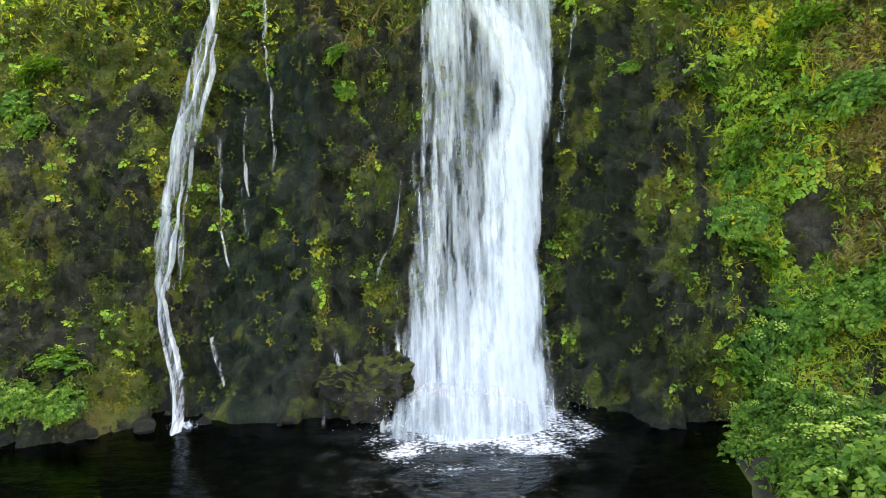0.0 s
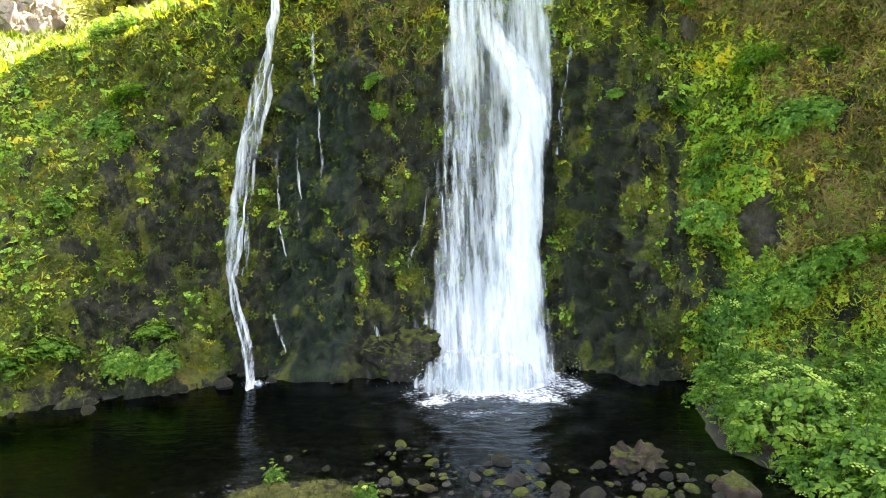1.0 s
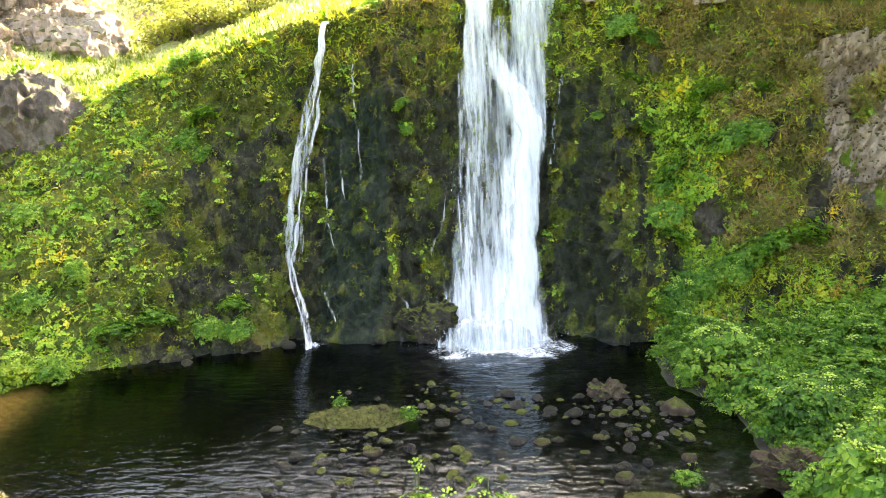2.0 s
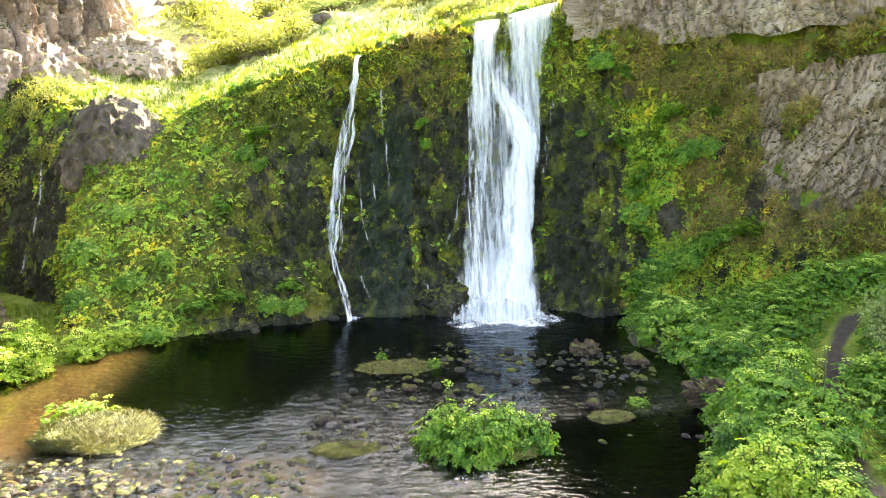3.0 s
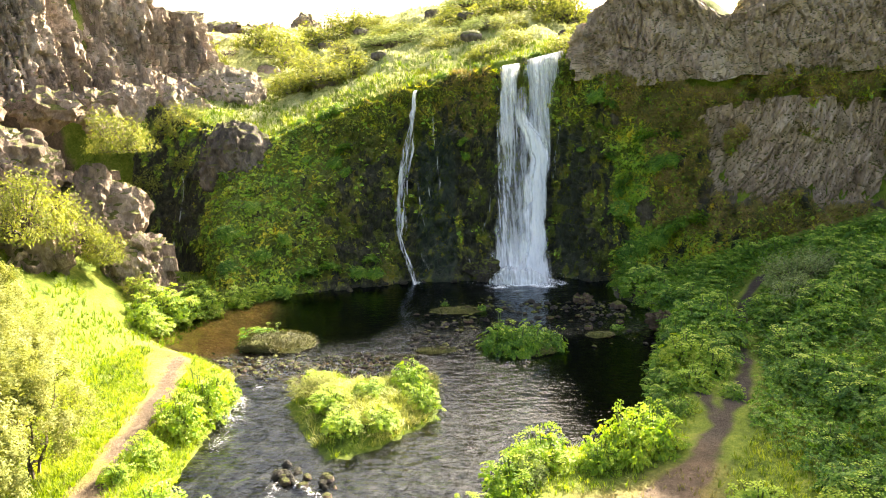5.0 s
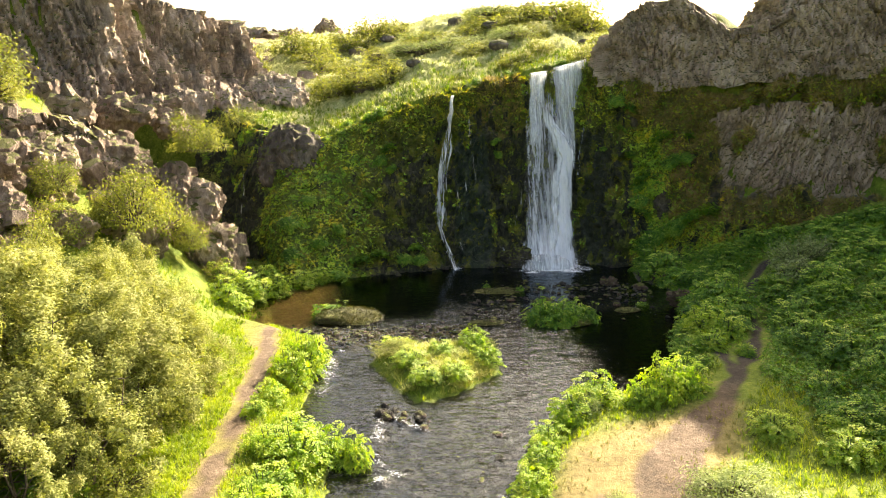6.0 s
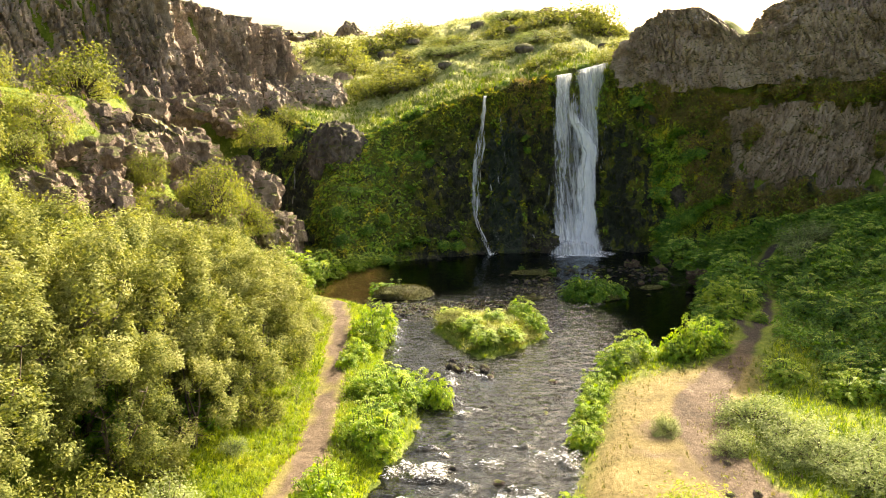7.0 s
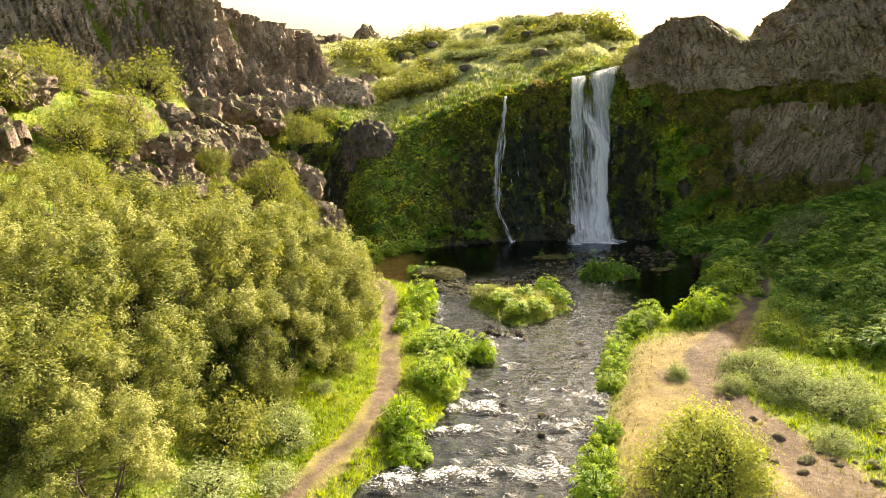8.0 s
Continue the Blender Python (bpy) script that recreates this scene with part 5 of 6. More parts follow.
for k, (start, end, share) in enumerate([(0, 9, 0.4), (2, 8, 0.9)]):
    # braided threads that wander between the curtain's edges
    tz = np.linspace(SZ[start], SZ[end], 40)
    mid = np.interp(-tz, -np.array(SZ), SL) + (np.interp(-tz, -np.array(SZ), SR) - np.interp(-tz, -np.array(SZ), SL)) * np.clip(share + 0.3 * vnoise(tz * 1.1, k, 0, 435 + k), -0.1, 1.1)
    fall_sheet("thread", small_fall, tz, mid - 0.04, mid + 0.04, 0.48 + 0.32 * vnoise(tz * 0.9, 3 + k, 0, 436), 0.40, TRICKLE, 450 + k, nu=10)
fall_sheet("side_thread", small_fall, [5.6, 4.5, 3.2, 2.0], [-4.78, -4.95, -5.05, -5.1], [-4.68, -4.86, -4.98, -5.04], [0.3, 0.4, 0.4, 0.3], 0.36, TRICKLE, 433, nu=10)
splash(small_fall, (-4.5, 12.0, 0.0), (0.15, 0.12, 0.08), 80, 434)
for k, (zs, xs, w) in enumerate([([7.6, 6.8, 5.2, 4.0], [-3.62, -3.6, -3.43, -3.26], 0.05), ([4.8, 3.0, 2.2], [-4.45, -4.28, -3.99], 0.05), ([1.2, 0.5], [-4.24, -3.97], 0.05),
                                 ([0.95, 0.5], [-2.06, -1.8], 0.06), ([7.2, 5.9, 4.5], [2.86, 2.6, 2.35], 0.05), ([3.8, 2.8], [-3.94, -3.77], 0.03), ([0.42, 0.02], [-2.15, -2.15], 0.04),
                                 ([4.0, 2.9, 2.0], [-0.75, -0.95, -1.25], 0.05), ([5.4, 4.6, 3.6], [-4.0, -3.95, -3.85], 0.02)]):
    th = tagged(new("trickle"), "thin thread of water on the wet cliff", "trickle", "trickles on the cliff")
    xs = np.array(xs)
    fall_sheet("thread", th, zs, xs - 0.6 * w, xs + 0.6 * w, [0.28, *[0.36] * (len(zs) - 1)], 0.38, TRICKLE, 440 + k, nu=8, nv=90)


th = tagged(new("trickle"), "thin thread of water in the shaded corner of the cliff", "trickle", "trickles on the cliff")
fall_sheet("thread", th, [5.2, 4.0, 2.6, 1.4], [-16.2, -16.22, -16.3, -16.5], [-16.15, -16.17, -16.24, -16.43], [0.3, 0.3, 0.25, 0.2], 0.3, TRICKLE, 460, nu=8, nv=90, trace=lambda z: 13.6 + 0.45 * z)


# ---- plants: templates ----
def leaflets(n, length, width, fold=0.12, droop=0.25):
    """A divided leaf lying along x: pairs of folded kites and one at the end."""
    V, F = [], []
    spots = [(0.15 + 0.8 * (i // 2) / max(n // 2, 1), 0.9 if i % 2 else -0.9) for i in range(n - 1)] + [(0.75, 0.0)]
    for s, side in spots:
        a = side * 0.95
        c, q = math.cos(a), math.sin(a)
        k = len(V)
        size = length * (0.45 if side else 0.55)
        base = np.array([s * length, 0, -droop * length * s * s])
        for x, y, z in ((0, 0, 0), (0.5, 0.5 * width, fold), (1, 0, -0.1), (0.5, -0.5 * width, fold)):
            V.append(base + np.array([(x * c - y * q) * size, (x * q + y * c) * size, z * size * 0.6 - droop * size * x * x]))
        F += [(k, k + 1, k + 2), (k, k + 2, k + 3)]
    return np.array(V), np.array(F)


LEAF7 = leaflets(7, 1.0, 0.75)
LEAF5 = leaflets(5, 1.0, 0.85)
KITE = (np.array([(0, 0, 0), (0.5, 0.32, 0.08), (1, 0, -0.06), (0.5, -0.32, 0.08)]), np.array([(0, 1, 2), (0, 2, 3)]))
TRI = (np.array([(0, 0, 0), (0.55, 0.34, 0.1), (1, -0.12, -0.05)]), np.array([(0, 1, 2)]))
TUSSOCK = (np.array([(math.cos(a + da) * r, math.sin(a + da) * r, h) for a in (0.3, 1.6, 2.8, 4.1, 5.3) for da, r, h in ((-0.7, 0.45, 0.1), (0.7, 0.45, 0.1), (0, 1.0, 0.6))]), np.arange(15).reshape(5, 3))
LONG = (np.array([(0, 0, 0), (0.45, 0.16, 0.06), (1, 0, -0.12), (0.45, -0.16, 0.06)]), np.array([(0, 1, 2), (0, 2, 3)]))


def tuft(blades, spread, width, seed, bend=0.5):
    rng = np.random.default_rng(seed)
    V, F = [], []
    for i in range(blades):
        a = rng.uniform(0, 2 * np.pi)
        o = spread * rng.uniform(0.2, 1.0)
        h = rng.uniform(0.6, 1.0)
        d = np.array([math.cos(a), math.sin(a), 0])
        e = np.array([-d[1], d[0], 0]) * width
        b = d * 0.15 * rng.uniform(0, 1)
        k = len(V)
        V += [b - e, b + e, b + d * o * 0.4 + np.array([0, 0, h * 0.6]) + e * 0.7, b + d * o * 0.4 + np.array([0, 0, h * 0.6]) - e * 0.7, b + d * o + np.array([0, 0, h * (1 - bend * o * 0.5)])]
        F += [(k, k + 1, k + 2), (k, k + 2, k + 3), (k + 3, k + 2, k + 4)]
    return np.array(V), np.array(F)


def umbel():
    V, F = [], []
    for i in range(10):
        a, r = i * 2.4, 0.32 * math.sqrt(i)
        c = np.array([math.cos(a) * r, math.sin(a) * r, 0.45 - 0.35 * r * r])
        k = len(V)
        s = 0.24
        V += [c + np.array(q) * s for q in ((1, 0, 0), (0, 1, 0.2), (-1, 0, 0), (0, -1, 0.2), (0, 0, 0.8))]
        F += [(k, k + 1, k + 4), (k + 1, k + 2, k + 4), (k + 2, k + 3, k + 4), (k + 3, k, k + 4)]
    return np.array(V), np.array(F)


UMBEL_T = umbel()
TUBE_V = [(math.cos(a) * r, math.sin(a) * r, z) for z, r in ((0, 1), (1, 0.6)) for a in (0, 2.1, 4.2)]
TUBE_F = [(0, 1, 4), (0, 4, 3), (1, 2, 5), (1, 5, 4), (2, 0, 3), (2, 3, 5)]


def lumpy(rng, n, seed, shell=0.55, low=-0.15):
    """Points in a lumpy half-ball of radius one, thicker near its skin, with the way outward."""
    d = rng.normal(size=(n, 3))
    d /= np.linalg.norm(d, axis=1, keepdims=True)
    d[:, 2] = np.where(d[:, 2] < low, -d[:, 2], d[:, 2])
    r = 1 - shell * rng.random(n) ** 1.8
    r *= 1 + 0.5 * fbm(d[:, 0], d[:, 1], d[:, 2], 2.0, 3, seed)
    return d * r[:, None], d


def tubes(a, b, radius, rng):
    way = b - a
    ln = np.linalg.norm(way, axis=1)
    return scatter(TUBE_V, TUBE_F, a, way, np.stack([radius, radius, ln], 1), rng)


def angelica_meshes(seed, leaves=330, flowers=9, leaf=LEAF7, big=1.0, head=1.0, material=LEAF_ANGELICA):
    rng = np.random.default_rng(seed)
    p, d = lumpy(rng, leaves, seed)
    p = p * np.array([1.0, 1.0, 1.0])
    n = d * 0.55 + np.array([0, 0, 0.75]) + rng.normal(0, 0.3, p.shape)
    v, f = scatter(*leaf, p - 0.12 * d, n, big * rng.uniform(0.20, 0.36, leaves), rng)
    top, _ = lumpy(rng, flowers, seed + 1, 0.1, 0.3)
    fl = top * np.array([0.75, 0.75, 1.0]) + np.array([0, 0, 0.14])
    ends = np.concatenate([fl, p[: 26] * 0.9])
    base = ends * np.array([0.25, 0.25, 0.0])
    sv, sf = tubes(base, ends, np.full(len(ends), 0.022), rng)
    fv, ff = scatter(*UMBEL_T, fl, np.tile([[0, 0, 1.0]], (flowers, 1)) + rng.normal(0, 0.2, (flowers, 3)), head * rng.uniform(0.09, 0.16, flowers), rng)
    return (mesh_of("foliage", v, f, material, False), mesh_of("stalk", sv, sf, STEM), mesh_of("seed_head", fv, ff, UMBEL, False))


ANGELICA = [angelica_meshes(500 + 3 * k, 420 + 20 * k, 14 - 2 * k, LEAF5, 0.88) for k in range(4)] + [angelica_meshes(520 + 3 * k, 350, 14 - 2 * k, LEAF5, 0.74, 1.05) for k in range(3)] + [angelica_meshes(530 + 3 * k, 420, 30, LEAF5, 0.82, 1.2, LEAF_SUNLIT) for k in range(3)]


def angelica(x, y, r, h, z=None, k=None, label="leafy green angelica plant with pale seed heads", group="angelica plants", lean=None):
    k = int(RNG.integers(0, 4)) if k is None else k
    root = tagged(new("angelica_plant"), label, "plant", group)
    for name, me in zip(("foliage", "stalk", "seed_head"), ANGELICA[k]):
        tagged(part(name, me, root), kind="stuff" if name == "seed_head" else "")
    z = float(height(x, y)) if z is None else z
    root.matrix_world = pose(x, y, z - 0.03, *(lean or (0, 0)), RNG.uniform(0, 360)) @ Matrix.Diagonal((r, r, h, 1))
    return root


def bush_meshes(seed, material, clumps=46, per=70, leaf=0.075, shape=LONG, spread=0.14):
    """A bush: branches from the root, twigs with clumps of small leaves."""
    rng = np.random.default_rng(seed)
    c, d = lumpy(rng, clumps, seed, 0.45, -0.05)
    n = clumps * per
    idx = np.repeat(np.arange(clumps), per)
    p = c[idx] + rng.normal(0, spread, (n, 3)) * np.array([1, 1, 0.9])
    p[:, 2] = np.abs(p[:, 2])
    nor = rng.normal(0, 0.4, (n, 3)) + d[idx] * 0.6 + np.array([0, 0, 0.45])
    v, f = scatter(*shape, p, nor, rng.uniform(0.7, 1.3, n) * leaf, rng)
    base = c * np.array([0.15, 0.15, 0.0])
    mid = base * 0.4 + c * 0.6 * np.array([0.9, 0.9, 1.1])
    s1 = tubes(base, mid, np.full(clumps, 0.022), rng)
    s2 = tubes(mid, c, np.full(clumps, 0.013), rng)
    sv, sf = joined([s1, s2])
    return mesh_of("foliage", v, f, material, False), mesh_of("branchwork", sv, sf, BARK)


WILLOW = [bush_meshes(540 + k, LEAF_WILLOW, 75, 62, 0.085, TRI) for k in range(3)]
GREYBUSH = [bush_meshes(550 + k, LEAF_GREY, 75, 62, 0.085, TRI) for k in range(2)]


FARBUSH = [bush_meshes(565 + k, LEAF_WILLOW, 46, 34, 0.13, TRI) for k in range(3)]
ROUND = bush_meshes(560, LEAF_ROUND, 260, 66, 0.06, TRI, 0.13)


def bush(x, y, r, h, kind="willow", z=None, label="", group="willow bushes"):
    meshes = ROUND if kind == "round" else FARBUSH[int(RNG.integers(0, 3))] if kind == "far" else WILLOW[int(RNG.integers(0, 3))] if kind == "willow" else GREYBUSH[int(RNG.integers(0, 2))]
    label = label or ("yellow-green willow bush on the slope" if kind in ("willow", "far") else "grey-green woolly willow bush with pale leaves")
    root = tagged(new("willow_bush"), label, "bush", group)
    for name, me in zip(("foliage", "branchwork"), meshes):
        part(name, me, root)
    z = float(height(x, y)) if z is None else z
    root.matrix_world = pose(x, y, z - 0.05, 0, 0, RNG.uniform(0, 360)) @ Matrix.Diagonal((r, r, h, 1))
    return root


def birch_meshes(seed, leaves=29000):
    """A low, many-stemmed birch of unit height: bent stems, limbs, twigs and small leaves in hanging clumps."""
    rng = np.random.default_rng(seed)
    stems = 4
    bits, tips = [], []
    for s in range(stems):
        a = s * 2 * np.pi / stems + rng.uniform(-0.4, 0.4)
        lean = rng.uniform(0.10, 0.3)
        pts = [np.array([math.cos(a) * 0.03, math.sin(a) * 0.03, -0.03])]
        for i in range(1, 7):
            t = i / 6
            pts.append(np.array([math.cos(a + 0.3 * t) * lean * t ** 0.8, math.sin(a + 0.3 * t) * lean * t ** 0.8, t * rng.uniform(0.60, 0.70)]) + rng.normal(0, 0.012, 3))
        pts = np.array(pts)
        bits.append(tubes(pts[:-1], pts[1:], np.linspace(0.016, 0.003, 6), rng))
        for i in range(1, 7):
            for _ in range(5 if i < 5 else 3):
                b = rng.uniform(0, 2 * np.pi)
                ln = rng.uniform(0.05, 0.12) * (1.1 - 0.7 * i / 6)
                tip = pts[i] + np.array([math.cos(b) * ln, math.sin(b) * ln, ln * rng.uniform(0.1, 0.7)])
                bits.append(tubes(pts[i][None], tip[None], np.array([0.0035]), rng))
                tips.append(tip)
    # crown: upright rounded lobes, each a heap of small sprays, with dark gaps between them
    lobes, sprays = 15, 13
    u = np.arange(lobes) * 2.4 + rng.uniform(-0.5, 0.5, lobes)
    hgt = np.linspace(0.16, 0.82, lobes) + rng.uniform(-0.05, 0.05, lobes)
    rad = 0.30 * np.sqrt(np.clip(1 - ((hgt - 0.32) / 0.66) ** 2, 0.03, 1)) * rng.uniform(0.7, 1.05, lobes)
    big = rng.uniform(0.105, 0.155, lobes) * (1.1 - 0.35 * hgt)
    cen = np.stack([np.cos(u) * rad, np.sin(u) * rad, hgt], 1)
    sc, sd = lumpy(rng, lobes * sprays, seed + 5, 0.4, -0.35)
    li = np.repeat(np.arange(lobes), sprays)
    sc = cen[li] + sc * big[li][:, None] * np.array([1.0, 1.0, 1.35])
    per = leaves // (lobes * sprays)
    idx = np.repeat(np.arange(lobes * sprays), per)
    q, d = lumpy(rng, len(idx), seed, 0.8, -0.7)
    size = rng.uniform(0.03, 0.055, lobes * sprays)[idx][:, None]
    p = sc[idx] + q * size * np.array([1.0, 1.0, 1.5]) + 0.5 * sd[idx] * (q[:, 2:3] * size)
    p[:, 2] = np.maximum(p[:, 2], 0.02 + 0.05 * rng.random(len(p)))
    nor = rng.normal(0, 0.35, p.shape) + d * 0.5 + sd[idx] * 0.6 + np.array([0, 0, 0.2])
    v, f = scatter(*TRI, p, nor, rng.uniform(0.0115, 0.021, len(p)), rng)
    sv, sf = joined(bits)
    return mesh_of("crown", v, f, LEAF_BIRCH, False), mesh_of("trunk", sv, sf, BARK)


BIRCH = [birch_meshes(570 + k) for k in range(4)]


def birch(x, y, h, wide=1.0, z=None):
    root = tagged(new("birch_tree"), "low bushy birch with small olive-green leaves", "tree", "birch thicket")
    for name, me in zip(("crown", "trunk"), BIRCH[int(RNG.integers(0, 4))]):
        part(name, me, root)
    z = float(height(x, y)) if z is None else z
    root.matrix_world = pose(x, y, z - 0.05, 0, 0, RNG.uniform(0, 360)) @ Matrix.Diagonal((h * wide * 1.22, h * wide * 1.22, h, 1))
    return root


# ---- birch thicket on the left slope ----
for x, y, h, w in [(-13.3, -9.6, 3.6, 1.05), (-13.4, -7.0, 3.1, 1.0), (-14.4, -12.2, 4.0, 1.0), (-15.2, -4.0, 2.9, 1.0), (-15.6, -9.2, 3.3, 1.1), (-15.2, -6.0, 2.8, 1.1), (-15.6, -14.6, 4.0, 1.0),
                   (-16.4, -12.0, 3.7, 1.05), (-17.4, -14.6, 3.8, 1.0), (-16.2, -17.4, 3.4, 1.1), (-18.2, -12.4, 3.4, 1.0), (-16.9, -6.8, 2.5, 1.1), (-15.6, -3.0, 2.3, 1.1),
                   (-19.4, -10.0, 2.6, 1.1), (-19.6, -14.8, 3.8, 1.0), (-18.2, -17.6, 3.4, 1.1), (-20.6, -12.4, 2.6, 1.1), (-21.0, -17.0, 3.6, 1.0), (-17.2, -4.6, 1.9, 1.1),
                   (-22.4, -14.6, 2.6, 1.1), (-18.6, -20.5, 3.4, 1.1), (-21.5, -20.5, 3.4, 1.0), (-15.4, -19.6, 2.6, 1.1), (-16.8, -20.8, 3.0, 1.1), (-17.4, -19.2, 3.0, 1.1), (-19.6, -18.6, 3.2, 1.1), (-15.2, -21.8, 2.4, 1.1), (-19.6, -22.5, 3.0, 1.1), (-12.8, -8.4, 3.2, 1.0), (-13.1, -11.6, 3.1, 1.1), (-13.7, -5.4, 2.7, 1.0), (-13.5, -13.6, 2.6, 1.1), (-14.4, -15.4, 2.6, 1.1), (-14.6, -8.0, 3.2, 1.1), (-14.9, -10.8, 3.4, 1.1), (-23.6, -12.5, 2.4, 1.1), (-12.5, -6.9, 2.6, 1.0), (-12.8, -9.9, 2.9, 1.0), (-13.3, -11.4, 2.6, 1.0)]:
    birch(x, y, h * (1.22 if x > -18.5 else 1.08), w * 0.93)
for x, y, r, h in [(-19.2, 0.6, 1.0, 1.5), (-23.0, -1.0, 1.5, 2.0), (-24.2, 5.6, 1.9, 2.2), 
                   (-25.6, -6.0, 1.6, 2.0), (-26.0, -1.2, 1.3, 1.8), (-27.5, 3.0, 1.5, 2.0), (-17.2, 18.8, 1.3, 1.6), (-18.6, 17.6, 1.3, 1.5), (-16.2, 17.4, 1.0, 1.0), (-21.8, 13.0, 0.4, 1.4), (-24, -13, 1.5, 2.0),
                   (-27.0, -9.0, 1.6, 2.0), (-23.2, -5.0, 1.3, 1.7), (-20.4, -6.0, 1.2, 1.5), (-21.8, -7.2, 1.2, 1.5), (-19.4, -7.6, 1.1, 1.4), (-22.6, -3.2, 1.1, 1.4), (-18.8, -3.4, 1.0, 1.3), (-19.2, -1.6, 1.0, 1.4), (-20.2, -9.0, 1.2, 1.5)]:
    bush(x, y, r, h)
for x, y, z, r, h in [(-17.3, 2.6, 4.2, 1.3, 2.0), (-16.9, 9.4, 6.6, 1.2, 1.5), (-17.2, 5.0, 3.4, 1.2, 2.0), (-16.4, 6.0, 2.6, 0.8, 1.2), (-18.3, 3.0, 4.2, 0.8, 1.3), (-20.0, 2.2, 5.6, 0.9, 1.2), (-24.6, -0.6, 7.4, 1.3, 1.7), (-15.4, 6.6, 0.8, 0.7, 1.0)]:
    bush(x, y, r, h, z=z, label="yellow-green willow bush among the rocks")
# hill above the falls
for x, y, r, h in [(-10.4, 24.4, 1.9, 1.6), (-8.6, 25.0, 1.7, 1.4), (-12.4, 25.6, 1.6, 1.5), (-15.0, 36.0, 2.0, 2.0), (-17.5, 38.0, 1.8, 1.8), (-12.6, 42.0, 2.6, 2.0), (-10.5, 43.5, 2.2, 1.6),
                   (1.2, 33.0, 2.6, 1.4), (4.0, 31.5, 2.6, 2.0), (5.6, 30.0, 2.0, 2.2), (-1.4, 34.0, 2.4, 1.2), (3.2, 19.2, 0.9, 0.9), (1.4, 22.5, 1.4, 0.8), (-3.0, 26.0, 1.6, 0.8), (-19.8, 33.0, 1.8, 2.2), (-14.0, 33.0, 1.6, 1.4), (7.0, 44.0, 2.0, 1.6)]:
    bush(x, y, r, h, "far", label="pale green willow bush on the sunlit hill")
for x, y, r, h in [(-4.6, 29.0, 2.4, 0.8), (-2.4, 29.5, 1.8, 0.7), (-7.0, 30.5, 2.0, 0.7), (-1.0, 38.0, 2.4, 0.8), (-6.0, 36.0, 2.2, 0.7), (0.0, 27.0, 1.8, 0.7)]:
    bush(x, y, r, h, "grey", label="low grey-green willow mat on the hill")

for k in range(64):
    x = RNG.uniform(-17, 6)
    y = float(wall_rim(x)) + RNG.uniform(2.5, 34)
    g = RNG.uniform(0.45, 1.5)
    bush(x, y, g, g * RNG.uniform(0.4, 0.75), "far", label="green willow bush in a hollow of the hill")

# plants that break the rim's line
for x in np.arange(-10.5, 3.4, 0.62):
    yr = float(wall_rim(x)) + RNG.uniform(0.1, 1.0)
    zr = float(height(x, yr))
    if RNG.random() < 0.55:
        bush(x, yr, RNG.uniform(0.35, 0.8), RNG.uniform(0.3, 0.7), "far", z=zr, label="low willow bush on the cliff's rim")
    else:
        angelica(x, yr, RNG.uniform(0.35, 0.6), RNG.uniform(0.35, 0.6), z=zr, k=int(RNG.integers(4, 7)), label="angelica on the cliff's rim", group="plants on the rim")

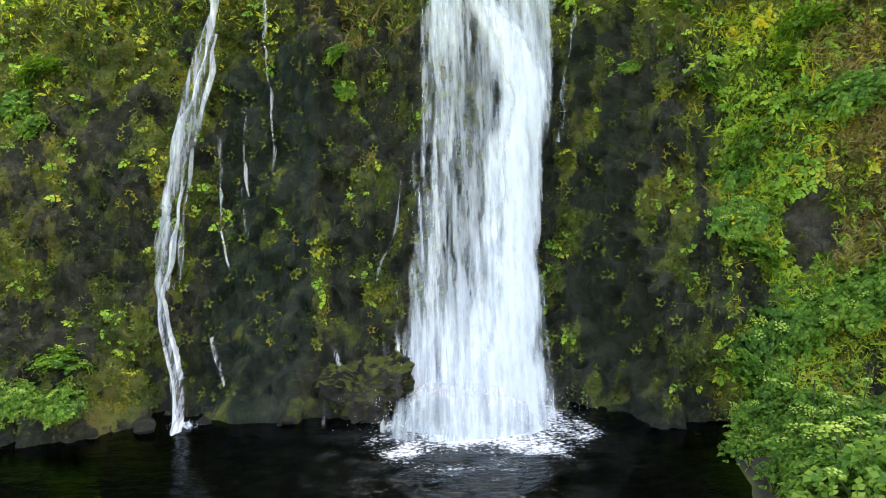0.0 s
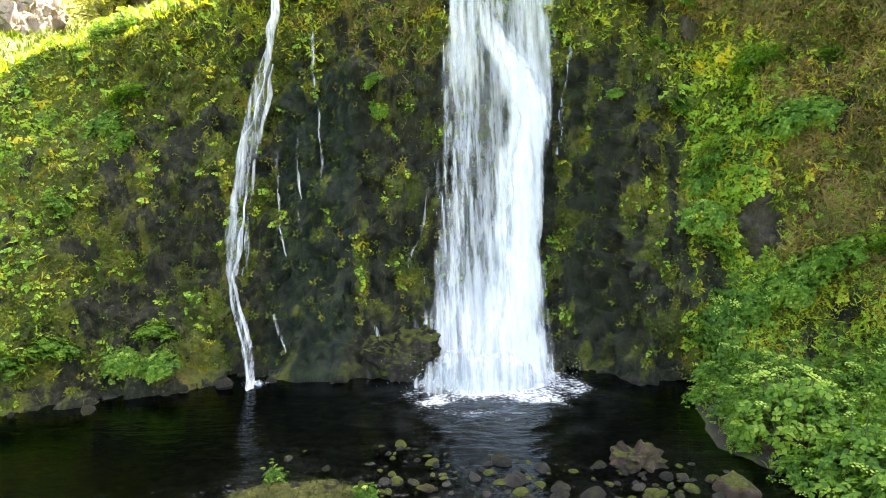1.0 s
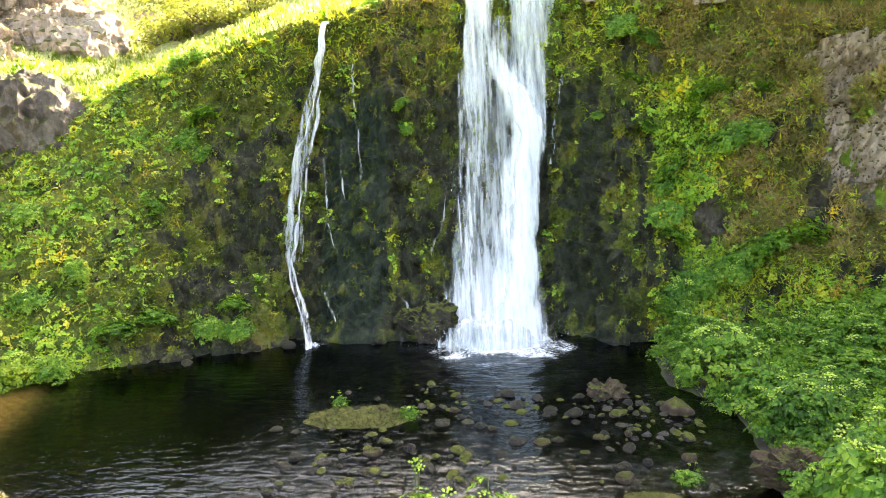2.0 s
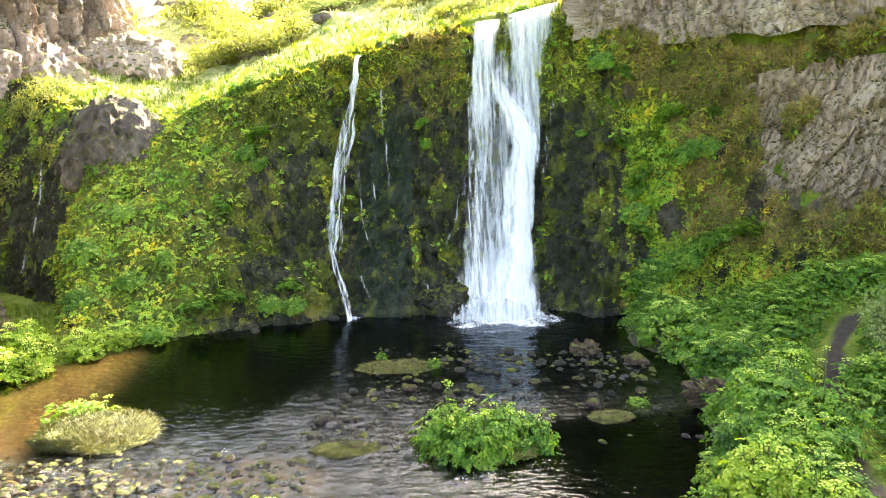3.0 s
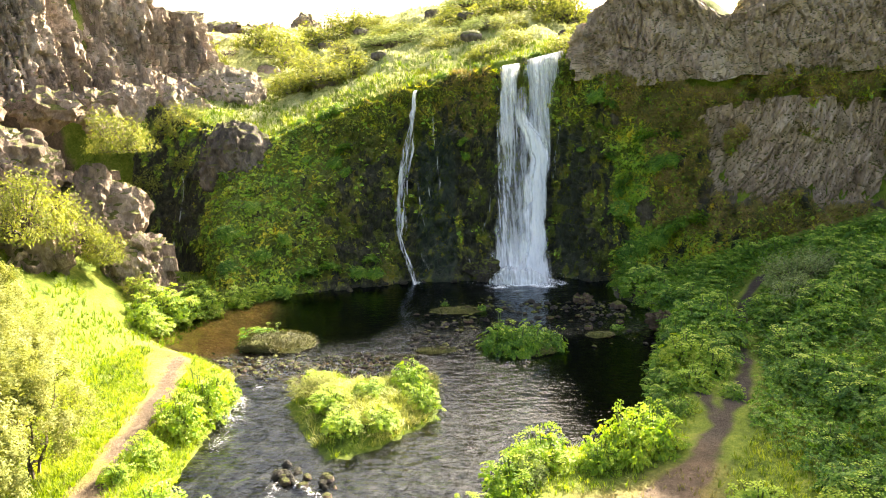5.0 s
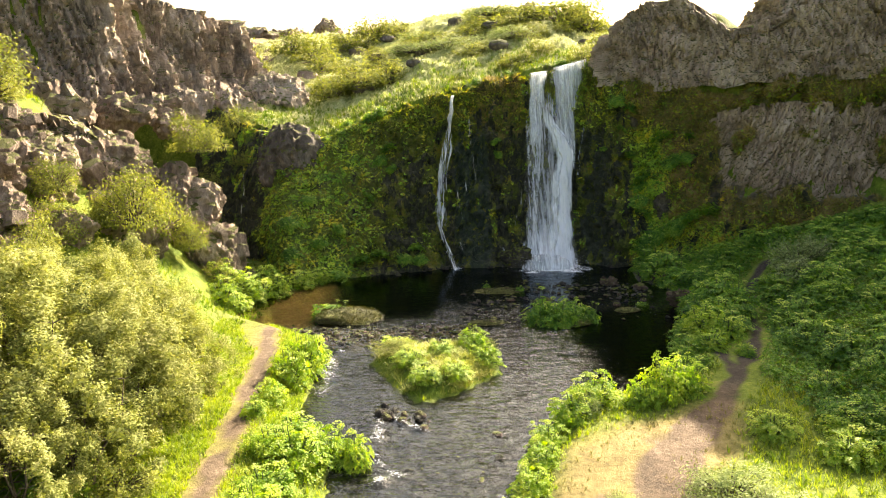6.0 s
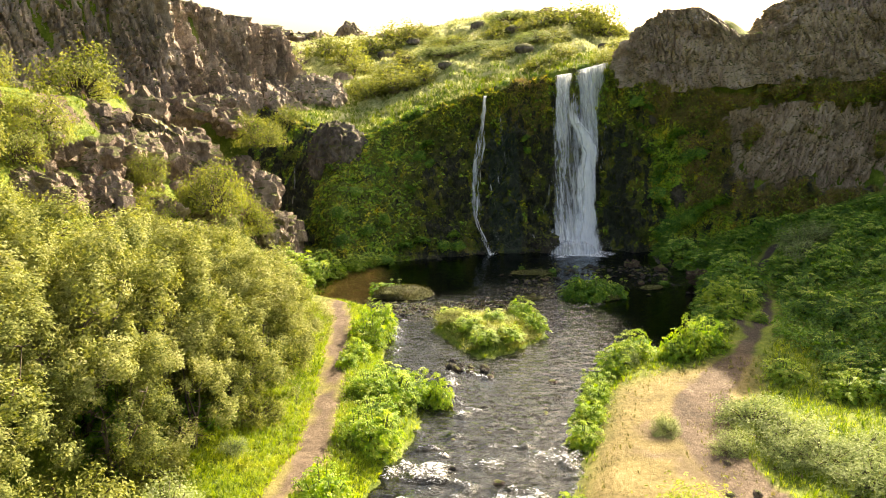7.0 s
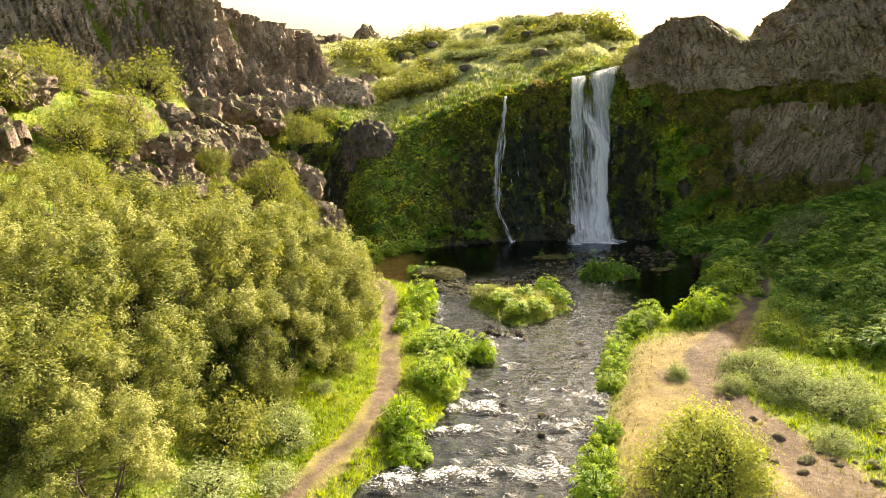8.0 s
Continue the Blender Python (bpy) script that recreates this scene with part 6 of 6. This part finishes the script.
# ---- angelica and bushes by the water ----
WATERSIDE = "bright green angelica clump beside the water"
for x, y, r, h in [(-0.3, 2.3, 0.95, 1.4), (-1.4, 2.4, 0.8, 1.15), (0.4, 2.4, 0.75, 1.15), (-0.8, 1.9, 0.8, 1.1), (-10.0, 4.2, 0.95, 0.85), (-9.3, 4.3, 0.65, 0.55), (-3.2, 7.9, 0.3, 0.4), (-1.7, 7.2, 0.3, 0.45),
                   (3.2, 4.4, 0.32, 0.45), (4.95, 10.9, 0.55, 0.6), (5.5, 10.4, 0.7, 0.7), (5.35, 9.3, 0.55, 0.6), (5.7, 9.8, 0.7, 0.8), (5.9, 8.8, 0.7, 0.7), (5.3, 11.1, 0.6, 0.7), (5.8, 9.6, 0.8, 0.8), (5.1, 7.5, 0.55, 0.5), (5.6, 7.0, 0.8, 0.9), (5.9, 5.6, 0.8, 0.85), (4.9, 3.3, 0.6, 0.7), (5.4, 2.4, 1.0, 1.35), (6.1, 1.5, 0.9, 1.3), (4.4, 1.3, 0.75, 0.8),
                   (5.0, 0.4, 0.9, 1.0), (4.0, -0.8, 0.8, 0.9), (4.6, -1.4, 0.7, 0.7), (3.6, -2.4, 0.7, 0.6), (6.0, 3.2, 0.9, 1.1), (0.8, -6.6, 0.7, 1.05), (1.5, -6.2, 0.75, 1.0), (0.1, -7.0, 0.5, 0.7), (-1.2, -6.9, 0.8, 0.85),
                   (-1.9, -7.7, 0.7, 0.7), (-2.7, -8.6, 0.6, 0.6), (-3.0, -9.8, 0.6, 0.6), (-3.4, -11.0, 0.6, 0.6), (-3.8, -12.2, 0.55, 0.55), (-4.7, -16.0, 0.5, 0.6), (-5.3, -17.6, 0.6, 0.7), (-5.6, -18.8, 0.7, 0.7),
                   (-7.0, -1.2, 0.65, 0.4), (-4.3, -1.9, 0.65, 0.68), (-4.0, -2.9, 0.6, 0.6), (-5.0, -4.2, 0.6, 0.42), (-5.9, -4.6, 0.55, 0.36), (-6.4, -3.2, 0.7, 0.4), (-5.4, -2.6, 0.6, 0.42), (-9.9, -3.2, 0.8, 1.15), (-10.1, -4.4, 0.75, 0.95), (-9.7, -2.2, 0.6, 0.8), (-10.3, -6.2, 0.55, 0.6), (-10.5, -7.2, 0.4, 0.4),
                   (-9.2, -8.4, 0.8, 0.7), (-8.3, -9.0, 0.7, 0.8), (-8.9, -10.0, 0.85, 0.8), (-9.6, -9.4, 0.7, 0.6), (-7.6, -9.4, 0.5, 0.9), (-9.3, -11.4, 0.7, 0.6), (-9.1, -12.7, 0.7, 0.9), (-9.7, -12.4, 0.6, 0.6), (-10.1, -15.4, 0.75, 0.9), (-9.8, -16.6, 0.6, 0.6),
                   (-12.9, 7.4, 0.8, 0.8), (-13.6, 6.6, 0.9, 0.9), (-14.4, 6.9, 0.9, 1.0), (-14.9, 5.6, 0.9, 1.0), (-14.2, 5.0, 0.7, 0.7), (-12.0, 8.6, 0.7, 0.6), (-13.6, 8.2, 0.8, 0.7), (-15.4, 7.0, 0.9, 0.9), (-11.3, 9.5, 0.7, 0.5), (-10.6, 10.0, 0.7, 0.5)]:
    # seeding clumps outside the cliff's shadow take the sunlit leaf colour
    seeding = y < 0 or x < -11
    angelica(x, y, r, h * (1.12 if seeding else 1.0), k=int(RNG.integers(7, 10)) if seeding else int(RNG.integers(0, 4)), label="seeding angelica clump beside the water, leaves in sunlit yellow-green" if seeding else WATERSIDE, group="waterside angelica")
bush(-3.2, -18.7, 1.4, 1.6, "round", label="round yellow-green willow bush on the bare ground", group="")
bush(-1.75, -12.4, 0.4, 0.42, "grey")
for x, y, r, h in [(-0.5, -13.5, 0.5, 0.5), (0.6, -12.0, 0.9, 0.7), (1.0, -13.2, 0.9, 0.75), (1.4, -14.4, 0.9, 0.75), (1.9, -15.4, 0.9, 0.7), (0.6, -14.0, 0.7, 0.6), (2.4, -14.0, 0.8, 0.6), (0.6, -17.2, 0.6, 0.4), 
                   (-13.0, -16.6, 0.8, 0.9), (-12.6, -13.2, 0.4, 0.4), (-14.0, -19.6, 0.9, 0.6), (-12.9, -18.6, 0.6, 0.4), (9.8, 4.6, 1.1, 1.2), (9.0, 3.4, 0.8, 1.1), (10.6, 5.0, 0.8, 1.0), (-1.5, -7.6, 0.4, 0.5)]:
    bush(x, y, r, h, "grey", group="woolly willows")
for x, y, r, h in [(-14.3, -17.6, 1.1, 1.2), (-13.9, -15.2, 0.9, 1.0), (-6.9, -2.0, 0.8, 0.4), (-12.6, -11.2, 0.8, 0.7)]:
    bush(x, y, r, h, label="bright green willow bush beside the path")

for x, y, r, h in [(-16.1, -13.4, 0.9, 1.3), (-14.7, -14.6, 0.9, 1.2), (-13.9, -12.6, 0.7, 0.9), (-15.4, -14.0, 0.8, 1.2), (-13.7, -10.6, 0.6, 0.8), (-15.0, -13.2, 0.8, 1.1), (-16.7, -14.8, 0.9, 1.3), (-13.2, -11.6, 0.5, 0.6)]:
    angelica(x, y, r, h, k=int(RNG.integers(0, 4)), label="leafy dark green shrub under the birches", group="shrubs under the birches")

for x, y, r, h in [(3.3, -0.6, 0.55, 0.6), (3.0, -1.8, 0.6, 0.6), (2.7, -3.0, 0.55, 0.55), (2.3, -4.0, 0.5, 0.5), (3.3, -2.7, 0.4, 0.4), (2.8, -4.2, 0.4, 0.4), (4.5, -3.2, 0.4, 0.45), (3.6, 0.4, 0.5, 0.6)]:
    angelica(x, y, r, h, k=int(RNG.integers(4, 7)), label="low green angelica between the path and the pool", group="angelica on the bank")
bank_line = np.array([(4.6, 11.2), (4.6, 10.2), (4.5, 8.8), (5.2, 7.2), (5.2, 5.6), (5.0, 4.6), (4.7, 2.6), (4.2, 1.2), (3.6, -0.4), (3.1, -1.8)])
for k in range(30):
    a = k / 29 * (len(bank_line) - 1)
    i = min(int(a), len(bank_line) - 2)
    x, y = bank_line[i] + (bank_line[i + 1] - bank_line[i]) * (a - i) + RNG.normal(0, 0.1, 2)
    g = RNG.uniform(0.22, 0.42)
    angelica(x + 0.1, y, g, g * RNG.uniform(0.7, 1.1), k=int(RNG.integers(4, 7)), label="small green angelica on the wet bank", group="angelica on the bank")

# ---- angelica meadow on the right slope ----
SLOPE = 0
while SLOPE < 190:
    x, y = RNG.uniform(4.6, 15.5), RNG.uniform(-13.5, 10.4)
    if y > wall_foot(x) - 0.2 or seg_dist(np.array(x), np.array(y), PATH_RIGHT) < 0.62 or area_dist(np.array(x), np.array(y), SHORE) > -0.5 or area_dist(np.array(x), np.array(y), CLEARING) > -0.8:
        continue
    if y < -8 and x < 4.2 + 0.25 * (-8 - y):
        continue
    g = RNG.uniform(0.6, 1.05)
    angelica(x, y, g, g * RNG.uniform(0.7, 1.15), k=int(RNG.integers(4, 7)), label="dense green angelica on the shaded slope", group="angelica on the slope")
    SLOPE += 1
for x, y in [(2.8, -9.0), (4.0, -10.4), (4.6, -9.2)]:
    angelica(x, y, 0.7, RNG.uniform(0.6, 1.0), k=int(RNG.integers(7, 10)), label="sunlit angelica with pale seed heads", group="angelica on the slope")


# ---- plants on the wall ----
def wall_spots(count, weight, rng):
    p = np.clip(weight, 0, None).ravel()
    return rng.choice(p.size, count, p=p / p.sum())


def stuff(name, sets, material, label):
    v, f = joined(sets) if isinstance(sets, list) else sets
    tagged(new(name, mesh_of(name, v, f, material, False)), label, "plants", kind="stuff")


PF, NF = WALL_P.reshape(-1, 3), WALL_N.reshape(-1, 3)
STEEP = np.linalg.norm(np.cross(np.gradient(WALL_P, axis=0), np.gradient(WALL_P, axis=1)), axis=-1)
rng = np.random.default_rng(91)
LOW, HIGH = (WALL_Z > 0.15), (WALL_P[..., 1] < wall_rim(WALL_P[..., 0]) + 0.8)
w = STEEP * (0.13 + smooth(0.45, 0.8, WALL_MOSS)) * (1 - WALL_DRY) * (1 - 0.75 * WALL_LUSH) * LOW * HIGH
i = wall_spots(30000, w, rng)
n = NF[i] * 0.8 + np.array([0, 0, -0.25]) + rng.normal(0, 0.35, (len(i), 3))
stuff("moss_cover", scatter(*TUSSOCK, PF[i] - 0.015 * NF[i], n, rng.uniform(0.05, 0.13, len(i)), rng), MOSS_TUFT, "tufts of golden-green moss hanging on the cliff")
w = STEEP * smooth(0.42, 0.75, WALL_MOSS) * (0.03 + WALL_LUSH) * (1 - WALL_DRY) * (1.15 - WALL_RUST) * LOW * HIGH
i = wall_spots(24000, w, rng)
n = NF[i] + np.array([0, 0, 0.35]) + rng.normal(0, 0.4, (len(i), 3))
stuff("leafy_cover", scatter(*LEAF5, PF[i] - 0.02 * NF[i], n, rng.uniform(0.08, 0.24, len(i)), rng), LUSH_TUFT, "leafy green plants growing on the cliff")
w = STEEP * smooth(0.4, 0.7, WALL_MOSS) * LOW * HIGH * (0.28 * smooth(-6.5, -9, WALL_P[..., 0]) + 2.2 * smooth(4.4, 5.6, WALL_P[..., 0]) + smooth(6.5, 8, WALL_Z)) * (1 - WALL_DRY) * (1.1 - 0.8 * WALL_RUST)
i = wall_spots(20000, w, rng)
n = NF[i] * 0.9 + np.array([0, 0, -0.15]) + rng.normal(0, 0.3, (len(i), 3))
stuff("grass_cover", scatter(*tuft(4, 0.9, 0.055, 6), PF[i] - 0.03 * NF[i], n, rng.uniform(0.09, 0.26, len(i)), rng), CLIFF_GRASS, "hanging tufts of green and yellow grass on the cliff")


w = STEEP * LOW * HIGH * smooth(0.3, 0.7, WALL_MOSS) * np.clip(WALL_RUST - 0.3, 0, 1) * (1 - 0.97 * smooth(0.5, 0.9, WALL_DRY))
i = wall_spots(18000, w, rng)
n = NF[i] * 0.8 + np.array([0, 0, 0.5]) + rng.normal(0, 0.35, (len(i), 3))
stuff("rusty_grass_cover", scatter(*tuft(5, 1.0, 0.05, 7), PF[i] - 0.03 * NF[i], n, rng.uniform(0.12, 0.34, len(i)), rng), RUST_GRASS, "tufts of rusty dry grass on the cliff")


def wall_plant(x, z, r, label="green angelica rooted on the cliff"):
    k = np.argmin((PF[:, 0] - x) ** 2 + (PF[:, 2] - z) ** 2)
    p, nn = PF[k], NF[k]
    return angelica(p[0], p[1] - 0.05, r, r * 0.8, z=p[2], label=label, group="plants on the cliff", lean=(math.degrees(math.asin(max(-1, min(1, -nn[1])))) * 0.6, 0))


for x, z, r in [(-2.1, 6.3, 0.35), (-2.0, 5.6, 0.3), (-6.6, 1.0, 0.5), (-6.4, 0.5, 0.45), (-7.2, 0.5, 0.45), (-8.6, 0.8, 0.6), (-9.4, 0.7, 0.6), (-8.2, 6.0, 0.5), (-8.6, 5.4, 0.5), (-8.0, 5.0, 0.4), (-9.2, 3.6, 0.4), (-10.6, 2.2, 0.45),
                (5.6, 4.4, 0.5), (5.3, 3.9, 0.5), (5.2, 3.2, 0.45), (5.4, 2.6, 0.4), (5.0, 5.6, 0.35), (6.6, 6.4, 0.5), (6.9, 5.2, 0.55), (6.2, 5.8, 0.4), (7.6, 5.4, 0.45), (3.7, 5.9, 0.25), (4.7, 6.9, 0.3), (7.9, 6.4, 0.4), (4.4, 8.4, 0.4), (5.1, 8.0, 0.35),
                (6.1, 1.6, 0.6), (5.4, 1.2, 0.6), (6.9, 1.9, 0.6), (7.6, 2.4, 0.6), (8.4, 2.6, 0.6), (5.0, 0.7, 0.5), (7.2, 8.9, 0.4), (-12.2, 3.6, 0.5), (-11.6, 1.6, 0.5), (-13.0, 2.6, 0.6), (-12.8, 1.2, 0.6)]:
    wall_plant(x, z, r * (1.25 if x > 4 else 1.0))
for k, (x, z) in enumerate([(5.2, 3.1), (5.5, 6.4), (7.4, 4.2), (5.9, 6.5), (-11.0, 2.5), (9.2, 3.4), (7.0, 1.5)]):
    j = np.argmin((PF[:, 0] - x) ** 2 + (PF[:, 2] - z) ** 2)
    P = PF[j] + np.random.default_rng(k).normal(0, 0.13, (45, 3)) + NF[j] * 0.25
    root = tagged(new("flower_clump"), "small clump of yellow flowers on the cliff", "flowers", "yellow flowers")
    part("blossoms", mesh_of("blossoms", *scatter(*KITE, P, np.random.default_rng(k).normal(size=(45, 3)), np.full(45, 0.07), rng), YELLOW, False), root)


# ---- grass ----
def grass(name, count, box, keep, size, template, material, label, seed):
    rng = np.random.default_rng(seed)
    x, y = rng.uniform(box[0], box[1], count), rng.uniform(box[2], box[3], count)
    m = rng.random(count) < keep(x, y)
    x, y = x[m], y[m]
    z = height(x, y)
    P = np.stack([x, y, z - 0.02], 1)
    N = np.tile([[0, 0, 1.0]], (len(x), 1)) + rng.normal(0, 0.18, (len(x), 3))
    stuff(name, scatter(*template, P, N, rng.uniform(*size, len(x)), rng), material, label)


def turf_keep(x, y):
    off = smooth(0.0, 0.25, -area_dist(x, y, SHORE)) + smooth(0.0, 0.25, area_dist(x, y, ISLAND))
    return np.clip(off, 0, 1) * smooth(0.5, 0.9, seg_dist(x, y, PATH_RIGHT)) * smooth(0.3, 0.55, seg_dist(x, y, PATH_LEFT)) * smooth(0.3, 0.9, seg_dist(x, y, BEACH)) * smooth(0.1, -0.6, area_dist(x, y, CLEARING)) * (y < wall_foot(x) + 0.4)


grass("grass", 26000, (-15.5, 15, -21, 11), turf_keep, (0.12, 0.3), tuft(4, 0.7, 0.05, 8), GRASS, "bright green meadow grass", 801)
grass("grass", 24000, (-14, -9, -20, 2), turf_keep, (0.08, 0.2), tuft(6, 0.9, 0.05, 9), GRASS_SUNLIT, "long grass along the bank in sunlit yellow-green", 802)
grass("grass", 11000, (-8.5, 9.0, -19, -5.0), lambda x, y: turf_keep(x, y) * smooth(8.5, 6.5, x + 0.25 * (y + 8)) * smooth(-5.2, -6.4, y), (0.08, 0.24), tuft(6, 0.7, 0.04, 14), GRASS_SUNLIT, "short grass round the bare ground in sunlit yellow-green", 807)
grass("island_grass", 5200, (-8.2, -3.2, -6.0, 0.4), lambda x, y: smooth(0.05, 0.3, area_dist(x, y, ISLAND)) * smooth(-0.35, 0.1, fbm(x, y, 0, 0.8, 3, 94)), (0.16, 0.42), tuft(7, 1.0, 0.03, 15), GRASS_PALE, "long pale grass on the river island", 808)
grass("dry_grass", 3500, (-5.5, 3, -20, -7), lambda x, y: smooth(-0.8, 0.1, area_dist(x, y, CLEARING)) * smooth(1.2, 0.2, area_dist(x, y, CLEARING)) * (area_dist(x, y, SHORE) < -0.1), (0.06, 0.18), tuft(5, 0.8, 0.035, 10), GRASS_DRY, "short straw-coloured grass round the bare ground", 803)
grass("slope_grass", 20000, (-30, -13, -20, 30), lambda x, y: 0.8 * (fbm(x, y, 0, 0.5, 2, 5) > -0.1), (0.15, 0.4), tuft(4, 0.8, 0.055, 11), GRASS, "grass between the rocks of the slope", 804)
grass("heath", 17000, (-22, 9, 17.5, 56), lambda x, y: smooth(0.0, 0.8, y - wall_rim(x)) * (0.4 + 0.6 * (fbm(x, y, 0, 0.5, 2, 6) > -0.05)), (0.14, 0.42), tuft(4, 1.0, 0.07, 12), HEATH, "pale dry grass and heath on the hill", 805)
grass("hill_grass", 8000, (-16, 5, 16.5, 30), lambda x, y: smooth(-0.3, 0.5, y - wall_rim(x)) * smooth(8, 2, y - wall_rim(x)), (0.15, 0.42), tuft(5, 0.8, 0.05, 13), GRASS, "bright grass along the cliff's rim", 806)


def carpet_keep(x, y):
    return (y < wall_foot(x) + 0.3) * smooth(0.35, 0.6, seg_dist(x, y, PATH_RIGHT)) * smooth(-0.3, -0.7, area_dist(x, y, SHORE)) * smooth(-0.5, -0.9, area_dist(x, y, CLEARING)) * smooth(0.0, 0.6, x - np.interp(y, [-14, -8, -5, 0, 12], [5.5, 4.2, 4.0, 4.4, 4.4]))


def carpet(count, seed):
    rng = np.random.default_rng(seed)
    x, y = rng.uniform(4, 16, count), rng.uniform(-13, 11, count)
    m = rng.random(count) < carpet_keep(x, y)
    x, y = x[m], y[m]
    P = np.stack([x, y, height(x, y) + rng.uniform(0.02, 0.35, len(x))], 1)
    N = np.array([0, 0, 1.0]) + rng.normal(0, 0.4, (len(x), 3))
    stuff("meadow_foliage", scatter(*LEAF5, P, N, rng.uniform(0.09, 0.21, len(x)), rng), LEAF_ANGELICA, "broad-leaved green undergrowth on the slope")


carpet(36000, 830)


MUD = rock_material("peaty_bank", (0.03, 0.025, 0.012), (0.075, 0.065, 0.028), (0.14, 0.12, 0.05), moss_amount=0.4)
# olive grass, darkened in place of the shadow that misses the islet
ISLET_GRASS_SHADED = foliage("shaded_olive_grass_blade", [(0.1, (0.020, 0.029, 0.007)), (0.5, (0.050, 0.057, 0.014)), (0.9, (0.092, 0.085, 0.025))], 0.25, tint=(1.2, 1.15, 0.6))


def islet(x, y, rx, ry, h, label, material, seed):
    v, f = ICO[5]
    d = 1 + 0.42 * fbm(v[:, 0], v[:, 1], v[:, 2], 1.5, 3, seed)
    p = v * np.array([rx, ry, h]) * d[:, None]
    p[:, 2] = np.maximum(p[:, 2], -0.3)
    root = tagged(new("grass_islet"), label, "islet")
    root.matrix_world = pose(x, y, 0.0)
    part("mound", mesh_of("mound", p, f, MUD), root)
    rng = np.random.default_rng(seed)
    k = rng.choice(np.where(v[:, 2] > 0.12)[0], int(900 * rx * ry))
    P = p[k]
    part("turf", mesh_of("turf", *scatter(*tuft(7, 1.0, 0.03, seed), P - v[k] * 0.03, v[k] + np.array([0, 0, 0.4]), rng.uniform(0.08, 0.22, len(k)) * (1 if h > 0.2 else 0.6), rng), material, False), root)


islet(-9.3, 3.2, 1.3, 1.0, 0.34, "small islet of tawny grass in the pool", ISLET_GRASS_SHADED, 821)
islet(-2.7, 7.2, 1.1, 0.55, 0.05, "flat mossy islet among the stones", ISLET_GRASS_SHADED, 822)
islet(-0.6, 2.1, 1.2, 0.7, 0.18, "mossy islet under the angelica", GRASS, 823)
islet(-3.6, 2.2, 0.7, 0.4, 0.07, "low mossy patch in the stream", ISLET_GRASS_SHADED, 824)
islet(2.4, 3.6, 0.5, 0.35, 0.10, "low tawny tuft in the stream", ISLET_GRASS_SHADED, 825)
